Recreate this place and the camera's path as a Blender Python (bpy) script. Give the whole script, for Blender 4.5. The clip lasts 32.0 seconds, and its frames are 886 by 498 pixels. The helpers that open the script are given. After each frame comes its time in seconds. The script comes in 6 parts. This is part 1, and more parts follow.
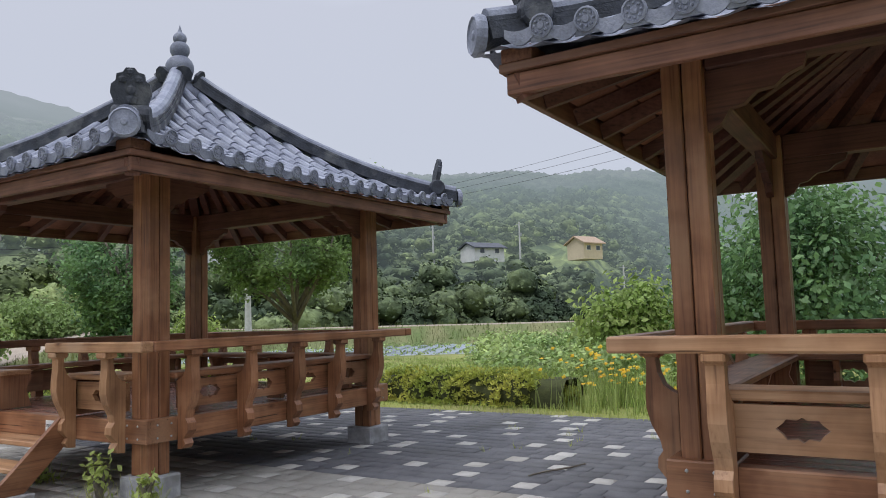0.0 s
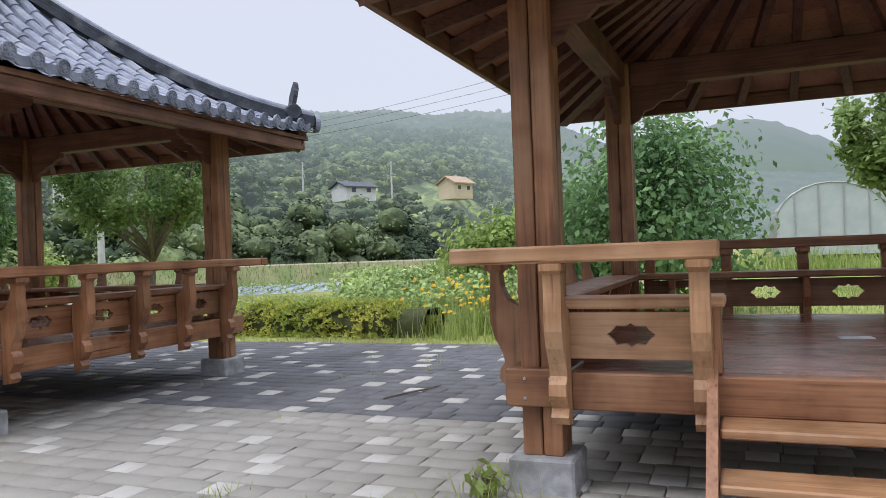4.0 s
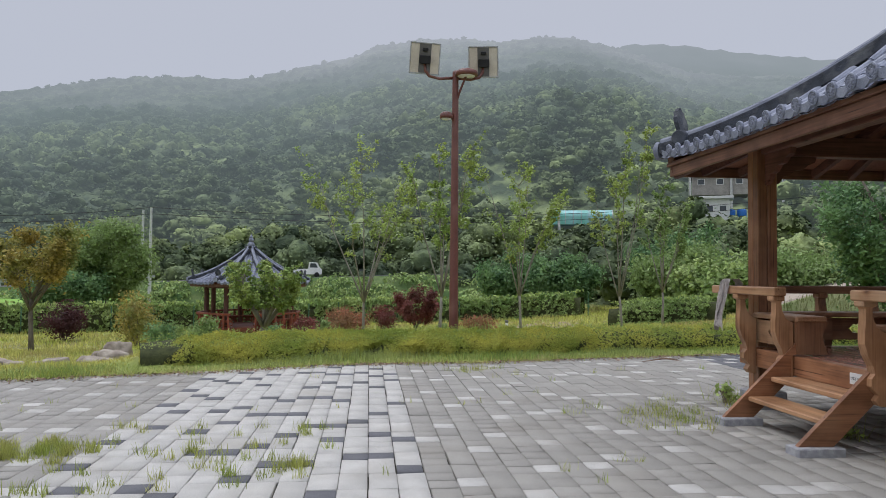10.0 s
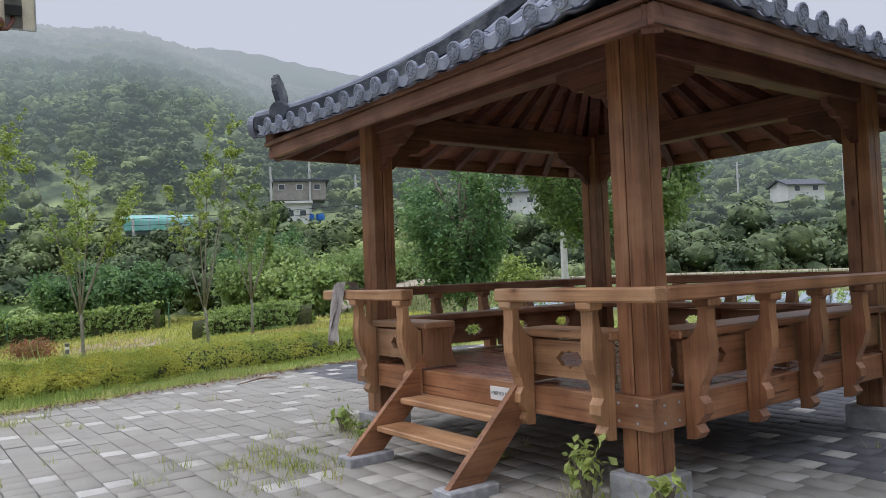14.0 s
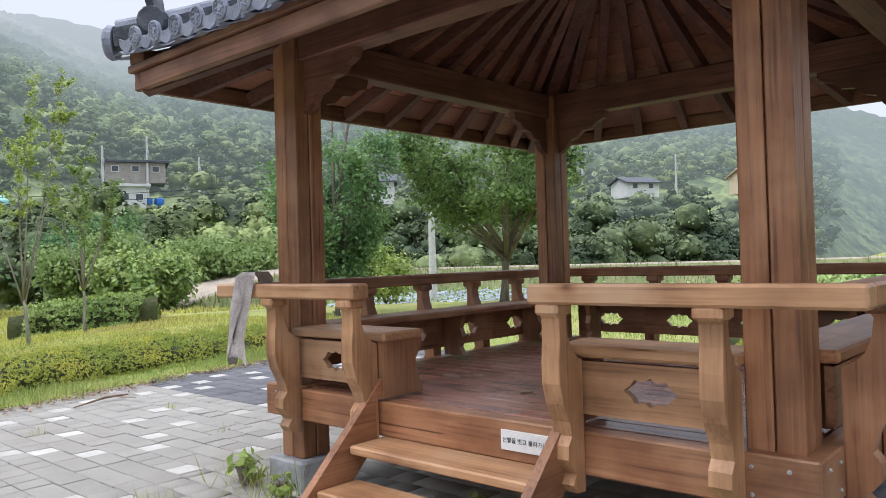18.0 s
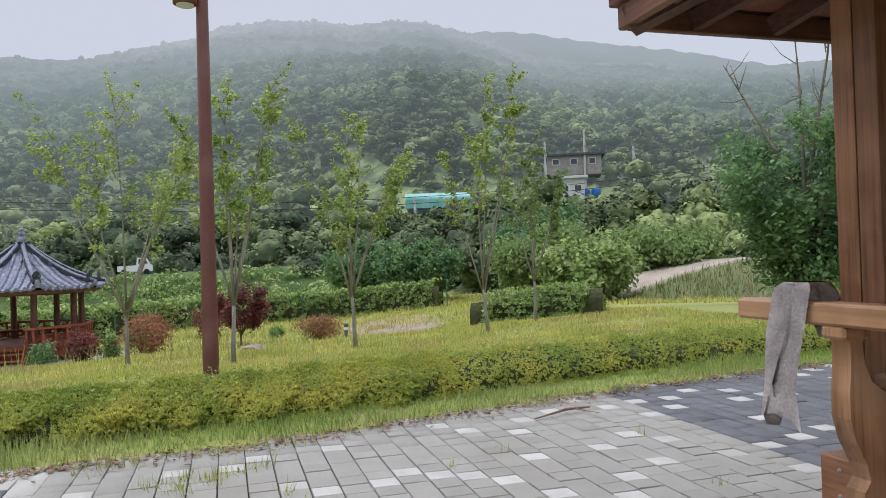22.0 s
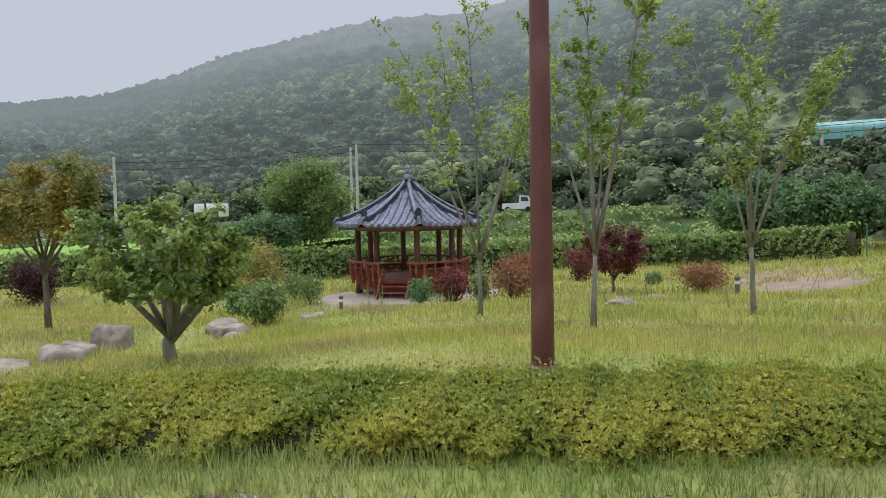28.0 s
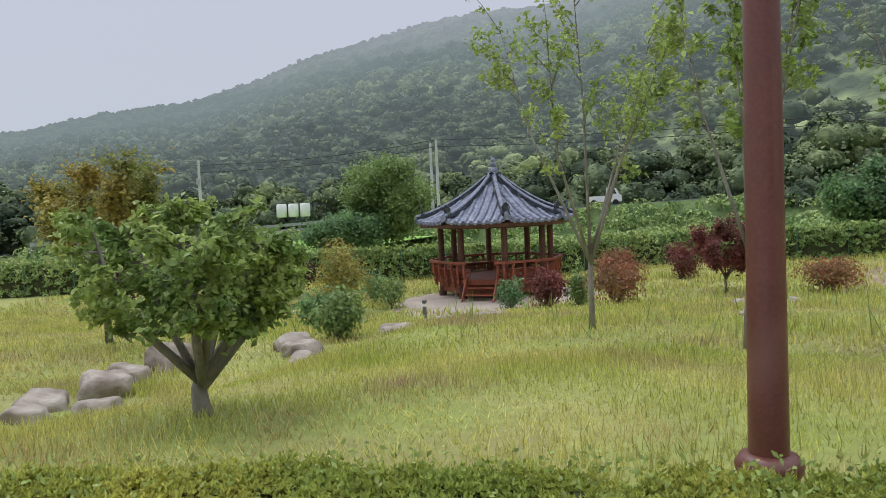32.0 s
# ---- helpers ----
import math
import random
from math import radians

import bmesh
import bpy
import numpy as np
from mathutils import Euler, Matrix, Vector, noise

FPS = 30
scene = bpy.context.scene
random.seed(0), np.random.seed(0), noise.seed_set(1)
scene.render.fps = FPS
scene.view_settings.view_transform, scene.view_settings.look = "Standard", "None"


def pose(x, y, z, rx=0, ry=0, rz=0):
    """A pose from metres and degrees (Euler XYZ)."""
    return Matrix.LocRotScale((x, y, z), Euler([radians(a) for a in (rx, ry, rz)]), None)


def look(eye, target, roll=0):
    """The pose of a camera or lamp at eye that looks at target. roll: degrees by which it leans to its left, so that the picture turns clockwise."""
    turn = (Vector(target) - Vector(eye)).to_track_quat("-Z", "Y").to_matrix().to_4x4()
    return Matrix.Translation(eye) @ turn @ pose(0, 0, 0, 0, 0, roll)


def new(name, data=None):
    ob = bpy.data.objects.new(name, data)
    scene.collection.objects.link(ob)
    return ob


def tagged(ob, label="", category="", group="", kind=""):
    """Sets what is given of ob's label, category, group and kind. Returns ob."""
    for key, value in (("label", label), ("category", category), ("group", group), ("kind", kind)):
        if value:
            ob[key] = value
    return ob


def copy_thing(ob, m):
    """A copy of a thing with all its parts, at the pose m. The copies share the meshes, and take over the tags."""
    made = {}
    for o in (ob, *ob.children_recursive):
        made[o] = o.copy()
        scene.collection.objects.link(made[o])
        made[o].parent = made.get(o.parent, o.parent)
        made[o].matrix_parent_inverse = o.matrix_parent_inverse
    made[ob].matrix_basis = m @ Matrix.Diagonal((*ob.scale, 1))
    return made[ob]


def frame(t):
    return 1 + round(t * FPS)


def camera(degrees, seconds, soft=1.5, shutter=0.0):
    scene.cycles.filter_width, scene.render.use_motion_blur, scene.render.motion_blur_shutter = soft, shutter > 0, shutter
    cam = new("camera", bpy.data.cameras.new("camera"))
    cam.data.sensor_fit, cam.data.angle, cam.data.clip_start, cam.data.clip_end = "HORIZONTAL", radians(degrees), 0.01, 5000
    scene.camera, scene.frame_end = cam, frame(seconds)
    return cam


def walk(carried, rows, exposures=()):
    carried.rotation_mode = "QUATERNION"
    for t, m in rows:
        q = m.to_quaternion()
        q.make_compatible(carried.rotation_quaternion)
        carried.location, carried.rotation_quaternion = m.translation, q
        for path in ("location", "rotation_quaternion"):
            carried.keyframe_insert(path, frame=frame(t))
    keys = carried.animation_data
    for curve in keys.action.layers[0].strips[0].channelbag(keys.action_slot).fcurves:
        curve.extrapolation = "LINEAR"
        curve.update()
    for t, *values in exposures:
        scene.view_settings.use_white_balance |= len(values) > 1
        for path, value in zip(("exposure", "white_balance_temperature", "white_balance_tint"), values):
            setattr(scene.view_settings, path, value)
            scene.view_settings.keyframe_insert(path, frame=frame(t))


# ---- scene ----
cam = camera(61.2, 32.0, 0.9)
PATH = [
    (0, (0.005, 0.208, 1.466), (-1.042, 1.903, 1.644), -1.7),
    (0.5, (0.048, 0.26, 1.445), (-0.736, 2.095, 1.58), -1.6),
    (1, (0.09, 0.284, 1.436), (-0.452, 2.207, 1.532), -1.2),
    (1.5, (0.152, 0.338, 1.445), (-0.211, 2.305, 1.499), -1.7),
    (2, (0.171, 0.276, 1.454), (-0.041, 2.265, 1.466), -1.4),
    (2.5, (0.169, 0.347, 1.451), (-0.032, 2.337, 1.441), -1.4),
    (4.5, (-0.005, 0.383, 1.297), (-1.026, 2.103, 1.316), -1.7),
    (5, (-0.113, 0.215, 1.375), (-1.379, 1.763, 1.399), -0.8),
    (5.5, (-0.131, 0.172, 1.402), (-1.661, 1.459, 1.442), -0.7),
    (6, (-0.158, 0.13, 1.42), (-1.9, 1.11, 1.472), -0.7),
    (6.5, (-0.18, 0.093, 1.433), (-2.06, 0.773, 1.49), -0.8),
    (7, (-0.185, 0.034, 1.427), (-2.137, 0.463, 1.489), -0.5),
    (7.5, (-0.183, -0.018, 1.441), (-2.165, 0.239, 1.505), -0.3),
    (8, (-0.224, -0.045, 1.446), (-2.216, 0.12, 1.51), -0.3),
    (8.5, (-0.271, -0.054, 1.447), (-2.265, 0.085, 1.505), -0.3),
    (9, (-0.353, -0.009, 1.437), (-2.347, 0.116, 1.513), -0.1),
    (9.5, (-0.53, 0.085, 1.453), (-2.524, 0.218, 1.529), 0.4),
    (10, (-0.751, 0.108, 1.43), (-2.74, 0.303, 1.497), 0.5),
    (10.5, (-1.019, 0.089, 1.443), (-2.993, 0.404, 1.505), -0.5),
    (11, (-1.245, 0.174, 1.426), (-3.201, 0.588, 1.486), -0.9),
    (11.5, (-1.476, 0.299, 1.435), (-3.406, 0.82, 1.504), -0.9),
    (12, (-1.7, 0.325, 1.429), (-3.549, 1.077, 1.541), -1.3),
    (12.5, (-1.913, 0.352, 1.442), (-3.681, 1.282, 1.545), -2.2),
    (13, (-2.143, 0.491, 1.444), (-3.865, 1.502, 1.555), -2.3),
    (13.5, (-2.361, 0.633, 1.453), (-4.039, 1.718, 1.539), -2.1),
    (14, (-2.634, 0.688, 1.447), (-4.235, 1.885, 1.513), -2.2),
    (14.5, (-2.857, 0.725, 1.447), (-4.41, 1.985, 1.486), -2.2),
    (16.5, (-3.915, 1.093, 1.411), (-5.351, 2.485, 1.45), -2.4),
    (17, (-4.152, 1.245, 1.45), (-5.573, 2.651, 1.519), -1.7),
    (17.5, (-4.388, 1.299, 1.45), (-5.747, 2.763, 1.531), -1.8),
    (18, (-4.64, 1.331, 1.45), (-5.967, 2.827, 1.478), -1.7),
    (18.5, (-4.853, 1.44, 1.434), (-6.26, 2.861, 1.455), -1.9),
    (19, (-5.052, 1.583, 1.464), (-6.582, 2.871, 1.468), -2.1),
    (19.5, (-5.255, 1.631, 1.455), (-6.881, 2.796, 1.481), -2.6),
    (20, (-5.495, 1.638, 1.487), (-7.19, 2.7, 1.53), -3.2),
    (20.5, (-5.678, 1.711, 1.479), (-7.447, 2.644, 1.544), -3.1),
    (21, (-5.829, 1.811, 1.504), (-7.67, 2.591, 1.56), -2.2),
    (21.5, (-5.975, 1.839, 1.518), (-7.863, 2.499, 1.559), -1.5),
    (22, (-6.195, 1.842, 1.539), (-8.115, 2.401, 1.568), -1.7),
    (22.5, (-6.417, 1.892, 1.516), (-8.378, 2.289, 1.526), -1.8),
    (23, (-6.593, 2.0, 1.543), (-8.584, 2.19, 1.52), -1.4),
    (23.5, (-6.763, 2.034, 1.537), (-8.763, 2.055, 1.507), -1.4),
    (24, (-7.008, 2.037, 1.56), (-9.007, 1.956, 1.539), -2.0),
    (24.5, (-7.225, 2.115, 1.567), (-9.215, 1.912, 1.537), -1.9),
    (25, (-7.391, 2.186, 1.602), (-9.371, 1.902, 1.552), -1.6),
    (25.5, (-7.654, 2.148, 1.615), (-9.636, 1.883, 1.58), -1.8),
    (27.5, (-8.877, 2.128, 1.577), (-10.842, 1.761, 1.501), -1.0),
    (28, (-9.147, 2.125, 1.545), (-11.099, 1.699, 1.435), -1.1),
    (28.5, (-9.408, 2.129, 1.563), (-11.337, 1.617, 1.436), -0.8),
    (29, (-9.623, 2.018, 1.557), (-11.548, 1.485, 1.456), -1.0),
    (29.5, (-9.828, 1.889, 1.561), (-11.75, 1.35, 1.431), -1.9),
    (30, (-10.077, 1.799, 1.537), (-11.986, 1.211, 1.442), -2.1),
    (30.5, (-10.319, 1.695, 1.542), (-12.203, 1.034, 1.437), -2.1),
    (31, (-10.575, 1.514, 1.527), (-12.462, 0.859, 1.422), -2.9),
    (31.5, (-10.797, 1.424, 1.526), (-12.696, 0.806, 1.408), -2.9),
    (32, (-11.09, 1.375, 1.529), (-12.984, 0.742, 1.415), -2.4),
]
EXPOSURE = [(0, 0.2), (1, 0.45), (2.5, 0.6), (4.5, 0.5), (5.2, 0.52), (6, 0.3), (7, 0.08), (9, 0.0), (11, 0.0), (14, 0.22), (17, 0.6), (19, 0.8), (20, 0.55), (21, 0.45), (23, 0.15), (26, 0.1), (30, 0.13), (32, 0.13)]
walk(cam, [(t, look(eye, target, roll)) for t, eye, target, roll in PATH], [(t, stops, 6350, 14) for t, stops in EXPOSURE])

# ==== world ====
# overcast daylight: grey cloud sky, a wide weak sun
world = bpy.data.worlds.new("overcast_sky")
scene.world = world
world.use_nodes = True
wn, wl = world.node_tree.nodes, world.node_tree.links
wn.clear()
w_out, w_bg = wn.new("ShaderNodeOutputWorld"), wn.new("ShaderNodeBackground")
w_sky, w_mix, w_ramp = wn.new("ShaderNodeTexSky"), wn.new("ShaderNodeMixRGB"), wn.new("ShaderNodeValToRGB")
w_sky.sky_type, w_sky.sun_disc = "NISHITA", False
w_sky.sun_elevation, w_sky.sun_rotation = radians(55), radians(150)
w_tc, w_sep, w_noise, w_add = wn.new("ShaderNodeTexCoord"), wn.new("ShaderNodeSeparateXYZ"), wn.new("ShaderNodeTexNoise"), wn.new("ShaderNodeMath")
w_noise.inputs["Scale"].default_value, w_noise.inputs["Detail"].default_value = 2.2, 4
w_add.operation = "MULTIPLY_ADD"
w_add.inputs[1].default_value = 0.22
wl.new(w_tc.outputs["Generated"], w_sep.inputs[0])
wl.new(w_tc.outputs["Generated"], w_noise.inputs["Vector"])
wl.new(w_noise.outputs["Fac"], w_add.inputs[0])
wl.new(w_sep.outputs["Z"], w_add.inputs[2])
wl.new(w_add.outputs[0], w_ramp.inputs["Fac"])
w_ramp.color_ramp.elements[0].position, w_ramp.color_ramp.elements[0].color = 0.02, (4.9, 5.3, 5.8, 1)
w_ramp.color_ramp.elements[1].position, w_ramp.color_ramp.elements[1].color = 1.0, (14.4, 15.5, 17.0, 1)
w_mid = w_ramp.color_ramp.elements.new(0.5)
w_mid.color = (5.4, 5.7, 6.3, 1)
w_mix.inputs["Fac"].default_value = 0.9
wl.new(w_sky.outputs[0], w_mix.inputs["Color1"])
wl.new(w_ramp.outputs[0], w_mix.inputs["Color2"])
wl.new(w_mix.outputs[0], w_bg.inputs["Color"])
w_bg.inputs["Strength"].default_value = 0.1
wl.new(w_bg.outputs[0], w_out.inputs["Surface"])
sun = new("sun", bpy.data.lights.new("sun", "SUN"))
sun.data.energy, sun.data.angle, sun.data.color = 1.0, radians(30), (1.0, 0.97, 0.92)
sun.matrix_world = look((0, 0, 50), (12, 20, 0))

# ==== materials ====


def material(name, c1, c2=None, rough=0.7, scale=6.0, stretch=(1, 1, 1), bump=0.2, fine=60.0, metal=0.0, vary=0.0, island=False, spec=0.3, thin=0.0, dirt=None, grain=0.35):
    """Two-scale noise between c1 and c2, fine grain bump; vary: spread of brightness between pieces."""
    m = bpy.data.materials.new(name)
    m.use_nodes = True
    n, l = m.node_tree.nodes, m.node_tree.links
    b = n["Principled BSDF"]
    tc, mp = n.new("ShaderNodeNewGeometry"), n.new("ShaderNodeMapping")
    mp.inputs["Scale"].default_value = stretch
    l.new(tc.outputs["Position"], mp.inputs["Vector"])
    big, small = n.new("ShaderNodeTexNoise"), n.new("ShaderNodeTexNoise")
    for t, s, d in ((big, scale, 5), (small, fine, 3)):
        t.inputs["Scale"].default_value, t.inputs["Detail"].default_value = s, d
        l.new(mp.outputs[0], t.inputs["Vector"])
    c2 = c2 or tuple(v * 0.7 for v in c1)
    ramp = n.new("ShaderNodeValToRGB")
    ramp.color_ramp.elements[0].position, ramp.color_ramp.elements[1].position = 0.35, 0.65
    ramp.color_ramp.elements[0].color, ramp.color_ramp.elements[1].color = (*c1, 1), (*c2, 1)
    l.new(big.outputs["Fac"], ramp.inputs["Fac"])
    mix = n.new("ShaderNodeMixRGB")
    mix.blend_type = "OVERLAY"
    mix.inputs["Fac"].default_value = grain
    l.new(ramp.outputs[0], mix.inputs["Color1"])
    l.new(small.outputs["Fac"], mix.inputs["Color2"])
    out = mix.outputs[0]
    if dirt:
        stain, sr, sm = n.new("ShaderNodeTexNoise"), n.new("ShaderNodeValToRGB"), n.new("ShaderNodeMixRGB")
        stain.inputs["Scale"].default_value, stain.inputs["Detail"].default_value = dirt[1], 6
        l.new(tc.outputs["Position"], stain.inputs["Vector"])
        sr.color_ramp.elements[0].position, sr.color_ramp.elements[1].position = 0.52, 0.72
        l.new(stain.outputs["Fac"], sr.inputs["Fac"])
        l.new(sr.outputs[0], sm.inputs["Fac"])
        l.new(out, sm.inputs["Color1"])
        sm.inputs["Color2"].default_value = (*dirt[0], 1)
        out = sm.outputs[0]
    if vary:
        src = n.new("ShaderNodeNewGeometry" if island else "ShaderNodeObjectInfo")
        mr, hs = n.new("ShaderNodeMapRange"), n.new("ShaderNodeHueSaturation")
        mr.inputs["To Min"].default_value, mr.inputs["To Max"].default_value = 1 - vary, 1 + vary
        l.new(src.outputs["Random Per Island" if island else "Random"], mr.inputs["Value"])
        l.new(mr.outputs[0], hs.inputs["Value"])
        l.new(out, hs.inputs["Color"])
        out = hs.outputs[0]
    l.new(out, b.inputs["Base Color"])
    b.inputs["Roughness"].default_value, b.inputs["Metallic"].default_value = rough, metal
    b.inputs["Specular IOR Level"].default_value = spec
    if thin:
        b.inputs["Transmission Weight"].default_value = 0.0
        tr, ms = n.new("ShaderNodeBsdfTranslucent"), n.new("ShaderNodeMixShader")
        l.new(out, tr.inputs["Color"])
        ms.inputs[0].default_value = thin
        l.new(b.outputs[0], ms.inputs[1])
        l.new(tr.outputs[0], ms.inputs[2])
        l.new(ms.outputs[0], n["Material Output"].inputs["Surface"])
    if bump:
        bp = n.new("ShaderNodeBump")
        bp.inputs["Strength"].default_value, bp.inputs["Distance"].default_value = bump, 0.02
        l.new(small.outputs["Fac"], bp.inputs["Height"])
        l.new(bp.outputs[0], b.inputs["Normal"])
    return m




def timber(name, axis, light, mid, dark, rough=0.5, vary=0.18, fade=None):
    """Sawn, stained timber: fine grain along one axis, drying cracks, knots and faded patches."""
    m = bpy.data.materials.new(name)
    m.use_nodes = True
    n, l = m.node_tree.nodes, m.node_tree.links
    b = n["Principled BSDF"]
    geo, mp = n.new("ShaderNodeNewGeometry"), n.new("ShaderNodeMapping")
    mp.inputs["Scale"].default_value = [0.035 if a == axis else 1.0 for a in "xyz"]
    info, shift = n.new("ShaderNodeObjectInfo"), n.new("ShaderNodeVectorMath")
    shift.operation = "ADD"
    l.new(geo.outputs["Position"], shift.inputs[0])
    l.new(info.outputs["Random"], shift.inputs[1])
    l.new(shift.outputs[0], mp.inputs["Vector"])

    def noise_at(scale, detail, src):
        t = n.new("ShaderNodeTexNoise")
        t.inputs["Scale"].default_value, t.inputs["Detail"].default_value = scale, detail
        l.new(src, t.inputs["Vector"])
        return t.outputs["Fac"]

    def ramp(src, stops):
        r = n.new("ShaderNodeValToRGB")
        el = r.color_ramp.elements
        while len(el) < len(stops):
            el.new(0.5)
        for e, (pos, col) in zip(el, stops):
            e.position, e.color = pos, (*col, 1)
        l.new(src, r.inputs["Fac"])
        return r.outputs[0]

    def blend(kind, fac, c1, c2):
        x = n.new("ShaderNodeMixRGB")
        x.blend_type = kind
        for sock, v in (("Fac", fac), ("Color1", c1), ("Color2", c2)):
            if isinstance(v, (int, float)):
                x.inputs[sock].default_value = v
            elif isinstance(v, tuple):
                x.inputs[sock].default_value = (*v, 1)
            else:
                l.new(v, x.inputs[sock])
        return x.outputs[0]

    grain = noise_at(60, 5, mp.outputs[0])
    col = ramp(grain, [(0.28, dark), (0.42, mid), (0.74, light)])
    broad = noise_at(11, 3, mp.outputs[0])
    col = blend("MULTIPLY", 0.75, col, ramp(broad, [(0.3, (0.72, 0.66, 0.6)), (0.66, (1.2, 1.17, 1.14))]))
    blot = noise_at(3.2, 4, shift.outputs[0])
    col = blend("MULTIPLY", 0.8, col, ramp(blot, [(0.34, (0.66, 0.6, 0.56)), (0.6, (1.15, 1.14, 1.12))]))
    if fade:
        patch = noise_at(1.6, 5, shift.outputs[0])
        col = blend("MIX", ramp(patch, [(0.5, (0, 0, 0)), (0.72, (0.6, 0.6, 0.6))]), col, fade)
    squeeze, cell = n.new("ShaderNodeMapping"), n.new("ShaderNodeTexVoronoi")
    squeeze.inputs["Scale"].default_value = [0.45 if a == axis else 1.0 for a in "xyz"]
    l.new(shift.outputs[0], squeeze.inputs["Vector"])
    l.new(squeeze.outputs[0], cell.inputs["Vector"])
    cell.inputs["Scale"].default_value = 3.6
    col = blend("MULTIPLY", 0.9, col, ramp(cell.outputs["Distance"], [(0.03, (0.2, 0.14, 0.1)), (0.055, (0.62, 0.5, 0.42)), (0.12, (1, 1, 1))]))
    crack = noise_at(30, 2, mp.outputs[0])
    lines = ramp(crack, [(0.25, (0.2, 0.16, 0.13)), (0.28, (1, 1, 1))])
    col = blend("MULTIPLY", 0.8, col, lines)
    hs, mr = n.new("ShaderNodeHueSaturation"), n.new("ShaderNodeMapRange")
    mr.inputs["To Min"].default_value, mr.inputs["To Max"].default_value = 1 - vary, 1 + vary
    l.new(info.outputs["Random"], mr.inputs["Value"])
    l.new(mr.outputs[0], hs.inputs["Value"])
    l.new(col, hs.inputs["Color"])
    l.new(hs.outputs[0], b.inputs["Base Color"])
    b.inputs["Roughness"].default_value, b.inputs["Specular IOR Level"].default_value = rough, 0.4
    bp = n.new("ShaderNodeBump")
    bp.inputs["Strength"].default_value, bp.inputs["Distance"].default_value = 0.2, 0.008
    l.new(blend("MULTIPLY", 0.7, grain, lines), bp.inputs["Height"])
    l.new(bp.outputs[0], b.inputs["Normal"])
    return m


WOOD = {a: timber("stained_wood_" + a, a, (0.33, 0.162, 0.083), (0.245, 0.113, 0.058), (0.14, 0.061, 0.034), 0.42, 0.22, (0.35, 0.205, 0.118)) for a in "xyz"}
PALE = {a: timber("weathered_wood_" + a, a, (0.47, 0.275, 0.15), (0.385, 0.213, 0.112), (0.24, 0.124, 0.066), 0.48, 0.14, (0.47, 0.315, 0.2)) for a in "xyz"}
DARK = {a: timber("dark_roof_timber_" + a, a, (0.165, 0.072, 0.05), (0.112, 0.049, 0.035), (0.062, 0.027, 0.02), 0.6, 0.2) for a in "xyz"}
BROWN = {a: timber("brown_eave_timber_" + a, a, (0.235, 0.11, 0.066), (0.155, 0.07, 0.043), (0.085, 0.037, 0.024), 0.5, 0.2, (0.25, 0.14, 0.09)) for a in "xyz"}
SOFFIT = material("soffit_boards", (0.36, 0.165, 0.098), (0.2, 0.088, 0.052), 0.6, 2, (1, 1, 1), 0.2, 40, vary=0.25, island=True)
DECK = timber("deck_boards", "x", (0.40, 0.19, 0.135), (0.31, 0.14, 0.10), (0.18, 0.08, 0.056), 0.24, 0.12, (0.41, 0.25, 0.195))
TILE = material("roof_tile_grey", (0.26, 0.28, 0.35), (0.165, 0.18, 0.235), 0.6, 7, (1, 1, 1), 0.3, 70, vary=0.15, dirt=((0.33, 0.35, 0.41), 2.5))
TILE_DARK = material("ridge_tile_dark", (0.06, 0.067, 0.085), (0.033, 0.037, 0.048), 0.6, 7, (1, 1, 1), 0.4, 60, dirt=((0.17, 0.175, 0.18), 4))
GRANITE = material("granite_block", (0.42, 0.42, 0.43), (0.30, 0.30, 0.32), 0.8, 18, (1, 1, 1), 0.3, 160, dirt=((0.2, 0.2, 0.19), 3))
PAVER = material("grey_paver", (0.332, 0.315, 0.284), (0.298, 0.283, 0.256), 0.85, 3, (1, 1, 1), 0.35, 230, grain=0.45, vary=0.065, dirt=((0.285, 0.265, 0.232), 0.9))
PAVER_J = material("grey_paver_joined", (0.332, 0.315, 0.284), (0.298, 0.283, 0.256), 0.85, 3, (1, 1, 1), 0.35, 230, grain=0.45, vary=0.065, island=True, dirt=((0.285, 0.265, 0.232), 0.9))
PAVER_D = material("dark_paver", (0.155, 0.155, 0.165), (0.115, 0.115, 0.125), 0.8, 3, (1, 1, 1), 0.35, 230, grain=0.45, vary=0.065, island=True, dirt=((0.1, 0.1, 0.1), 0.9))
PAVER_W = material("pale_paver", (0.54, 0.52, 0.485), (0.45, 0.434, 0.405), 0.85, 4, (1, 1, 1), 0.45, 170, grain=0.45, vary=0.065, island=True, dirt=((0.42, 0.395, 0.355), 1.2))
PAVER_W1 = material("pale_paver_piece", (0.54, 0.52, 0.485), (0.45, 0.434, 0.405), 0.85, 4, (1, 1, 1), 0.45, 170, grain=0.45, vary=0.065, dirt=((0.42, 0.395, 0.355), 1.2))
JOINT = material("joint_sand", (0.105, 0.096, 0.078), (0.055, 0.055, 0.04), 0.95, 20, bump=0.3)
LAWN = material("lawn_ground", (0.235, 0.28, 0.07), (0.33, 0.32, 0.11), 0.95, 0.5, (1, 1, 1), 0.6, 9, dirt=((0.17, 0.15, 0.07), 0.25))
SOIL = material("bare_soil", (0.36, 0.28, 0.21), (0.27, 0.2, 0.15), 0.95, 1.5, bump=0.4, fine=25)
GRASS = material("grass_blades", (0.26, 0.36, 0.095), (0.39, 0.44, 0.165), 0.6, 0.7, bump=0, vary=0.35, island=True, thin=0.35, spec=0.1)
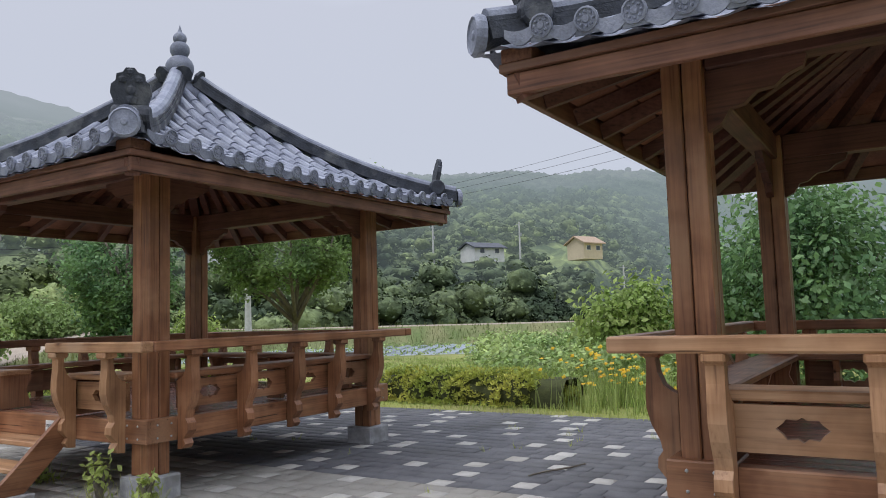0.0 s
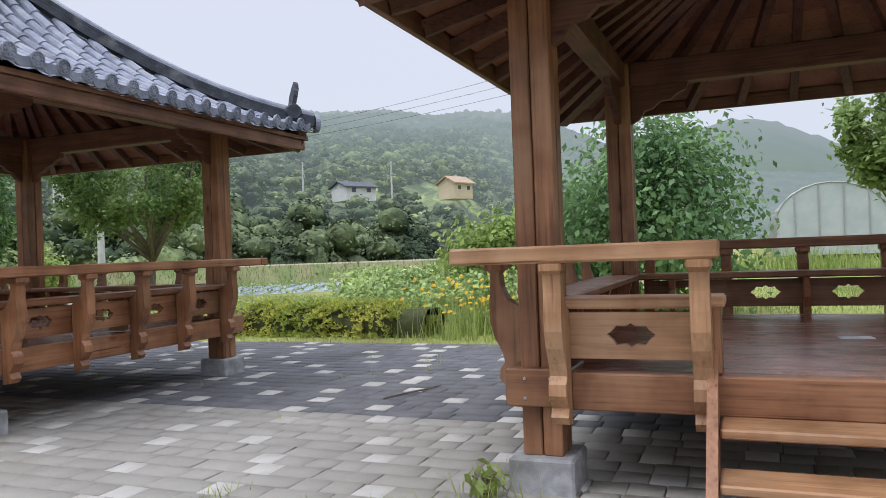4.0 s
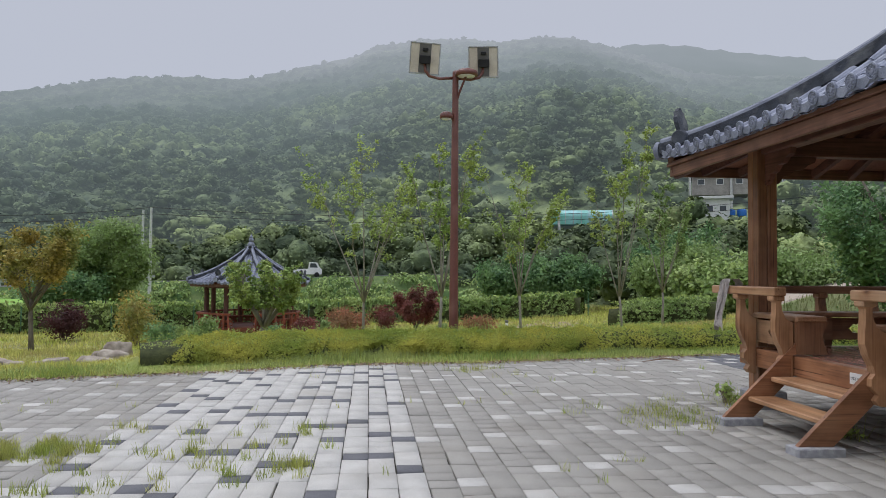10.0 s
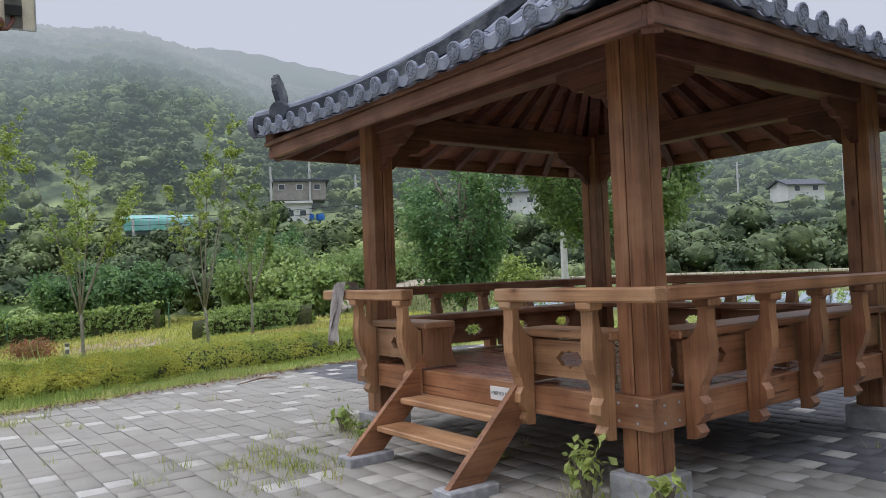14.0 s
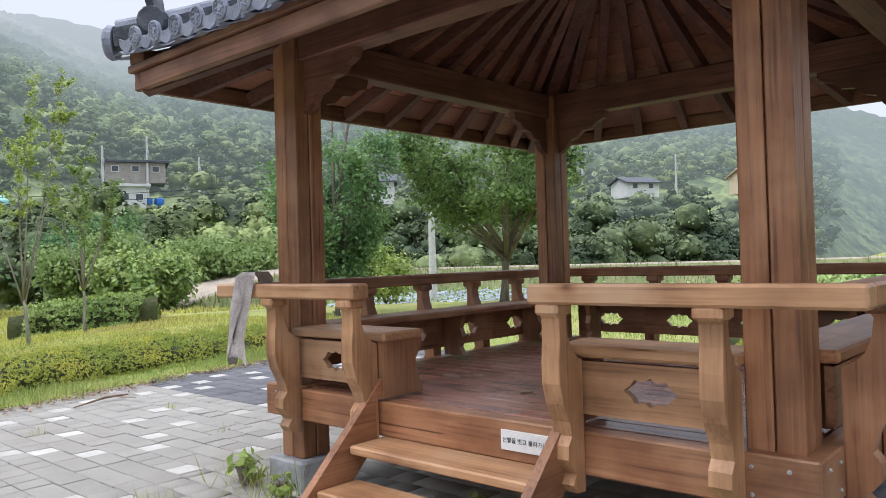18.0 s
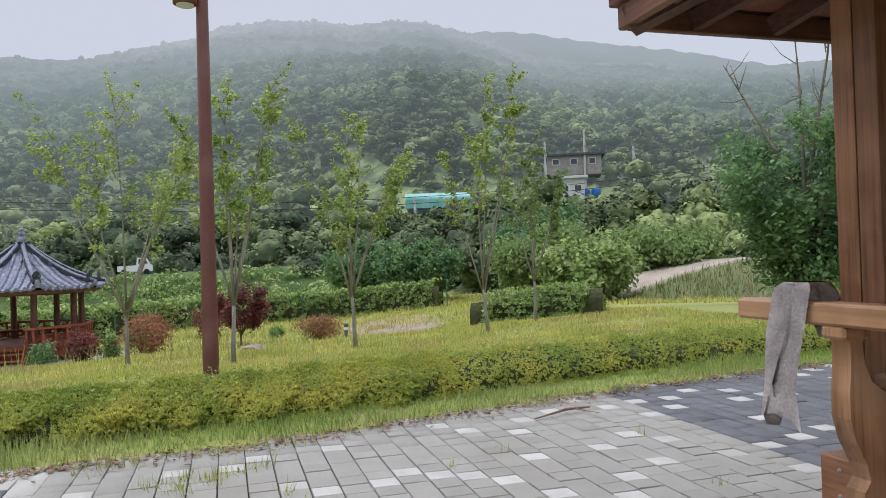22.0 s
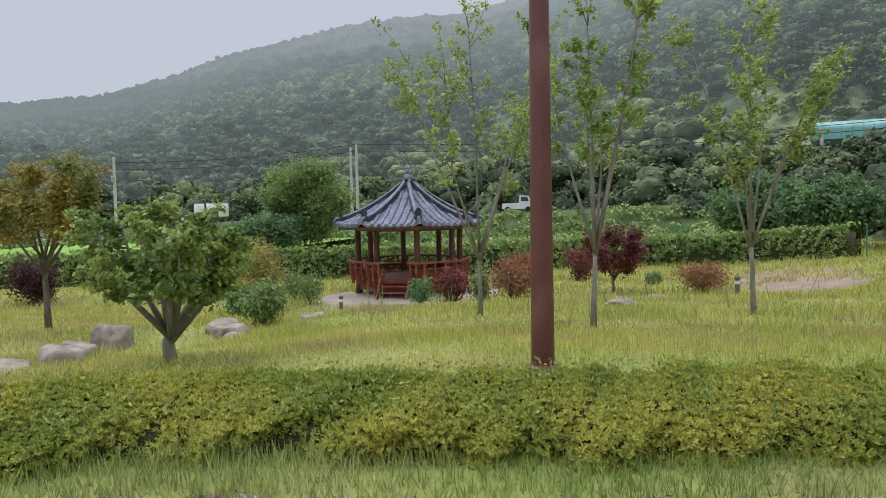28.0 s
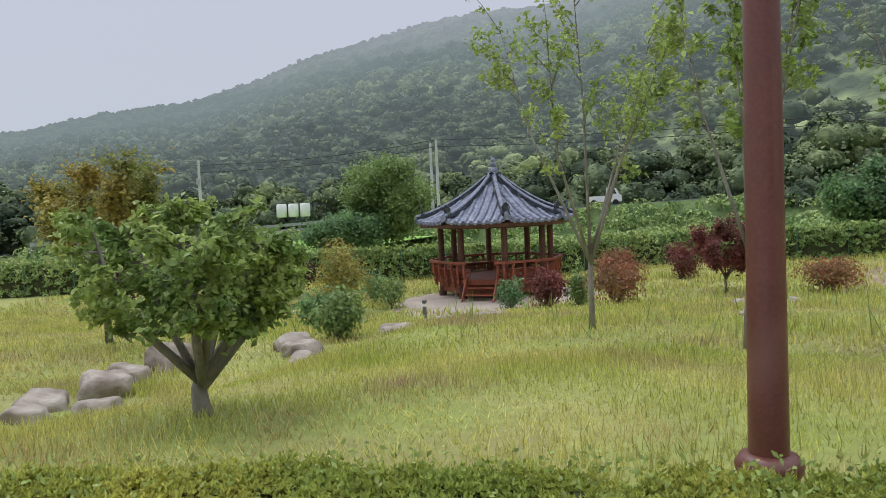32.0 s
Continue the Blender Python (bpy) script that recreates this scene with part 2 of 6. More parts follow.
LEAF_HEDGE = material("hedge_leaves", (0.31, 0.38, 0.08), (0.55, 0.53, 0.12), 0.5, 1.4, bump=0, fine=40, vary=0.3, island=True, thin=0.4, spec=0.15)
LEAF_MID = material("tree_leaves", (0.20, 0.29, 0.09), (0.285, 0.39, 0.145), 0.5, 0.8, bump=0, vary=0.28, island=True, thin=0.42)
LEAF_LIGHT = material("young_tree_leaves", (0.265, 0.37, 0.10), (0.39, 0.465, 0.14), 0.5, 0.8, bump=0, vary=0.35, island=True, thin=0.4)
LEAF_DARK = material("bush_leaves", (0.105, 0.205, 0.09), (0.215, 0.345, 0.135), 0.45, 1.0, bump=0, vary=0.3, island=True, thin=0.4)
LEAF_VINE = material("vine_leaves", (0.22, 0.33, 0.105), (0.38, 0.47, 0.17), 0.5, 0.6, bump=0, vary=0.4, island=True, thin=0.25)
LEAF_RED = material("red_maple_leaves", (0.27, 0.085, 0.07), (0.16, 0.06, 0.05), 0.5, 1.0, bump=0, vary=0.28, island=True, thin=0.42)
LEAF_PURPLE = material("purple_maple_leaves", (0.109, 0.039, 0.039), (0.070, 0.031, 0.031), 0.5, 1.0, bump=0, vary=0.28, island=True, thin=0.42)
LEAF_RUST = material("rusty_shrub_leaves", (0.40, 0.16, 0.09), (0.26, 0.17, 0.08), 0.5, 1.0, bump=0, vary=0.28, island=True, thin=0.42)
LEAF_AMBER = material("amber_tree_leaves", (0.44, 0.33, 0.085), (0.25, 0.29, 0.085), 0.5, 1.0, bump=0, vary=0.28, island=True, thin=0.42)
BARK = material("grey_bark", (0.20, 0.175, 0.14), (0.12, 0.10, 0.08), 0.9, 9, (1, 1, 0.3), 0.6, 40)
RUST_PAINT = material("brown_painted_steel", (0.16, 0.055, 0.04), (0.13, 0.045, 0.033), 0.4, 3, bump=0.05, spec=0.5, dirt=((0.2, 0.09, 0.07), 2))
ROCK = material("garden_boulder", (0.41, 0.36, 0.30), (0.25, 0.205, 0.165), 0.9, 4, bump=1.0, fine=16, dirt=((0.13, 0.105, 0.075), 2.2))
WHITE = material("white_paint", (0.78, 0.78, 0.76), (0.7, 0.7, 0.69), 0.5, 3, bump=0.05)
STEEL = material("galvanised_steel", (0.45, 0.46, 0.47), (0.36, 0.37, 0.38), 0.45, 8, bump=0.05, metal=0.6)
CONCRETE = material("concrete_pole", (0.56, 0.56, 0.55), (0.46, 0.46, 0.45), 0.85, 6, bump=0.1)
BLACK = material("black_lettering", (0.02, 0.02, 0.02), rough=0.6, bump=0)

# ==== shape helpers ====


def part(name, bm, mat, parent=None, label="", smooth=False):
    """Link a bmesh as one mesh object under its thing or part."""
    me = bpy.data.meshes.new(name)
    bmesh.ops.recalc_face_normals(bm, faces=bm.faces)
    bm.to_mesh(me)
    bm.free()
    if smooth:
        me.shade_smooth()
    return linked(name, me, mat, parent, label)


def linked(name, me, mat, parent=None, label=""):
    if mat and not me.materials:
        me.materials.append(mat)
    ob = new(name, me)
    ob.parent = parent
    if label:
        tagged(ob, label)
    return ob


def thing(name, m, label, category, group="", kind=""):
    ob = new(name)
    ob.matrix_world = m
    ob.empty_display_size = 0.2
    return tagged(ob, label, category, group, kind)


def raw(name, verts, faces, mat, parent=None, label="", smooth=False):
    me = bpy.data.meshes.new(name)
    me.from_pydata([tuple(v) for v in verts], [], faces)
    if smooth:
        me.shade_smooth()
    return linked(name, me, mat, parent, label)


def bulk(name, verts, quads, mat, parent=None, label=""):
    """A large mesh from numpy arrays of vertices and quads."""
    me = bpy.data.meshes.new(name)
    v, q = np.ascontiguousarray(verts, np.float32), np.ascontiguousarray(quads, np.int32)
    me.vertices.add(len(v))
    me.vertices.foreach_set("co", v.ravel())
    me.loops.add(q.size)
    me.loops.foreach_set("vertex_index", q.ravel())
    me.polygons.add(len(q))
    me.polygons.foreach_set("loop_start", np.arange(len(q), dtype=np.int32) * q.shape[1])
    me.update(calc_edges=True)
    return linked(name, me, mat, parent, label)


def box(bm, x0, x1, y0, y1, z0, z1, bevel=0.006, m=None):
    got = bmesh.ops.create_cube(bm, size=1.0)["verts"]
    for v in got:
        v.co = Vector(((x0 + x1) / 2 + v.co.x * (x1 - x0), (y0 + y1) / 2 + v.co.y * (y1 - y0), (z0 + z1) / 2 + v.co.z * (z1 - z0)))
    if bevel:
        edges = list({e for v in got for e in v.link_edges})
        got = list({v for f in bmesh.ops.bevel(bm, geom=edges, offset=bevel, segments=1, affect="EDGES")["faces"] for v in f.verts} | {v for v in got if v.is_valid})
    if m is not None:
        for v in got:
            v.co = m @ v.co
    return got


def boxed(*a, **k):
    bm = bmesh.new()
    box(bm, *a, **k)
    return bm


def plate(bm, pts, t, m):
    """Extrude the outline pts (2D: a, b) to thickness t along c, mapped by m from (a, c, b)."""
    lo = [bm.verts.new(m @ Vector((a, -t / 2, b))) for a, b in pts]
    hi = [bm.verts.new(m @ Vector((a, t / 2, b))) for a, b in pts]
    bm.faces.new(lo)
    bm.faces.new(hi[::-1])
    for i in range(len(pts)):
        j = (i + 1) % len(pts)
        bm.faces.new((lo[i], hi[i], hi[j], lo[j]))
    return bm


def lathe(bm, prof, n=16, m=Matrix()):
    """Turn the profile of (radius, z) round the z axis."""
    rings = [[bm.verts.new(m @ Vector((r * math.cos(6.28319 * i / n), r * math.sin(6.28319 * i / n), z))) for i in range(n)] for r, z in prof]
    for a, b in zip(rings, rings[1:]):
        for i in range(n):
            bm.faces.new((a[i], a[(i + 1) % n], b[(i + 1) % n], b[i]))
    bm.faces.new(rings[0][::-1])
    bm.faces.new(rings[-1])
    return bm


def tube(bm, pts, radii, n=6):
    """A tapered tube along points."""
    rings = []
    for i, p in enumerate(pts):
        d = (Vector(pts[min(i + 1, len(pts) - 1)]) - Vector(pts[max(i - 1, 0)])).normalized()
        s = d.cross(Vector((0.31, 0.95, 0.05))).normalized() if abs(d.y) < 0.95 else d.cross(Vector((1, 0, 0))).normalized()
        u = d.cross(s)
        rings.append([bm.verts.new(Vector(p) + radii[i] * (s * math.cos(6.28319 * k / n) + u * math.sin(6.28319 * k / n))) for k in range(n)])
    for a, b in zip(rings, rings[1:]):
        for k in range(n):
            bm.faces.new((a[k], a[(k + 1) % n], b[(k + 1) % n], b[k]))
    bm.faces.new(rings[0][::-1])
    bm.faces.new(rings[-1])
    return bm


def sweep(bm, pts, sect, up=Vector((0, 0, 1))):
    """Sweep a closed section (side, up) along points, kept upright."""
    rings = []
    for i, p in enumerate(pts):
        d = (Vector(pts[min(i + 1, len(pts) - 1)]) - Vector(pts[max(i - 1, 0)])).normalized()
        s = d.cross(up).normalized()
        u = s.cross(d)
        rings.append([bm.verts.new(Vector(p) + s * a + u * b) for a, b in sect])
    n = len(sect)
    for a, b in zip(rings, rings[1:]):
        for k in range(n):
            bm.faces.new((a[k], a[(k + 1) % n], b[(k + 1) % n], b[k]))
    bm.faces.new(rings[0][::-1])
    bm.faces.new(rings[-1])
    return bm


def leaves(centres, size, rng, flat=0.0, long=1.8, out=None, jitter=0.55):
    """One kite-shaped leaf (folded quad) at each centre, turned at random; returns vertices and quads."""
    c = np.asarray(centres, float)
    n = len(c)
    a = rng.normal(size=(n, 3))
    a[:, 2] *= 1 - flat
    a /= np.linalg.norm(a, axis=1)[:, None]
    b = np.cross(a, rng.normal(size=(n, 3)))
    b /= np.linalg.norm(b, axis=1)[:, None]
    if out is not None:
        o = np.asarray(out, float)
        o = o / (np.linalg.norm(o, axis=1)[:, None] + 1e-9) + rng.normal(0, jitter, (n, 3))
        o /= np.linalg.norm(o, axis=1)[:, None]
        a = np.cross(o, rng.normal(size=(n, 3)))
        a /= np.linalg.norm(a, axis=1)[:, None]
        b = np.cross(o, a)
    nrm = np.cross(a, b)
    s = (size * rng.uniform(0.6, 1.3, n))[:, None]
    v = np.stack([c - a * s * long / 2, c + b * s / 2 + nrm * s * 0.18, c + a * s * long / 2, c - b * s / 2 + nrm * s * 0.18], 1).reshape(-1, 3)
    return v, np.arange(4 * n).reshape(-1, 4)


def blades(roots, height, width, rng, lean=0.45):
    """Grass blades: thin tapered quads standing at the roots."""
    p = np.asarray(roots, float)
    n = len(p)
    th = rng.uniform(0, 6.28, n)
    h = height * rng.uniform(0.5, 1.3, n)
    side = np.stack([np.cos(th), np.sin(th), 0 * th], 1) * (width * rng.uniform(0.6, 1.4, n))[:, None] / 2
    tip = p + np.stack([np.cos(th + 1.6) * h * lean * rng.uniform(-1, 1, n), np.sin(th + 1.6) * h * lean * rng.uniform(-1, 1, n), h], 1)
    v = np.stack([p - side, p + side, tip + side * 0.15, tip - side * 0.15], 1).reshape(-1, 3)
    return v, np.arange(4 * n).reshape(-1, 4)


def rock(name, x, y, z, sx, sy, sz, seed, label, mat=None, parent=None):
    bm = bmesh.new()
    bmesh.ops.create_icosphere(bm, subdivisions=4, radius=1.0)
    rr = random.Random(seed)
    cuts = [(Vector((rr.gauss(0, 0.12), rr.gauss(0, 0.12), 1)).normalized(), rr.uniform(0.55, 0.75))]
    for i in range(11):
        cuts.append((Vector((rr.gauss(0, 1), rr.gauss(0, 1), rr.gauss(0.15, 0.6))).normalized(), rr.uniform(0.68, 0.95)))
    for v in bm.verts:
        n = v.co.normalized()
        d = min([1.1] + [h / n.dot(c) for c, h in cuts if n.dot(c) > 0.05])
        d *= 1 + 0.10 * noise.noise(n * 2.3 + Vector((seed * 7.1, 0, 0))) + 0.05 * noise.noise(n * 6.1 + Vector((seed, 5, 0))) + 0.025 * noise.noise(n * 15.0)
        v.co = Vector((n.x * sx * d * 0.98, n.y * sy * d * 0.98, max(n.z, -0.5) * sz * d * 0.95))
    ob = part(name, bm, mat or ROCK, parent, smooth=True)
    ob.matrix_world = pose(x, y, z, 0, 0, seed * 47)
    return tagged(ob, label, "rock")

# ==== ground ====
EDGE = [(-9.0, -9.7), (-5.3, -10.8), (-1.8, -11.9), (-0.3, -12.65), (2.1, -12.92), (4.0, -13.35), (6.3, -13.95), (10.4, -14.6)]


def edge_x(y):
    """Where the paving ends on the garden side."""
    return np.interp(y, [a for a, _ in EDGE], [b for _, b in EDGE])


def smooth(a, b, v):
    t = np.clip((v - a) / (b - a), 0, 1)
    return t * t * (3 - 2 * t)


def ground_z(x, y):
    """Height of the open ground: paving level, a low bank under the hedge, the lawn falling to the garden."""
    x, y = np.asarray(x, float), np.asarray(y, float)
    d = edge_x(np.clip(y, -9, 10.4)) - x
    bank = 0.03 * smooth(0.1, 0.5, d) + 0.19 * smooth(0.6, 1.45, d) * smooth(-4.4, -2.6, y)
    fall = -0.58 * smooth(1.4, 9.5, d) - 1.35 * smooth(8.5, 24.0, d) - 0.5 * smooth(26, 60, d) + 0.05 * smooth(0, 5, y) * smooth(4, 8.5, d) * smooth(18, 11, d)
    side = smooth(16, 6, y) * 1.0
    dip = -0.22 * smooth(-2.5, -4.5, y) * smooth(0.3, 4.0, d) * smooth(14, 8, d)
    garden = (bank + fall + dip) * side
    far = -1.2 * smooth(25, 55, np.hypot(x, y)) * (1 - side)
    return np.where(d > 0, garden, 0.0) + far


gx = np.concatenate([np.linspace(-1500, -90, 14), np.linspace(-85, -30, 34), np.linspace(-29, -9.2, 82), np.linspace(-8.5, 30, 22), np.linspace(60, 1500, 12)])
gy = np.concatenate([np.linspace(-1500, -80, 12), np.linspace(-70, -12, 30), np.linspace(-11, 14, 70), np.linspace(15, 70, 40), np.linspace(90, 1500, 14)])
GX, GY = np.meshgrid(gx, gy, indexing="ij")
GZ = ground_z(GX, GY)
paved = (GX > edge_x(np.clip(GY, -9, 10.4)) + 0.05) & (GX < 5.5) & (GY > -8.9) & (GY < 10.3)
GZ = np.where(paved, -0.12, GZ + 0.012)
gi = np.arange(GX.size).reshape(GX.shape)
tagged(bulk("ground", np.stack([GX, GY, GZ], -1).reshape(-1, 3), np.stack([gi[:-1, :-1], gi[1:, :-1], gi[1:, 1:], gi[:-1, 1:]], -1).reshape(-1, 4), LAWN), "green and yellowing lawn falling away to a garden", "ground", kind="structure")


def grid_sheet(name, x0, x1, y0, y1, nx, ny, lift, mat, label, category, shape=None):
    """A sheet lying on the ground, lift above it; shape cuts its outline."""
    xs, ys = np.meshgrid(np.linspace(x0, x1, nx), np.linspace(y0, y1, ny), indexing="ij")
    z = ground_z(xs, ys) + lift
    if shape is not None:
        z = np.where(shape(xs, ys), z, z - lift - 0.1)
    k = np.arange(xs.size).reshape(xs.shape)
    ob = bulk(name, np.stack([xs, ys, z], -1).reshape(-1, 3), np.stack([k[:-1, :-1], k[1:, :-1], k[1:, 1:], k[:-1, 1:]], -1).reshape(-1, 4), mat)
    return tagged(ob, label, category, kind="structure")

# ==== square pavilions ====
PA, PB = (-7.14, 5.96), (0.54, 5.98)
POST, RAIL_R, RAIL_Z, DECK_Z, FAS, FAS_Z = 1.52, 1.92, 1.395, 0.72, 2.27, 2.69
EAVE, EAVE_Z, APEX_Z = 2.36, 2.84, 4.40


def quarter(k):
    return Matrix.Rotation(math.pi / 2 * k, 4, "Z")


def end_disk():
    bm = bmesh.new()
    m = Matrix.Rotation(math.pi / 2, 4, "X")
    lathe(bm, [(0.07, 0.0), (0.075, 0.012), (0.075, 0.03), (0.063, 0.034), (0.06, 0.024), (0.026, 0.024), (0.02, 0.032)], 14, m)
    for i in range(8):
        a = i * math.pi / 4
        bmesh.ops.create_icosphere(bm, subdivisions=1, radius=0.011, matrix=Matrix.Translation((0.043 * math.cos(a), -0.026, 0.043 * math.sin(a))))
    me = bpy.data.meshes.new("end_tile")
    bm.to_mesh(me)
    bm.free()
    me.materials.append(TILE)
    return me


def pan_end():
    """Drooping crescent plate that closes a concave tile at the eave."""
    bm = bmesh.new()
    w = 0.10
    top = [(-w + 2 * w * i / 8, -0.045 + 0.03 * (2 * i / 8 - 1) ** 2) for i in range(9)]
    low = [(a, b - 0.05 - 0.035 * math.cos(a / w * 1.5)) for a, b in top[::-1]]
    plate(bm, top + low, 0.02, Matrix())
    me = bpy.data.meshes.new("pan_end_tile")
    bm.to_mesh(me)
    bm.free()
    me.materials.append(TILE)
    return me


def ornament(bm, m, h=0.33, w=0.30):
    """Upright ridge-end plate with a lobed outline and a boss relief."""
    pts = [(-0.36, 0.0), (-0.42, 0.2), (-0.5, 0.42), (-0.47, 0.62), (-0.36, 0.7), (-0.33, 0.86), (-0.18, 0.9), (-0.1, 1.0), (0.1, 1.0), (0.18, 0.9), (0.33, 0.86), (0.36, 0.7), (0.47, 0.62), (0.5, 0.42), (0.42, 0.2), (0.36, 0.0)]
    plate(bm, [(a * w, b * h) for a, b in pts], 0.05, m)
    for dx, dz, r in ((-0.06, 0.24, 0.035), (0.06, 0.24, 0.035), (0, 0.16, 0.045), (0, 0.08, 0.05), (0, 0.3, 0.03)):
        bmesh.ops.create_icosphere(bm, subdivisions=1, radius=r, matrix=m @ Matrix.Translation((dx, -0.025, dz)) @ Matrix.Diagonal((1, 0.5, 1, 1)))
    return bm


def ridge(root, pts, out):
    """A hip ridge: stacked tile courses, a rounded cap, an end tile and its ornament. pts run from the eave up."""
    bm = bmesh.new()
    for lo, hi, w in ((-0.03, 0.03, 0.105), (0.034, 0.064, 0.095), (0.068, 0.096, 0.088)):
        sweep(bm, pts, [(-w, lo), (w, lo), (w, hi), (-w, hi)])
    ob = part("ridge", bm, TILE_DARK, root, "dark stacked ridge tiles")
    bm = bmesh.new()
    sweep(bm, [p + Vector((0, 0, 0.1)) for p in pts], [(-0.075, 0), (0.075, 0), (0.066, 0.035), (0.035, 0.062), (0, 0.07), (-0.035, 0.062), (-0.066, 0.035)])
    part("ridge_cap", bm, TILE, ob)
    d = (pts[0] - pts[3]).normalized()
    flat = Vector((d.x, d.y, 0)).normalized()
    turn = Matrix.Rotation(math.atan2(flat.x, -flat.y), 4, "Z")
    bm = bmesh.new()
    m = Matrix.Translation(pts[0] + flat * 0.04 + Vector((0, 0, 0.02))) @ turn @ Matrix.Rotation(math.pi / 2, 4, "X")
    lathe(bm, [(0.11, -0.02), (0.115, 0.02), (0.1, 0.04), (0.092, 0.03), (0.03, 0.03), (0.02, 0.04)], 16, m)
    part("ridge_end_tile", bm, TILE, ob, "round carved end tile")
    bm = bmesh.new()
    m = Matrix.Translation(pts[1] + Vector((0, 0, 0.09))) @ turn
    lathe(bm, [(0.085, -0.14), (0.1, -0.12), (0.1, 0.12), (0.085, 0.14)], 12, m @ Matrix.Rotation(math.pi / 2, 4, "Y"))
    ornament(bm, m @ Matrix.Translation((0, 0, 0.05)) @ Matrix.Rotation(0.18, 4, 'X'))
    part("ridge_ornament", bm, TILE_DARK, ob, "weathered carved ridge-end ornament")


def finial(root, z, k=1.0):
    bm = bmesh.new()
    T = Matrix.Translation((0, 0, z)) @ Matrix.Scale(k, 4)
    lathe(bm, [(0.24, -0.1), (0.26, 0.0), (0.2, 0.05), (0.17, 0.1), (0.2, 0.13), (0.12, 0.16)], 16, T)
    part("finial_base", bm, TILE, root, smooth=True)
    bm = bmesh.new()
    for i in range(6):
        a = i * math.pi / 3
        m = T @ Matrix.Rotation(a, 4, "Z") @ Matrix.Translation((0, -0.2, 0.1)) @ Matrix.Rotation(0.5, 4, "X")
        plate(bm, [(-0.09, 0), (0.09, 0), (0.11, 0.08), (0.06, 0.15), (0, 0.17), (-0.06, 0.15), (-0.11, 0.08)], 0.03, m)
    part("finial_petals", bm, TILE_DARK, root)
    bm = bmesh.new()
    prof = [(0.08, 0.16)]
    for c, r in ((0.30, 0.165), (0.52, 0.115), (0.66, 0.08)):
        prof += [(max(r * math.sin(t), 0.035), c - r * 0.95 * math.cos(t)) for t in [0.35 + 2.45 * i / 7 for i in range(8)]]
    prof += [(0.03, 0.735), (0.012, 0.79), (0.003, 0.83)]
    lathe(bm, prof, 18, T)
    part("finial", bm, TILE, root, "stacked grey ball finial", smooth=True)


def tiled_roof(root, sides, e, z0, z1, lift, nrow, top=0.93, base=0.0):
    """All tiles of a hipped roof: pans, cover rows, eave ends, ridges, finial."""
    half = math.tan(math.pi / sides)
    pitch = 2 * e * half / nrow
    disk, pan = end_disk(), pan_end()
    for k in range(sides):
        R = Matrix.Rotation(base + 2 * math.pi * k / sides, 4, "Z")

        def pt(u, s):
            c = min(abs(u) / max(e * half * (1 - s), 1e-4), 1.0)
            return R @ Vector((u, -e * (1 - s) - 0.03 * c**4, z0 + (z1 - z0) * (0.45 * s + 0.55 * s * s) + lift * c**3 * (1 - s) ** 2))

        bm = bmesh.new()
        nu, ns = 4 * nrow, 12
        grid = [[bm.verts.new(pt((2 * i / nu - 1) * e * half * (1 - top * j / ns), top * j / ns) + Vector((0, 0, -0.028 * abs(math.cos(math.pi * i / 4))))) for i in range(nu + 1)] for j in range(ns + 1)]
        for j in range(ns):
            for i in range(nu):
                bm.faces.new((grid[j][i], grid[j][i + 1], grid[j + 1][i + 1], grid[j + 1][i]))
        part("pan_tile_bed", bm, TILE, root, smooth=True)
        for i in range(nrow):
            u0 = (i - (nrow - 1) / 2) * pitch
            s_end = min(top, 1 - (abs(u0) + 0.05) / (e * half))
            if s_end < 0.03:
                continue
            bm = bmesh.new()
            r0 = 0.068 if sides > 4 else 0.06
            n = max(1, int(s_end * e / 0.2))
            for j in range(n):
                rings = []
                for s, r in ((s_end * j / n, r0 * 1.12), (min(s_end * (j + 1.1) / n, top + 0.02), r0 * 0.9)):
                    p, q = pt(u0, s), pt(u0, s + 0.01)
                    d = (q - p).normalized()
                    side = (R @ Vector((1, 0, 0)))
                    up = side.cross(d)
                    rings.append([bm.verts.new(p + side * (math.cos(t) * r) + up * (math.sin(t) * r * 1.05)) for t in [math.pi * q6 / 6 for q6 in range(7)]])
                for q6 in range(6):
                    bm.faces.new((rings[0][q6], rings[0][q6 + 1], rings[1][q6 + 1], rings[1][q6]))
                bm.faces.new(rings[0])
            row = part("cover_tile", bm, TILE, root)
            p = pt(u0, 0.0)
            face = R @ Matrix.Rotation(0.12, 4, "X")
            ob = linked("end_tile", disk, TILE, row)
            ob.matrix_basis = Matrix.Translation(p + Vector((0, 0, 0.004))) @ face @ Matrix.Scale(r0 / 0.072, 4)
        for i in range(nrow + 1):
            u0 = (i - nrow / 2) * pitch
            if abs(u0) < e * half - 0.05:
                ob = linked("pan_end_tile", pan, TILE, root)
                ob.matrix_basis = Matrix.Translation(pt(u0, 0.0) + R @ Vector((0, -0.01, 0.03))) @ R @ Matrix.Rotation(0.1, 4, "X") @ Matrix.Scale(r0 / 0.068, 4)
        hip = [pt(e * half * (1 - s), s) + Vector((0, 0, 0.05)) for s in [0.015, 0.09, 0.16, 0.24, 0.34, 0.45, 0.57, 0.7, 0.82, 0.9, 0.955]]
        ridge(root, hip, None)
    finial(root, z0 + (z1 - z0) * (0.45 * top + 0.55 * top * top) + 0.02, 1.0 if sides == 4 else 1.1)


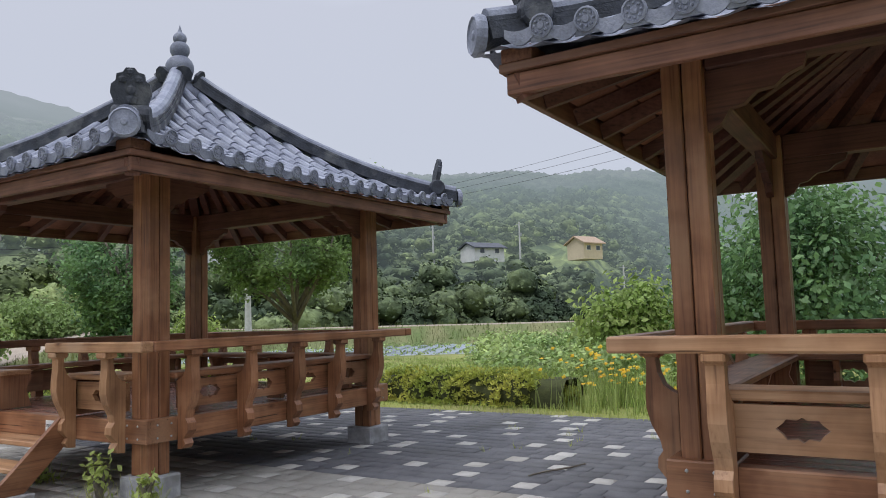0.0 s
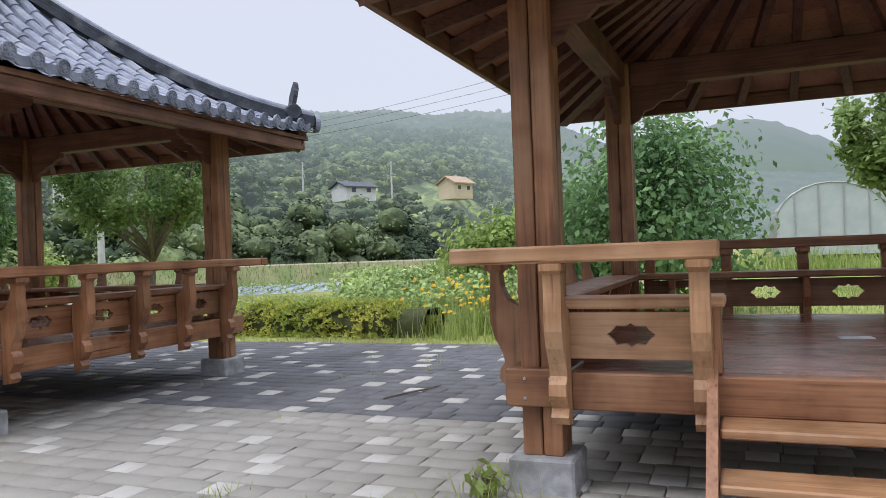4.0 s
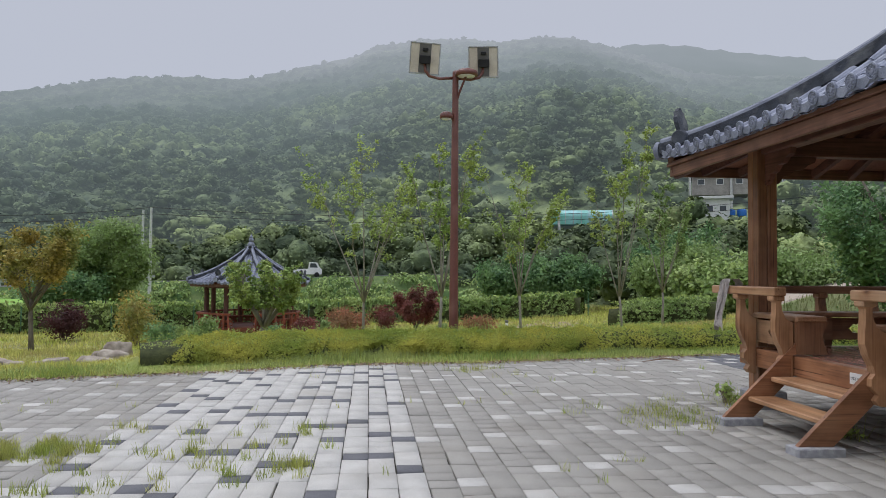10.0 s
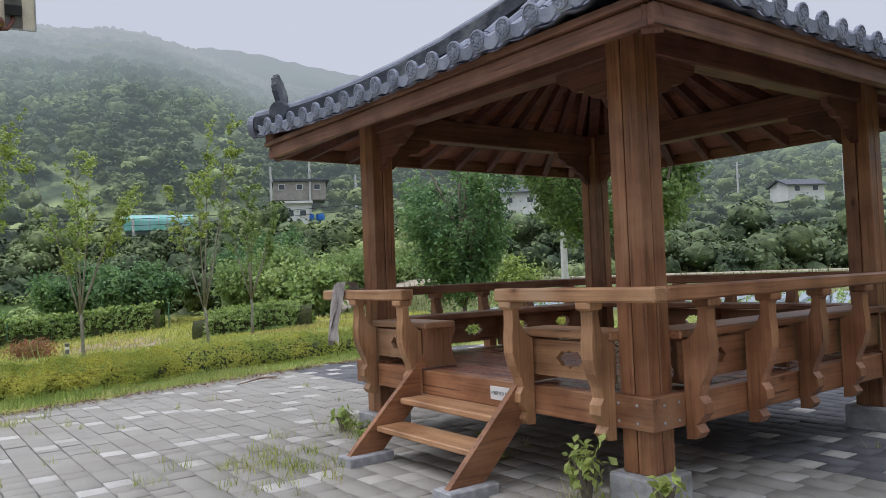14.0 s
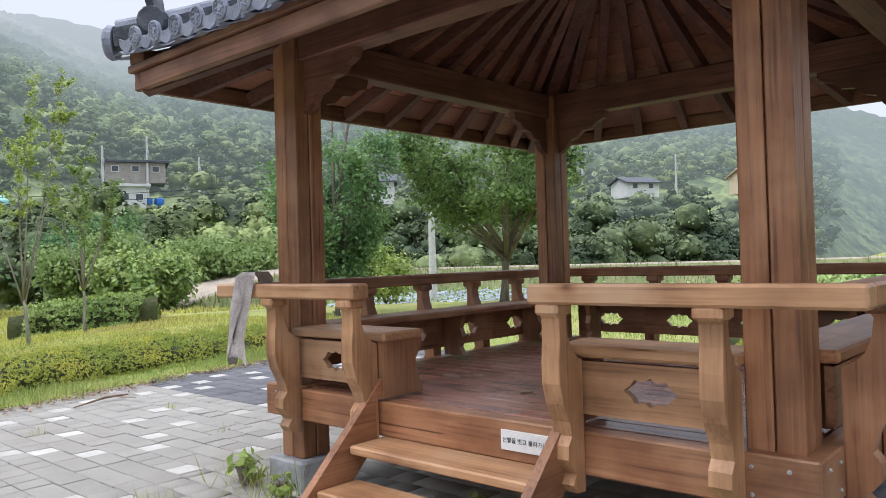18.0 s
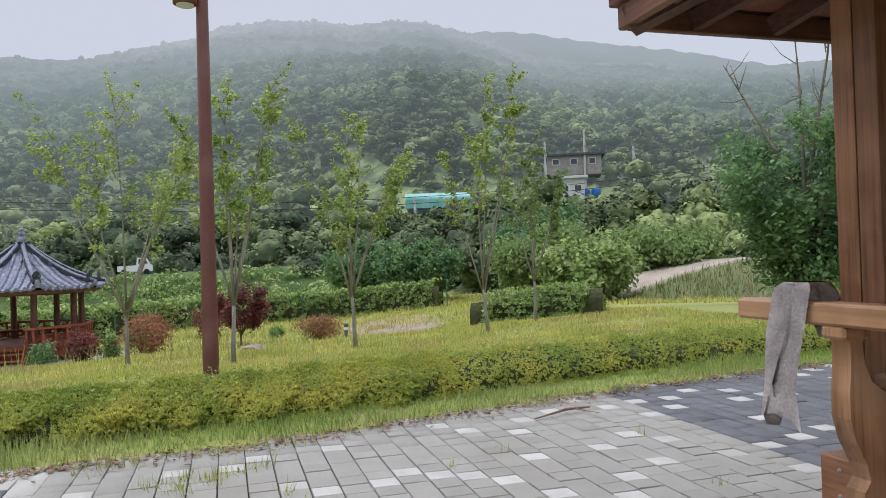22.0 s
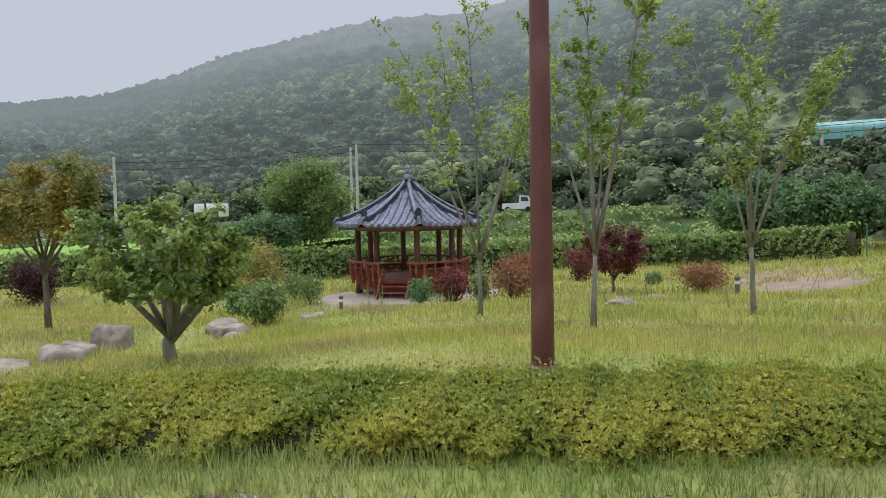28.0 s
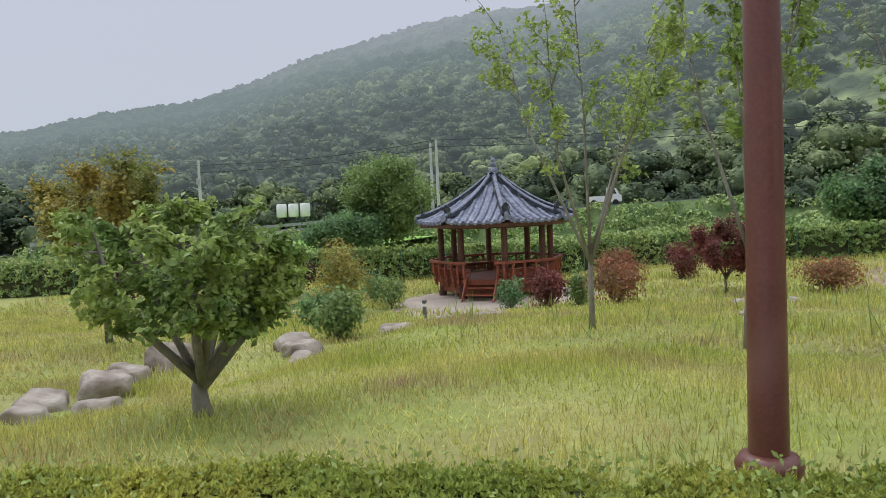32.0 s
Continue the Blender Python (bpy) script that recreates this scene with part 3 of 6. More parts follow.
BAL = [(1.70, 0.44), (1.77, 0.45), (1.80, 0.50), (1.77, 0.545), (1.80, 0.575), (1.835, 0.62), (1.83, 0.68), (1.80, 0.72), (1.815, 0.78), (1.86, 0.86), (1.885, 0.95), (1.885, 1.05), (1.875, 1.15), (1.875, 1.24),
       (1.905, 1.275), (1.905, 1.305), (1.795, 1.305), (1.795, 1.275), (1.82, 1.24), (1.81, 1.16), (1.78, 1.09), (1.735, 1.055), (1.70, 1.04)]


def baluster(root, u, k, mat):
    bm = bmesh.new()
    m = quarter(k) @ Matrix(((0, 1, 0, u), (-1, 0, 0, 0), (0, 0, 1, 0), (0, 0, 0, 1)))
    plate(bm, BAL, 0.092, m)
    bal = part("baluster", bm, mat, root, "S-curved bracket baluster")
    bm = bmesh.new()
    box(bm, u - 0.06, u + 0.06, -1.915, -1.785, 1.255, 1.31, 0.012, quarter(k))
    part("capital", bm, mat, bal)


def pierced_panel(u0, u1, z0, z1, y, k, hole=(0.125, 0.05)):
    """A board with a cusped hole at its middle."""
    bm = bmesh.new()
    cx, cz = (u0 + u1) / 2, (z0 + z1) / 2
    a, b = hole
    loop = [(a, 0), (0.72 * a, 0.55 * b), (0.6 * a, b), (0.2 * a, 0.9 * b), (0, 1.25 * b), (-0.2 * a, 0.9 * b), (-0.6 * a, b), (-0.72 * a, 0.55 * b)]
    loop += [(-p, -q) for p, q in loop]
    w, h = (u1 - u0) / 2, (z1 - z0) / 2
    rim = [(w, 0), (w, h * 0.5), (w, h), (0.35 * w, h), (0, h), (-0.35 * w, h), (-w, h), (-w, h * 0.5)]
    rim += [(-p, -q) for p, q in rim]
    rings = []
    for t in (-0.02, 0.02):
        rings.append([[bm.verts.new(quarter(k) @ Vector((cx + p, y + t, cz + q))) for p, q in some] for some in (loop, rim)])
    for (lo, ri) in rings:
        for i in range(16):
            j = (i + 1) % 16
            bm.faces.new((lo[i], lo[j], ri[j], ri[i]))
    for s in (0, 1):
        for i in range(16):
            j = (i + 1) % 16
            bm.faces.new((rings[0][s][i], rings[0][s][j], rings[1][s][j], rings[1][s][i]))
    return bm


def square_pavilion():
    root = thing("pavilion", pose(*PA, 0), "square open wooden pavilion with a grey tiled hip roof and railings", "pavilion", "square pavilions")
    for sx in (-1, 1):
        for sy in (-1, 1):
            x, y = sx * POST, sy * POST
            part("footing", boxed(x - 0.18, x + 0.18, y - 0.18, y + 0.18, -0.02, 0.19, 0.015), GRANITE, root, "grey granite footing block")
            bm = bmesh.new()
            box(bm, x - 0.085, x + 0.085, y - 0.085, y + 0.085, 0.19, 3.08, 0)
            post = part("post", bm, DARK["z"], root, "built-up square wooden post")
            for i in (-1, 1):
                for j in (-1, 1):
                    bm = bmesh.new()
                    box(bm, x + (i - 1) * 0.0575 + 0.004, x + (i + 1) * 0.0575 - 0.004, y + (j - 1) * 0.0575 + 0.004, y + (j + 1) * 0.0575 - 0.004, 0.19, 3.08, 0.007)
                    part("post_timber", bm, WOOD["z"], post)
            bm = bmesh.new()
            box(bm, x - 0.18, x + 0.18, y - 0.18, y + 0.18, 0.53, 0.735, 0.008)
            collar = part("collar", bm, WOOD["x"], root, "bolted beam joint round the post")
            bm = bmesh.new()
            for a in (-0.07, 0.07):
                for b in (0.575, 0.685):
                    bmesh.ops.create_icosphere(bm, subdivisions=1, radius=0.011, matrix=Matrix.Translation((x + a, y + sy * 0.18, b)))
                    bmesh.ops.create_icosphere(bm, subdivisions=1, radius=0.011, matrix=Matrix.Translation((x + sx * 0.18, y + a, b)))
            tagged(part("bolts", bm, STEEL, collar), kind="stuff")
    for k in range(4):
        q = quarter(k)
        ax = "x" if k % 2 == 0 else "y"
        bm = bmesh.new()
        box(bm, -1.34, 1.34, -1.69, -1.58, 0.52, DECK_Z, 0.008, q)
        part("deck_beam", bm, WOOD[ax], root)
        bm = bmesh.new()
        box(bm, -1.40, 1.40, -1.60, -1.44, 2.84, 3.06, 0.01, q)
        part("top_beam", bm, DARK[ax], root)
        # fascia in two courses
        bm = bmesh.new()
        box(bm, -FAS, FAS - 0.045, -FAS, -FAS + 0.045, FAS_Z, FAS_Z + 0.115, 0.006, q)
        fas = part("fascia", bm, BROWN[ax], root)
        bm = bmesh.new()
        box(bm, -FAS - 0.03, FAS, -FAS - 0.03, -FAS + 0.03, FAS_Z + 0.118, FAS_Z + 0.165, 0.005, q)
        part("eave_batten", bm, BROWN[ax], fas)
        part("eave_corner", boxed(FAS - 0.16, FAS + 0.02, -FAS - 0.02, -FAS + 0.16, FAS_Z + 0.168, FAS_Z + 0.25, 0.006, q), BROWN[ax], fas)
        # soffit boards in one mesh a face
        bm = bmesh.new()
        for j in range(9):
            a, b = 0.02 + 0.94 * j / 9, 0.02 + 0.94 * (j + 1) / 9 - 0.006
            vs = []
            for s in (a, b):
                h = 2.25 * (1 - s)
                z = 2.79 + 1.1 * s
                vs.append([bm.verts.new(q @ Vector((w, -h, z + dz))) for dz in (0, 0.02) for w in (-h, h)])
            (a0, a1, a2, a3), (b0, b1, b2, b3) = vs
            for f in ((a0, a1, b1, b0), (a2, a3, b3, b2), (a0, a1, a3, a2), (b0, b1, b3, b2), (a0, b0, b2, a2), (a1, b1, b3, a3)):
                bm.faces.new(f)
        tagged(part("soffit", bm, SOFFIT, root, "reddish soffit boards"), kind="stuff")
        for i in range(-4, 5):
            u0 = i * 0.47
            s1 = 0.93
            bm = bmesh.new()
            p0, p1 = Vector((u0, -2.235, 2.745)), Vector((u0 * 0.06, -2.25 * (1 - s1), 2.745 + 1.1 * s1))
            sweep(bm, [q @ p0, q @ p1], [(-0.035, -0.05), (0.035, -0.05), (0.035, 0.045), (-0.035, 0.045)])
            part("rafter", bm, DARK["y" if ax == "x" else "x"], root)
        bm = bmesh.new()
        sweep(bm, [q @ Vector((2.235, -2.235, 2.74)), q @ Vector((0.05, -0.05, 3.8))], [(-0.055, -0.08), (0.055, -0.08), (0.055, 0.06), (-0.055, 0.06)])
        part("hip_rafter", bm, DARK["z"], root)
        for s in (-1, 1):
            bm = bmesh.new()
            out = [(0, 0.30), (0.52, 0.30), (0.5, 0.24), (0.42, 0.21), (0.36, 0.16), (0.27, 0.15), (0.2, 0.09), (0.13, 0.075), (0.08, 0.0), (0, -0.04)]
            m = q @ Matrix.Translation((s * 1.415, -1.52, 2.54)) @ Matrix.Diagonal((-s, 1, 1, 1))
            plate(bm, out, 0.06, m)
            part("corner_bracket", bm, DARK[ax], root, "wavy carved corner bracket")
        # seat, panels, balusters, rail
        spans = [(-1.40, 1.40)] if k else [(-1.40, -0.575), (0.575, 1.40)]
        for n, (u0, u1) in enumerate(spans):
            bm = bmesh.new()
            box(bm, u0 - (0.0 if k else 0.01), u1 + (0.0 if k else 0.01), -1.70, -1.38, 1.05, 1.105, 0.012, q)
            part("bench_seat", bm, (PALE if not k else WOOD)[ax], root, "wooden bench plank")
            us = [-1.34, -0.66, 0.0, 0.64, 1.33] if k else ([-1.38, -0.67] if n == 0 else [0.67, 1.38])
            for a, b in zip(us, us[1:]):
                part("pierced_panel", pierced_panel(a, b, 0.79, 1.03, -1.645, k), (PALE if not k else WOOD)[ax], root, "board with a cusped opening")
            for u in us:
                baluster(root, u, k, (PALE if not k else WOOD)["z"])
        for u in ([-1.1, 0, 1.1] if k else []):
            bm = bmesh.new()
            plate(bm, [(1.40, 0.735), (1.60, 0.735), (1.60, 1.05), (1.40, 1.05), (1.43, 0.95), (1.40, 0.88), (1.44, 0.8)], 0.05, q @ Matrix(((0, 1, 0, u), (-1, 0, 0, 0), (0, 0, 1, 0), (0, 0, 0, 1))))
            part("bench_support", bm, WOOD["z"], root)
        if not k:
            for u in (-0.575, 0.575):
                bm = bmesh.new()
                plate(bm, [(1.36, 0.735), (1.68, 0.735), (1.68, 1.05), (1.36, 1.05), (1.37, 1.0), (1.42, 0.92), (1.40, 0.84)], 0.05, q @ Matrix(((0, 1, 0, u + math.copysign(0.04, u)), (-1, 0, 0, 0), (0, 0, 1, 0), (0, 0, 0, 1))))
                part("bench_end", bm, WOOD["z"], root)
        ends = [(-RAIL_R + 0.13 if k == 1 else -RAIL_R, RAIL_R - 0.13 if k == 3 else RAIL_R)] if k else [(-RAIL_R, -0.575), (0.575, RAIL_R)]
        for u0, u1 in ends:
            bm = bmesh.new()
            if k in (1, 3):
                box(bm, -RAIL_R + 0.131, RAIL_R - 0.131, -RAIL_R, -RAIL_R + 0.13, RAIL_Z - 0.09, RAIL_Z, 0.012, q)
            else:
                box(bm, u0, u1, -RAIL_R, -RAIL_R + 0.13, RAIL_Z - 0.09, RAIL_Z, 0.012, q)
            part("handrail", bm, PALE[ax] if k == 0 else WOOD[ax], root, "thick squared handrail")
    for i in range(22):
        y = -1.572 + i * 0.143
        part("deck_board", boxed(-1.57, 1.57, y, y + 0.139, DECK_Z - 0.032, DECK_Z, 0.004), DECK, root)
    # steps
    steps = part("step", boxed(-0.60, 0.60, -2.18, -1.90, 0.235, 0.29, 0.01), PALE["x"], root, "worn wooden tread")
    part("step", boxed(-0.60, 0.60, -1.95, -1.67, 0.465, 0.52, 0.01), PALE["x"], root, "worn wooden tread")
    for s in (-1, 1):
        bm = bmesh.new()
        m = Matrix(((0, 1, 0, s * 0.63), (-1, 0, 0, 0), (0, 0, 1, 0), (0, 0, 0, 1)))
        plate(bm, [(2.42, 0.07), (2.12, 0.07), (1.735, 0.50), (1.735, 0.735), (1.58, 0.735), (1.58, 0.86), (1.66, 0.86)], 0.05, m)
        part("stringer", bm, WOOD["y"], root, "sloping stair board")
        part("step_footing", boxed(s * 0.63 - 0.1, s * 0.63 + 0.1, -2.46, -2.06, -0.02, 0.07, 0.008), GRANITE, root)
    sign = part("notice_plate", boxed(0.245, 0.555, -1.702, -1.691, 0.575, 0.675, 0.002), WHITE, root, "white notice plate with black lettering")
    cu = bpy.data.curves.new("lettering", "FONT")
    cu.body, cu.size, cu.align_x, cu.align_y, cu.extrude = "신발을 벗고 올라가세요", 0.0295, "CENTER", "CENTER", 0.0006
    txt = new("lettering", cu)
    cu.materials.append(BLACK)
    txt.parent = sign
    txt.matrix_basis = pose(0.40, -1.7035, 0.625, 90, 0, 0)
    tiled_roof(root, 4, EAVE, EAVE_Z, APEX_Z, 0.10, 20)
    return root


def settle(root, heights):
    """Set a timber frame to its heights: deck, benches and rails move as a whole, posts stretch between."""
    done = set()
    for ob in root.children_recursive:
        if ob.type != "MESH":
            ob.location.z = float(np.interp(ob.location.z, *heights))
        elif ob.data.name not in done and ob.matrix_basis == Matrix():
            done.add(ob.data.name)
            for v in ob.data.vertices:
                v.co.z = float(np.interp(v.co.z, *heights))


pavilion_a = square_pavilion()
settle(pavilion_a, ((-1, 0.19, 0.50, 0.70, 0.90, 1.40, 2.5, 9), (-1, 0.19, 0.44, 0.635, 0.845, 1.335, 2.43, 8.92)))
pavilion_b = copy_thing(pavilion_a, pose(*PB, 0))

# ==== hills and far woods ====
SKY_LINE = [(-60, 3), (-8, 4.5), (5, 6.0), (10, 8.5), (15.5, 10.7), (19, 11.0), (22.6, 10.8), (25.2, 11.3), (32, 11.2), (40, 12.0), (46, 12.9), (52.6, 13.2), (57, 14.0), (63, 14.6), (66.5, 15.2), (68.5, 15.9), (71.4, 17.1), (74.4, 17.9), (77.3, 18.2), (80.2, 17.8), (82.6, 18.1), (86.5, 18.0), (89.5, 17.5), (92, 16.5), (95.8, 15.6), (100, 14.5), (106.5, 14.2), (110, 13.5), (114, 12.5), (117.4, 11.6), (121.5, 9.9), (126, 8.5), (131.7, 7.7), (137, 6.4), (150, 4.5), (170, 4)]
FAR_LINE = [(-60, 3), (-20, 4), (-7.6, 5.7), (-2.2, 8.3), (0.4, 8.7), (3, 8.2), (10, 7.5), (40, 10), (56, 14.5), (61.2, 15.5), (65.3, 16.3), (68.8, 16.9), (71, 16.8), (75, 15), (90, 10), (100, 8)]
HILL_FOOT = [(-60, 230), (8, 220), (20, 72), (40, 62), (70, 60), (85, 80), (95, 94), (140, 98), (170, 104)]
HILL_OUT = 460.0


def skyline(yaw):
    return np.interp(yaw, [a for a, _ in SKY_LINE], [b for _, b in SKY_LINE])


def hill_foot(yaw):
    return np.interp(yaw, [a for a, _ in HILL_FOOT], [b for _, b in HILL_FOOT])


def hill_z(r, yaw):
    """Height of the wooded slope at distance r in direction yaw (degrees left of +y)."""
    r0 = hill_foot(yaw)
    t = np.clip((r - r0) / (HILL_OUT - r0), 0, 1)
    top = HILL_OUT * np.tan(np.radians(skyline(yaw))) - 3
    knoll = 4 * np.exp(-(((yaw - 75) / 8) ** 2) - ((r - 175) / 45) ** 2)
    return -4.0 + (top + 4.0) * (0.97 * t + 0.03 * t * t) + knoll


def polar(r, yaw):
    return -np.sin(np.radians(yaw)) * r - 4, np.cos(np.radians(yaw)) * r + 2


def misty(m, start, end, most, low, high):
    """Painted haze: far woods and hills glow like thin cloud, by distance and height."""
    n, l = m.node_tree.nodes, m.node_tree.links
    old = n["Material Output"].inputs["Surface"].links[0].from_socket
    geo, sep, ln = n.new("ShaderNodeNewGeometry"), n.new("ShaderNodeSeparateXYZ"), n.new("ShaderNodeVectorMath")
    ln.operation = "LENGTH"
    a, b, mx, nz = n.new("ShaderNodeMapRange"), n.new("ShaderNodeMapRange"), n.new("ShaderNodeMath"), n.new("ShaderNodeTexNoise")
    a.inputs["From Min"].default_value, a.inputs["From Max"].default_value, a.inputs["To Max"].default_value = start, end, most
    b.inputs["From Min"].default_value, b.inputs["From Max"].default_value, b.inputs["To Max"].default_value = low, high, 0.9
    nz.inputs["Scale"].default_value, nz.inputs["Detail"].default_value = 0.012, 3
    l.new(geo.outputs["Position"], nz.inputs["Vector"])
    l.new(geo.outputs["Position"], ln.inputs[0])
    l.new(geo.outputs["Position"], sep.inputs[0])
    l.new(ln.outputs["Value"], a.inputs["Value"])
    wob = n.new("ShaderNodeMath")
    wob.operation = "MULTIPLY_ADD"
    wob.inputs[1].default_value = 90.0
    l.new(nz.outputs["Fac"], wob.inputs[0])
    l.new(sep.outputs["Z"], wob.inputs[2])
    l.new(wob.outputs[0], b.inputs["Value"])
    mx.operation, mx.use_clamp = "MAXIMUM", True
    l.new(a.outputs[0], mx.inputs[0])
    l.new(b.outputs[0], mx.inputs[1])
    # haze colours: dull blue-grey by distance, paler cloud tone by height
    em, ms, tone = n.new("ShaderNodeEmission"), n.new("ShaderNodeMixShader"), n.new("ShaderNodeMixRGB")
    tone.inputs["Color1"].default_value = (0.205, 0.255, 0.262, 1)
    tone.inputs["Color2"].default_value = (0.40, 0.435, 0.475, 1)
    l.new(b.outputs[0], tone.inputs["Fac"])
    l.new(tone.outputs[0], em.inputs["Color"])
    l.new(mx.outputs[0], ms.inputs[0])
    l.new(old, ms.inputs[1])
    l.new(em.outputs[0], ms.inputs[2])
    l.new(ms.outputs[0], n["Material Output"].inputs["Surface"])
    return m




def canopy(name, dark, light, size, deep):
    """Leafy canopy: whole crowns differ in tone, leaf clumps add fine relief, stands of paler trees here and there."""
    m = bpy.data.materials.new(name)
    m.use_nodes = True
    n, l = m.node_tree.nodes, m.node_tree.links
    b, geo = n["Principled BSDF"], n.new("ShaderNodeNewGeometry")
    tree_tone, fine, wide, isl = n.new("ShaderNodeTexNoise"), n.new("ShaderNodeTexNoise"), n.new("ShaderNodeTexNoise"), n.new("ShaderNodeMapRange")
    for t, s, d in ((tree_tone, 0.14, 2), (fine, size, 4), (wide, 0.02, 3)):
        t.inputs["Scale"].default_value, t.inputs["Detail"].default_value = s, d
        l.new(geo.outputs["Position"], t.inputs["Vector"])
    ramp, clump, stand = n.new("ShaderNodeValToRGB"), n.new("ShaderNodeValToRGB"), n.new("ShaderNodeValToRGB")
    for r, a, c0, e, c1 in ((ramp, 0.36, dark, 0.64, light), (clump, 0.33, (0.6, 0.62, 0.66), 0.66, (1.3, 1.3, 1.2)), (stand, 0.48, (0.85, 0.88, 0.9), 0.66, (1.55, 1.5, 1.2))):
        el = r.color_ramp.elements
        el[0].position, el[0].color, el[1].position, el[1].color = a, (*c0, 1), e, (*c1, 1)
    out = ramp.outputs[0]
    l.new(tree_tone.outputs["Fac"], ramp.inputs["Fac"])
    for src, r in ((fine, clump), (wide, stand)):
        mix = n.new("ShaderNodeMixRGB")
        mix.blend_type = "MULTIPLY"
        mix.inputs["Fac"].default_value = 1.0
        l.new(src.outputs["Fac"], r.inputs["Fac"])
        l.new(out, mix.inputs["Color1"])
        l.new(r.outputs[0], mix.inputs["Color2"])
        out = mix.outputs[0]
    hs = n.new("ShaderNodeHueSaturation")
    isl.inputs["To Min"].default_value, isl.inputs["To Max"].default_value = 0.7, 1.3
    l.new(geo.outputs["Random Per Island"], isl.inputs["Value"])
    l.new(isl.outputs[0], hs.inputs["Value"])
    l.new(out, hs.inputs["Color"])
    l.new(hs.outputs[0], b.inputs["Base Color"])
    b.inputs["Roughness"].default_value, b.inputs["Specular IOR Level"].default_value = 0.75, 0.12
    bp = n.new("ShaderNodeBump")
    bp.inputs["Strength"].default_value, bp.inputs["Distance"].default_value = 0.8, deep
    l.new(fine.outputs["Fac"], bp.inputs["Height"])
    l.new(bp.outputs[0], b.inputs["Normal"])
    return m


GREENS = ((0.056, 0.08, 0.048), (0.19, 0.232, 0.118))
FOREST = canopy("forest_canopy", *GREENS, 1.1, 0.5)
# far slope and crowns carry painted haze, a glow that grows with distance
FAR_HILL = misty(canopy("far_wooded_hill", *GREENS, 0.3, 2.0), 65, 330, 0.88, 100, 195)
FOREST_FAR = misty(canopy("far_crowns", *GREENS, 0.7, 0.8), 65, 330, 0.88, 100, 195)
yaws, tt = np.linspace(-60, 170, 520), np.concatenate([[-0.04], np.linspace(0, 1, 150) ** 1.2])
HY, HT = np.meshgrid(yaws, tt, indexing="ij")
HR = hill_foot(HY) + HT * (HILL_OUT - hill_foot(HY))
hrng = np.random.default_rng(3)
hz = hill_z(HR, HY) + hrng.uniform(-0.6, 1.6, HY.shape) * np.clip(HT * 4, 0.0, 1.3)
hz[:, 0] = -6
hx, hyy = polar(HR, HY)
k = np.arange(HY.size).reshape(HY.shape)
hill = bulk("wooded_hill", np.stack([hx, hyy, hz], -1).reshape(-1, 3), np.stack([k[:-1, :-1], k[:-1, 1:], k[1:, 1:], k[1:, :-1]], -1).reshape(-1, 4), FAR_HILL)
tagged(hill, "wooded hillside with pale low-cloud haze in its colour", "hill", kind="structure")


def far_ridge():
    """The next mountain, cloud haze painted into its colour."""
    ya = np.linspace(-60, 100, 321)
    el = np.interp(ya, [a for a, _ in FAR_LINE], [b for _, b in FAR_LINE])
    r = np.array([430.0, 700.0, 950.0])
    A, Rr = np.meshgrid(ya, r, indexing='ij')
    h = np.random.default_rng(4)
    z = Rr * np.tan(np.radians(el))[:, None] * np.array([0.3, 0.75, 1.0]) + h.uniform(-1, 2.5, A.shape)
    x, y = polar(Rr, A)
    k = np.arange(A.size).reshape(A.shape)
    m = misty(material('painted_haze_mountain', (0.06, 0.10, 0.05), (0.1, 0.14, 0.07), 0.9, 0.01, bump=0, fine=0.05), 100, 900, 0.93, 120, 420)
    tagged(bulk('far_mountain', np.stack([x, y, z], -1).reshape(-1, 3), np.stack([k[:-1, :-1], k[:-1, 1:], k[1:, 1:], k[1:, :-1]], -1).reshape(-1, 4), m), 'mountain ridge with pale cloud haze in its colour', 'mountain', kind='structure')


far_ridge()


def ball(level):
    bm = bmesh.new()
    bmesh.ops.create_icosphere(bm, subdivisions=level, radius=1.0)
    v = np.array([tuple(p.co) for p in bm.verts])
    bm.verts.index_update()
    f = np.array([[p.index for p in q.verts] for q in bm.faces])
    bm.free()
    return v, f


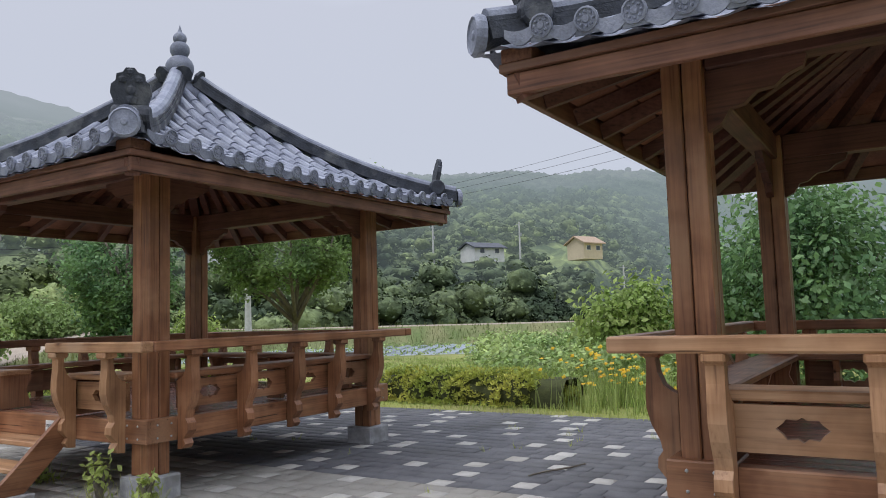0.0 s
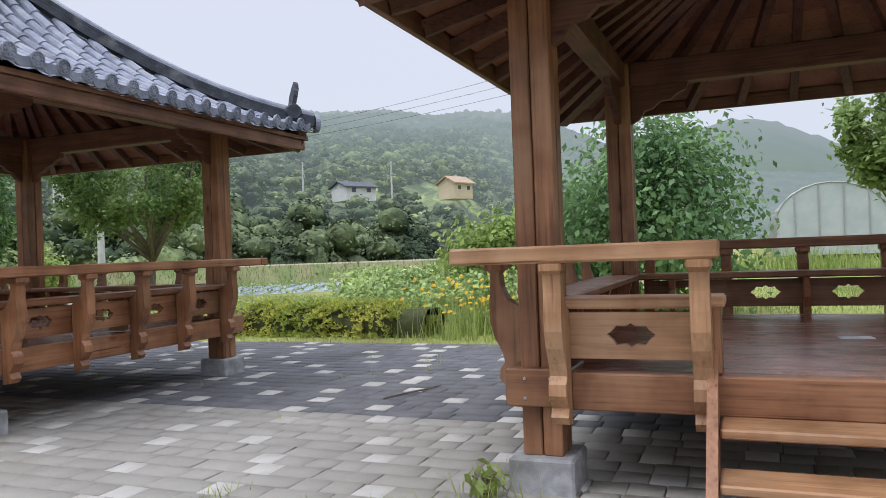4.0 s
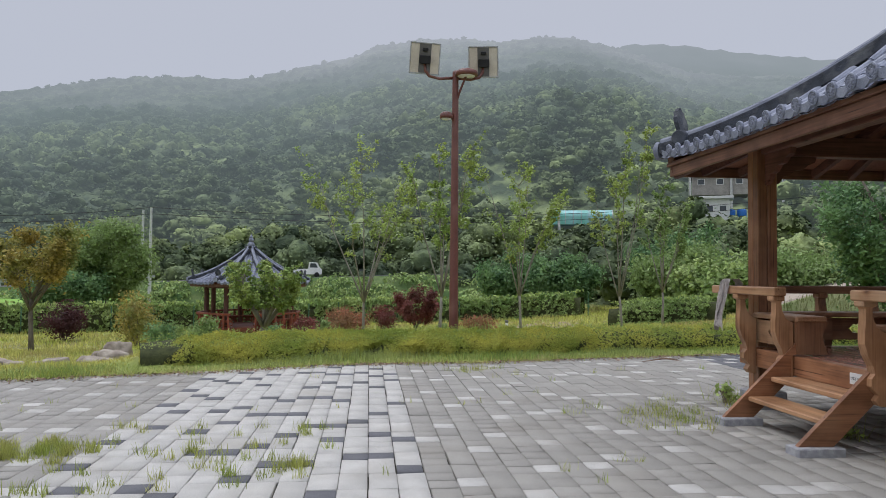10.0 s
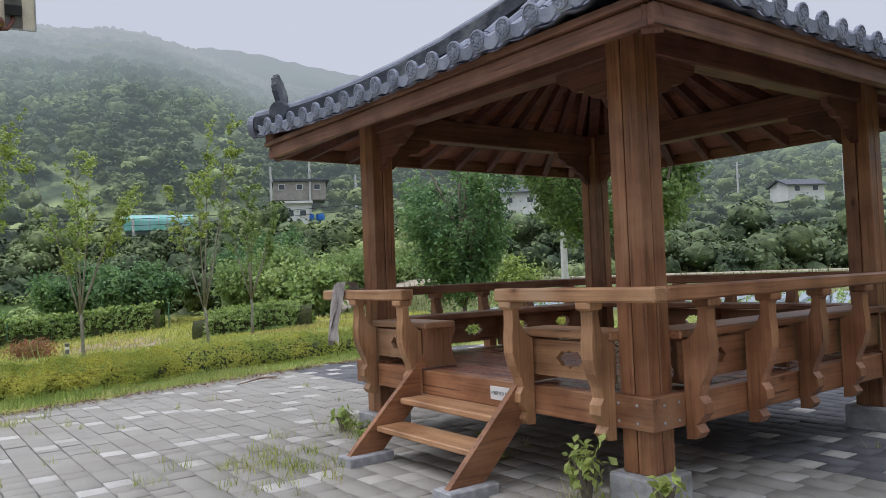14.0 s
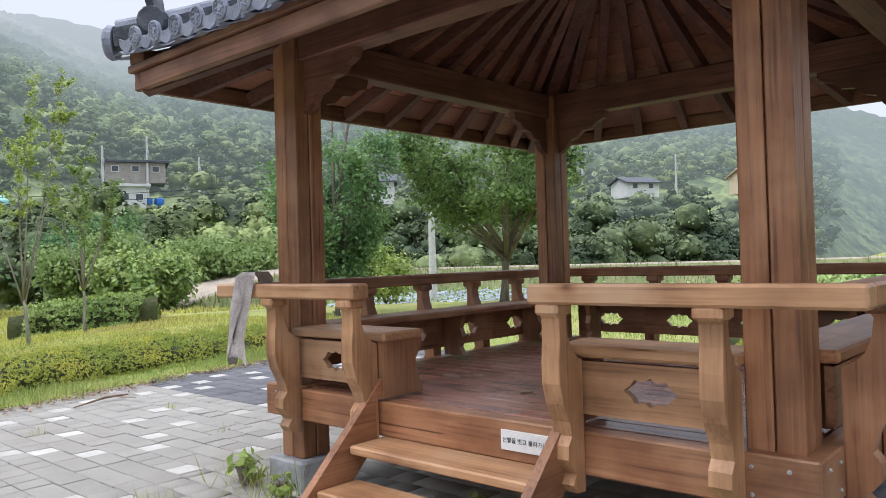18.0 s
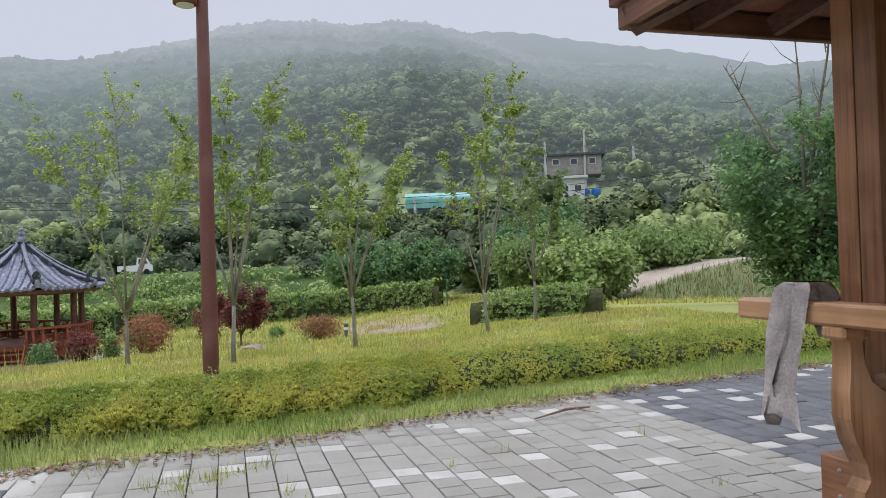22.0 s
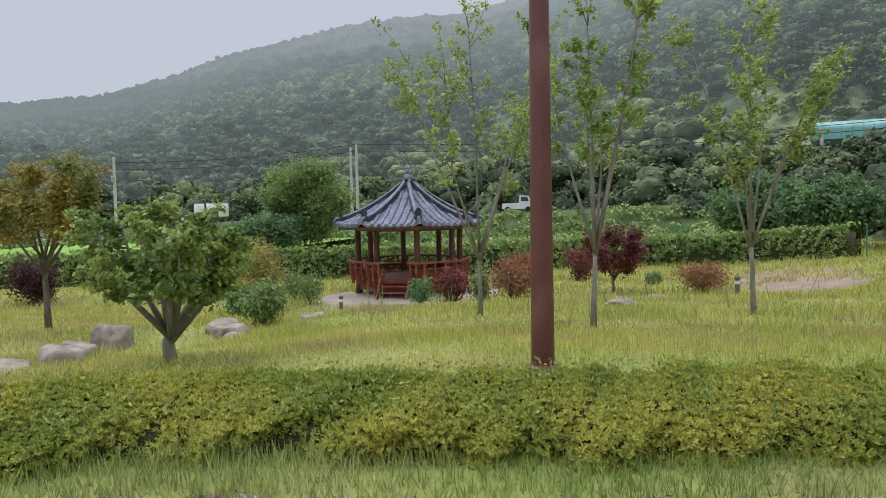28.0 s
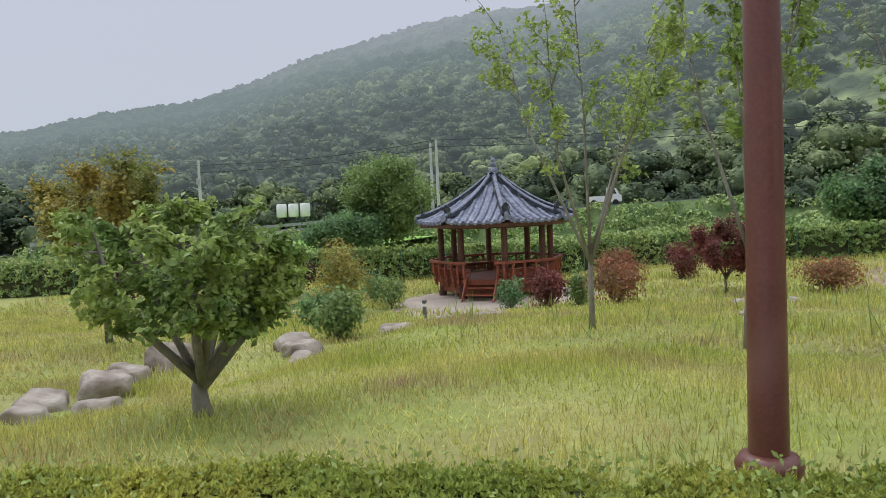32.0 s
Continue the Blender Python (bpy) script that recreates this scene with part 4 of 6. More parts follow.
def crowns(name, n, t0, t1, y0, y1, radius, lobes, nleaf, size, mat, label, seed, keep=None, power=1.0, stretch=1.0):
    """A wood seen from afar: uneven crowns, each of several lumpy boughs fringed with leaf sprays."""
    rng = np.random.default_rng(seed)
    yaw, t = rng.uniform(y0, y1, n), t0 + (t1 - t0) * rng.random(n) ** power
    r = hill_foot(yaw) + t * (HILL_OUT - hill_foot(yaw))
    if keep is not None:
        ok = keep(r, yaw, rng)
        yaw, r, n = yaw[ok], r[ok], int(ok.sum())
    x, y = polar(r, yaw)
    rad = radius * rng.uniform(0.55, 1.4, n)
    tall = rng.uniform(0.75, 1.25, n) * stretch
    lc = rng.normal(size=(n, lobes, 3))
    lc /= np.linalg.norm(lc, axis=2)[:, :, None]
    lc[:, :, 2] = lc[:, :, 2] * 0.9 + 0.1
    lc *= 0.72 * (lobes > 1)
    lr = rng.uniform(0.3, 0.56, (n, lobes)) if lobes > 1 else np.ones((n, lobes))
    bv, bf = ball(2 if lobes > 2 else 1)
    lump = bv[None, None] * np.array([1.0, 1.0, 0.6 if lobes > 1 else 0.9]) * (0.82 * lr[:, :, None, None] * rng.uniform(0.78, 1.2, (n, lobes, len(bv), 1)))
    lump += lc[:, :, None]
    lump *= rad[:, None, None, None]
    lump[..., 2] *= tall[:, None, None]
    lump += np.stack([x, y, hill_z(r, yaw) + rad * tall * 0.5], 1)[:, None, None]
    k = np.arange(n * lobes)[:, None, None] * len(bv) + bf[None]
    ob = bulk(name, lump.reshape(-1, 3), k.reshape(-1, 3), mat)
    ob.data.shade_smooth()
    tagged(ob, label, "wood", kind="stuff")
    if nleaf:
        pick = rng.integers(0, lobes, (n, nleaf))
        d = rng.normal(size=(n, nleaf, 3))
        d /= np.linalg.norm(d, axis=2)[:, :, None]
        d[:, :, 2] = np.abs(d[:, :, 2]) * 0.85 - 0.3
        row = np.arange(n)[:, None]
        p = (lc[row, pick] + d * lr[row, pick][:, :, None] * rng.uniform(0.85, 1.22, (n, nleaf, 1))) * rad[:, None, None]
        p[:, :, 2] *= tall[:, None]
        p += np.stack([x, y, hill_z(r, yaw) + rad * tall * 0.5], 1)[:, None]
        v, q = leaves(p.reshape(-1, 3), size, rng, long=1.4, out=d.reshape(-1, 3) * 0.7 + np.array([0, 0, 0.7]), jitter=0.4)
        tagged(bulk(name + "_sprays", v, q, mat), label, "wood", kind="stuff")


PLOTS = ((27.5, 125), (19.6, 130), (21.6, 150), (64.3, 117), (64.4, 105), (74.5, 98), (47.0, 112))


def clearings(r, yaw, rng):
    """Orchards, terraces and house plots stay open, and the slope below each house."""
    keep = np.ones(len(r), bool)
    for a, b in PLOTS:
        keep &= ~((np.abs(yaw - a) < 3.0) & (r > b - 12) & (r < b + 5))
    keep &= ~((yaw < 45) & (r > 95) & (r < 190) & (rng.random(len(r)) < 0.5))
    keep &= ~((yaw > 45) & (yaw < 70) & (r > 95) & (r < 140) & (rng.random(len(r)) < 0.35))
    keep &= ~((np.abs(yaw - 82) < 4) & (np.abs(r - 118) < 9))
    return keep


crowns("near_wood", 430, 0.0, 0.05, 20, 145, 3.0, 10, 900, 0.34, FOREST, "dense dark green wood along the valley", 11, stretch=1.3, keep=clearings)
crowns("hillside_wood", 1900, 0.045, 0.28, 14, 145, 2.8, 5, 120, 0.55, FOREST_FAR, "broadleaf wood climbing the hillside", 12, clearings)
crowns("upper_wood", 3200, 0.24, 0.6, 14, 145, 2.4, 1, 24, 0.9, FOREST_FAR, "hazy upper woods", 13)
crowns("ridge_wood", 4400, 0.5, 1.0, 14, 145, 1.7, 1, 6, 0.9, FOREST_FAR, "misty woods reaching the ridge", 14)

# ==== trees and shrubs ====


def gz(x, y):
    return float(ground_z(x, y))


def tree(name, x, y, label, category, height, spread, fork, limbs, twigs, per, leaf, mat, seed, trunk_r=0.06, up=0.6, group="", z=None, clump=0.22, stems=1, low=0.25, bark=None):
    """A tapered trunk that forks into limbs and twigs; leaves gather round the twigs in uneven clumps.
    spread: crown radius, fork: height of the first fork, up: how steeply limbs rise."""
    rng = np.random.default_rng(seed)
    root = thing(name, pose(x, y, gz(x, y) - 0.03 if z is None else z), label, category, group)
    bm, spots = bmesh.new(), []
    tops = []
    for s in range(stems):
        lean = rng.normal(0, 0.05, 2) if stems == 1 else rng.normal(0, 0.22, 2)
        base = Vector((rng.normal(0, 0.03) * (stems > 1), rng.normal(0, 0.03) * (stems > 1), 0))
        pts = [base + Vector((lean[0] * t * fork, lean[1] * t * fork, t * fork)) + Vector(rng.normal(0, 0.012, 3)) * (t > 0) for t in (0, 0.35, 0.7, 1.0)]
        tube(bm, pts, [trunk_r * 1.35, trunk_r, trunk_r * 0.9, trunk_r * 0.75], 8)
        tops.append(pts[-1])
    for i in range(limbs):
        a = 6.283 * (i + rng.uniform(-0.3, 0.3)) / limbs * 1.0 + i * 0.4
        top = tops[i % len(tops)]
        reach = spread * rng.uniform(0.55, 1.0)
        rise = (height - fork) * (rng.uniform(0.55, 1.0) if i else 1.0)
        k = rng.uniform(0.75, 1.0) * up
        start = top + Vector((0, 0, -rng.uniform(0, 0.25) * fork * (i > 1)))
        end = Vector((math.cos(a) * reach, math.sin(a) * reach, fork + rise)) if i else Vector((rng.normal(0, 0.1) * spread, rng.normal(0, 0.1) * spread, height))
        mid = start.lerp(end, 0.5) + Vector((math.cos(a), math.sin(a), 0)) * reach * (0.18 - 0.3 * (k - 0.5)) + Vector(rng.normal(0, 0.04, 3)) * spread
        path = [start, start.lerp(mid, 0.5), mid, mid.lerp(end, 0.55), end]
        r = trunk_r * 0.62
        tube(bm, path, [r, r * 0.8, r * 0.55, r * 0.35, r * 0.12], 6)
        for j in range(twigs):
            t = rng.uniform(low, 1.0)
            seg = min(int(t * 4), 3)
            p = path[seg].lerp(path[seg + 1], t * 4 - seg)
            b = a + rng.normal(0, 1.0)
            ln = spread * rng.uniform(0.15, 0.42)
            q = p + Vector((math.cos(b) * ln, math.sin(b) * ln, ln * rng.uniform(0.0, 1.1) * up * 1.3))
            tube(bm, [p, p.lerp(q, 0.5) + Vector(rng.normal(0, 0.03, 3)), q], [r * 0.3, r * 0.2, r * 0.07], 4)
            for u in (0.45, 0.75, 1.0):
                spots.append(p.lerp(q, u))
        spots.append(end)
    part("trunk", bm, bark or BARK, root, smooth=True)
    c = np.repeat(np.array([tuple(p) for p in spots]), per, 0)
    c = c + rng.normal(0, clump * spread * 0.55, c.shape) * rng.uniform(0.4, 1.2, (len(c), 1))
    c[:, 2] = np.maximum(c[:, 2], 0.12)
    v, q = leaves(c, leaf, rng, out=c - np.array([0, 0, fork]) + np.array([0, 0, 0.5 * height]), jitter=0.8)
    tagged(bulk("crown", v, q, mat, root), kind="stuff")
    return root


def shrub(name, x, y, label, category, height, radius, n, leaf, mat, seed, group="", z=None):
    """A low dense bush: short stems and a lumpy shell of leaves with gaps."""
    rng = np.random.default_rng(seed)
    root = thing(name, pose(x, y, gz(x, y) - 0.02 if z is None else z), label, category, group)
    bm = bmesh.new()
    for i in range(5):
        a = i * 1.26 + rng.uniform(-0.3, 0.3)
        e = Vector((math.cos(a) * radius * 0.55, math.sin(a) * radius * 0.55, height * 0.7))
        tube(bm, [Vector((0, 0, 0)), e * 0.5 + Vector((0, 0, 0.05)), e], [0.025, 0.018, 0.006], 5)
    part("stem", bm, BARK, root)
    lumps = rng.normal(size=(14, 3))
    lumps /= np.linalg.norm(lumps, axis=1)[:, None]
    lumps *= np.array([radius * 0.6, radius * 0.6, height * 0.3])
    lumps[:, 2] += height * 0.55
    c = lumps[rng.integers(0, 14, n)] + np.clip(rng.normal(size=(n, 3)), -2.2, 2.2) * np.array([radius * 0.26, radius * 0.26, height * 0.14])
    c[:, 2] = np.clip(c[:, 2], 0.03, height * 1.1)
    v, q = leaves(c, leaf, rng, out=c - np.array([0, 0, height * 0.3]), jitter=0.7)
    tagged(bulk("foliage", v, q, mat, root), kind="stuff")
    return root


LEAF_BUSH = material("evergreen_leaves", (0.15, 0.25, 0.07), (0.40, 0.49, 0.14), 0.4, 2.0, bump=0, vary=0.3, island=True, thin=0.4)
LEAF_TREE = material("bright_tree_leaves", (0.13, 0.22, 0.075), (0.24, 0.34, 0.12), 0.4, 0.8, bump=0, vary=0.35, island=True, thin=0.45)
PALE_BARK = material("pale_bark", (0.30, 0.28, 0.24), (0.2, 0.18, 0.15), 0.9, 9, (1, 1, 0.3), 0.5, 40)
# slender young trees on the lawn
YOUNG = "slender young tree with pale bark and sparse light green leaves"
for i, (x, y, h, w, mt) in enumerate(((-23.5, 7.97, 6.5, 0.95, LEAF_LIGHT), (-25.5, 10.1, 5.3, 0.85, LEAF_MID), (-21.95, 4.45, 5.2, 1.2, LEAF_LIGHT), (-20.1, 1.94, 5.2, 0.95, LEAF_LIGHT), (-22.1, -0.05, 5.6, 1.45, LEAF_LIGHT))):
    tree("young_tree", x, y, YOUNG, "tree", h * 0.96, w, 1.15, 6, 13, 12, 0.055, mt, 40 + i, 0.042, 1.1, "young lawn trees", low=0.42, clump=0.09, bark=PALE_BARK)
tree("garden_bush", -15.49, -1.92, "broad evergreen bush with thick pale branches", "bush", 1.5, 0.74, 0.3, 11, 22, 22, 0.036, LEAF_BUSH, 68, 0.062, 0.3, low=0.38, clump=0.085, z=0.1, bark=PALE_BARK)
tree("amber_tree", -22.35, -9.08, "small round tree with amber and green leaves", "tree", 3.25, 1.0, 1.5, 10, 14, 30, 0.055, LEAF_AMBER, 61, 0.06, 0.7, low=0.4)
shrub("purple_maple", -33.8, -19.4, "dark purple weeping maple on the lawn", "shrub", 1.8, 0.9, 3200, 0.07, LEAF_PURPLE, 62, "maples")
shrub("purple_maple", -37.9, -14.2, "dark purple weeping maple on the lawn", "shrub", 1.8, 1.05, 3200, 0.07, LEAF_PURPLE, 63, "maples")
shrub("amber_shrub", -33.4, -9.55, "shrub turning amber at the top", "shrub", 2.3, 1.0, 2800, 0.07, LEAF_AMBER, 64)
shrub("green_shrub", -23.1, -4.7, "low green shrub beside boulders", "shrub", 0.9, 0.5, 1500, 0.06, LEAF_MID, 65)
tree("red_maple", -37.3, 2.38, "red-leaved maple with a thin trunk", "tree", 2.3, 1.0, 0.6, 8, 10, 34, 0.07, LEAF_RED, 66, 0.045, 0.5, "maples")
for i, (x, y, h, r, mt) in enumerate(((-31.8, -0.65, 1.4, 0.85, LEAF_RUST), (-42.5, -1.5, 1.2, 0.75, LEAF_RUST), (-37.3, 5.42, 1.1, 1.05, LEAF_RUST), (-31.4, -2.4, 1.15, 0.5, LEAF_RED), (-42.0, 0.9, 1.3, 0.8, LEAF_RED))):
    shrub("rusty_shrub", x, y, "low rust-red shrub on the lawn", "shrub", h, r, 2200, 0.06, mt, 70 + i, "rusty shrubs")
for i, (x, y, h, r) in enumerate(((-33.6, -4.0, 1.05, 0.45), (-34.6, -8.4, 1.1, 0.55), (-36.0, -9.6, 1.2, 0.5), (-32.0, -1.7, 1.0, 0.35), (-26.0, -6.6, 0.9, 0.5), (-40.5, 4.0, 0.5, 0.35), (-42.5, 6.0, 0.5, 0.35))):
    shrub("green_shrub", x, y, "small green garden shrub", "shrub", h, r, 1100, 0.06, LEAF_MID if i % 2 else LEAF_DARK, 80 + i)
# beyond the pavilions
tree("leafy_tree", -19.4, 20.9, "broad leafy tree with drooping green foliage", "tree", 6.4, 3.2, 1.9, 12, 18, 38, 0.1, LEAF_TREE, 90, 0.13, 0.55, low=0.25, clump=0.13)
conical = tree("conical_tree", -20.3, 14.6, "dense dark conical tree", "tree", 4.7, 1.75, 0.5, 14, 14, 30, 0.085, LEAF_DARK, 91, 0.08, 0.75, low=0.1, clump=0.22)
cr = np.random.default_rng(92)
for a, reach, top in ((3.4, 2.1, 6.3), (2.5, 1.2, 7.0), (0.2, 0.9, 7.3)):
    bm, tip = bmesh.new(), Vector((math.cos(a) * reach, math.sin(a) * reach, top))
    limb = [Vector((0, 0, 2.5)), Vector((0, 0, 2.5)).lerp(tip, 0.35) + Vector((0.15, -0.1, 0.1)), Vector((0, 0, 2.5)).lerp(tip, 0.7) + Vector((-0.1, 0.15, 0.0)), tip]
    tube(bm, limb, [0.05, 0.038, 0.024, 0.008], 6)
    for j in range(9):
        b0 = limb[1].lerp(tip, cr.uniform(0.1, 0.9))
        b1 = b0 + Vector(cr.normal(0, 0.32, 3)) + Vector((0, 0, 0.4))
        tube(bm, [b0, b0.lerp(b1, 0.5) + Vector(cr.normal(0, 0.05, 3)), b1], [0.014, 0.01, 0.004], 4)
    part("bare_limb", bm, BARK, conical, "leafless grey limb above the crown")
shrub("round_bush", -26.6, 22.5, "rounded pale green bush", "shrub", 2.3, 1.1, 3500, 0.1, LEAF_LIGHT, 92)
shrub("large_shrub", -1.4, 14.6, "large loose shrub with glossy green leaves", "shrub", 3.4, 2.0, 11000, 0.082, LEAF_DARK, 93)
shrub("large_shrub", -2.9, 16.5, "large loose shrub with glossy green leaves", "shrub", 2.8, 1.5, 5000, 0.10, LEAF_DARK, 94)
shrub("bright_bush", -5.7, 17.4, "bright green bush at the field edge", "shrub", 2.2, 1.3, 4200, 0.1, LEAF_LIGHT, 95)
tree("garden_tree", 3.7, 22.1, "upright leafy garden tree", "tree", 4.7, 1.4, 2.2, 9, 12, 26, 0.12, LEAF_MID, 96, 0.1, 0.9)
tree("garden_tree", 5.7, 25.8, "garden tree with open branching", "tree", 5.4, 1.9, 1.9, 8, 9, 20, 0.13, LEAF_MID, 97, 0.12, 0.7)
tree("garden_tree", 11.3, 29.0, "tall spreading tree with dense leaves", "tree", 6.8, 3.6, 1.8, 12, 14, 34, 0.18, LEAF_MID, 98, 0.16, 0.6)
tree("garden_tree", 12.3, 25.2, "tall spreading tree with dense leaves", "tree", 6.2, 3.0, 1.6, 12, 14, 32, 0.17, LEAF_MID, 99, 0.15, 0.6)
for i, (x, y) in enumerate(((6.4, 19.5), (7.4, 18.6), (8.4, 19.4))):
    shrub("yellow_shrub", x, y, "upright yellow-green shrub on the lawn", "shrub", 2.5, 0.75, 1500, 0.08, LEAF_AMBER, 100 + i)
for i, (x, y, h, r, mt) in enumerate(((-67.3, -22.2, 7.4, 3.3, LEAF_MID), (-64.1, -24.5, 3.0, 2.6, LEAF_DARK), (-55, 14.5, 3.4, 2.2, LEAF_DARK), (-49, 20.5, 4.2, 2.5, LEAF_MID), (-53, 22, 5.2, 3.0, LEAF_DARK), (-43, 25, 3.6, 2.5, LEAF_MID), (-62, 12, 4.0, 2.6, LEAF_DARK), (-36.5, 17.5, 2.4, 1.8, LEAF_VINE))):
    tree("valley_tree", x, y, "round broadleaf tree in the valley", "tree", h, r, h * 0.25, 12, 14, 62, 0.16, mt, 110 + i, 0.14, 0.6, "valley trees", low=0.1, clump=0.3)

# hedges


def rosettes(tips, axis, leaf, per, rng):
    """Shoots of pointed leaves that spread from each twig tip around its axis."""
    n = len(tips)
    a = axis / (np.linalg.norm(axis, axis=1)[:, None] + 1e-9)
    u = np.cross(a, rng.normal(size=(n, 3)))
    u /= np.linalg.norm(u, axis=1)[:, None]
    w = np.cross(a, u)
    out = []
    for i in range(per):
        g = 6.283 * i / per + rng.normal(0, 0.25, n)
        side = u * np.cos(g)[:, None] + w * np.sin(g)[:, None]
        open_ = rng.uniform(0.35, 1.25, n)[:, None]
        d = a * np.cos(open_) + side * np.sin(open_)
        across = np.cross(d, a)
        across /= np.linalg.norm(across, axis=1)[:, None] + 1e-9
        ln, wd = (leaf * rng.uniform(0.75, 1.35, n))[:, None], leaf * 0.24
        lift = np.cross(across, d) * leaf * 0.1
        out.append(np.stack([tips, tips + d * ln * 0.55 + across * wd - lift, tips + d * ln, tips + d * ln * 0.55 - across * wd - lift], 1))
    v = np.concatenate(out, 0).reshape(-1, 3)
    return v, np.arange(len(v)).reshape(-1, 4)


def hedge(name, pts, width, height, n, leaf, mat, label, seed, near=None):
    """A clipped hedge along points: woody core, coloured dark as inner shade, and leaves thick on its rounded shell."""
    rng = np.random.default_rng(seed)
    root = thing(name, pose(0, 0, 0), label, "hedge")
    P = np.array(pts, float)
    seg = np.linalg.norm(np.diff(P, axis=0), axis=1)
    s = np.concatenate([[0], np.cumsum(seg)])

    def spot(t):
        return np.stack([np.interp(t, s, P[:, 0]), np.interp(t, s, P[:, 1])], -1)

    def frame_at(t):
        d = spot(t + 0.05) - spot(t - 0.05)
        d /= np.linalg.norm(d, axis=1)[:, None] + 1e-9
        return spot(t), np.stack([-d[:, 1], d[:, 0]], 1)

    m = max(8, int(s[-1] / 0.5))
    tv = np.linspace(0, s[-1], m)
    c, nrm = frame_at(tv)
    ring = []
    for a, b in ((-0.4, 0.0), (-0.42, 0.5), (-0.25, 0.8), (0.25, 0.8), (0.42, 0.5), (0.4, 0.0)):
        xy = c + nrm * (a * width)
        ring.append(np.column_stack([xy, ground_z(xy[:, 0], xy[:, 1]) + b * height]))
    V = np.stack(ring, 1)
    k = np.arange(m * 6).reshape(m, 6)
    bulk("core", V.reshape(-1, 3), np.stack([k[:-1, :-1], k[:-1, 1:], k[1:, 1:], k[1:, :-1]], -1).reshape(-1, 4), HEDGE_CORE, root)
    per = 6
    k = n // per
    t = rng.uniform(0, s[-1], k) if near is None else np.concatenate([rng.uniform(0, s[-1], k // 2), rng.uniform(near[0] * s[-1], near[1] * s[-1], k - k // 2)])
    taper = np.clip(np.minimum(t, s[-1] - t) / 0.7, 0.25, 1.0) ** 0.5
    c, nrm = frame_at(t)
    th = rng.uniform(-0.15, math.pi + 0.15, k)
    bump = 1 + 0.16 * np.sin(t * 3.1) * np.cos(th * 2 + t * 1.7) + 0.15 * np.sin(t * 7.7 + th * 3 + 2 * np.sin(t * 1.1)) + 0.10 * np.sin(t * 17.0 + 4 * np.sin(t * 2.3) + th * 5) + rng.normal(0, 0.12, k)
    off = np.cos(th) * width / 2 * bump * taper
    up = np.clip(np.sin(th), 0.02, 1) ** 0.6 * height * (0.94 + 0.1 * (bump - 1) * 3) * taper
    xy = c + nrm * off[:, None]
    tip = np.column_stack([xy, ground_z(xy[:, 0], xy[:, 1]) + up])
    axis = np.column_stack([nrm * np.cos(th)[:, None] * 0.8, np.sin(th) + 0.5]) + rng.normal(0, 0.3, (k, 3))
    v, q = rosettes(tip, axis, leaf, per, rng)
    tagged(bulk("foliage", v, q, mat, root), kind="stuff")
    m = n // 40
    t = rng.uniform(0, s[-1], m)
    c, nrm = frame_at(t)
    xy = c + nrm * (rng.uniform(-0.45, 0.45, m) * width)[:, None]
    v, q = leaves(np.column_stack([xy, ground_z(xy[:, 0], xy[:, 1]) + height * rng.uniform(0.95, 1.15, m)]), leaf * 0.6, rng, long=2.2)
    tagged(bulk("shoot_foliage", v, q, LEAF_LIGHT, root), kind="stuff")


# core colour stands in for the shade seen through gaps between leaves
HEDGE_CORE = material("hedge_inner_shade", (0.075, 0.085, 0.032), (0.04, 0.046, 0.02), 0.95, 8, bump=0.5, fine=30)
ys = np.linspace(-3.3, 15.0, 30)
hedge("azalea_hedge", [(float(edge_x(np.clip(y, -9, 10.4))) - 0.98, float(y)) for y in ys], 0.74, 0.285, 320000, 0.028, LEAF_HEDGE, "low clipped azalea hedge with yellow-green young leaves", 21, (0.04, 0.42))
hedge("low_hedge", [(-8.6, 11.4), (-6.5, 11.3), (-4.5, 11.2)], 0.9, 0.55, 16000, 0.06, LEAF_HEDGE, "low clipped hedge at the far edge of the paving", 22)
hedge("low_hedge", [(5.0, 14.5), (8.0, 14.2)], 0.9, 0.6, 4000, 0.1, LEAF_HEDGE, "low clipped hedge on the lawn", 23)
hedge("field_hedge", [(-28.6, 9.3), (-27.6, 11.2), (-26.6, 12.8)], 1.7, 0.9, 12000, 0.1, LEAF_VINE, "rounded scrub beside the dirt track", 24)
VINES = [(-48.0, 13.8), (-50.5, 10.5), (-51.5, 5.0), (-50.0, 0.0), (-47.0, -3.5), (-46.5, -8.0), (-45.0, -14.0), (-42.5, -20.0), (-38.5, -28.0), (-35.0, -36.0), (-28.0, -44.0)]
hedge("vine_fence", VINES, 0.9, 1.5, 60000, 0.19, LEAF_VINE, "green vines covering a wire mesh fence", 25)
fence = thing("mesh_fence", pose(0, 0, 0), "green wire mesh fence overgrown with vines", "fence")
vp = np.array(VINES)
vs = np.concatenate([[0], np.cumsum(np.linalg.norm(np.diff(vp, axis=0), axis=1))])
FENCE_GREEN = material("green_coated_steel", (0.10, 0.22, 0.14), (0.07, 0.16, 0.1), 0.5, 8, bump=0.05)
for t in np.arange(0, vs[-1], 2.2):
    x, y = float(np.interp(t, vs, vp[:, 0])) + 0.42, float(np.interp(t, vs, vp[:, 1])) + 0.25
    bm = bmesh.new()
    lathe(bm, [(0.03, -0.1), (0.03, 1.42), (0.036, 1.42), (0.03, 1.47)], 6, Matrix.Translation((x, y, gz(x, y))))
    part("fence_post", bm, FENCE_GREEN, fence)

# grass


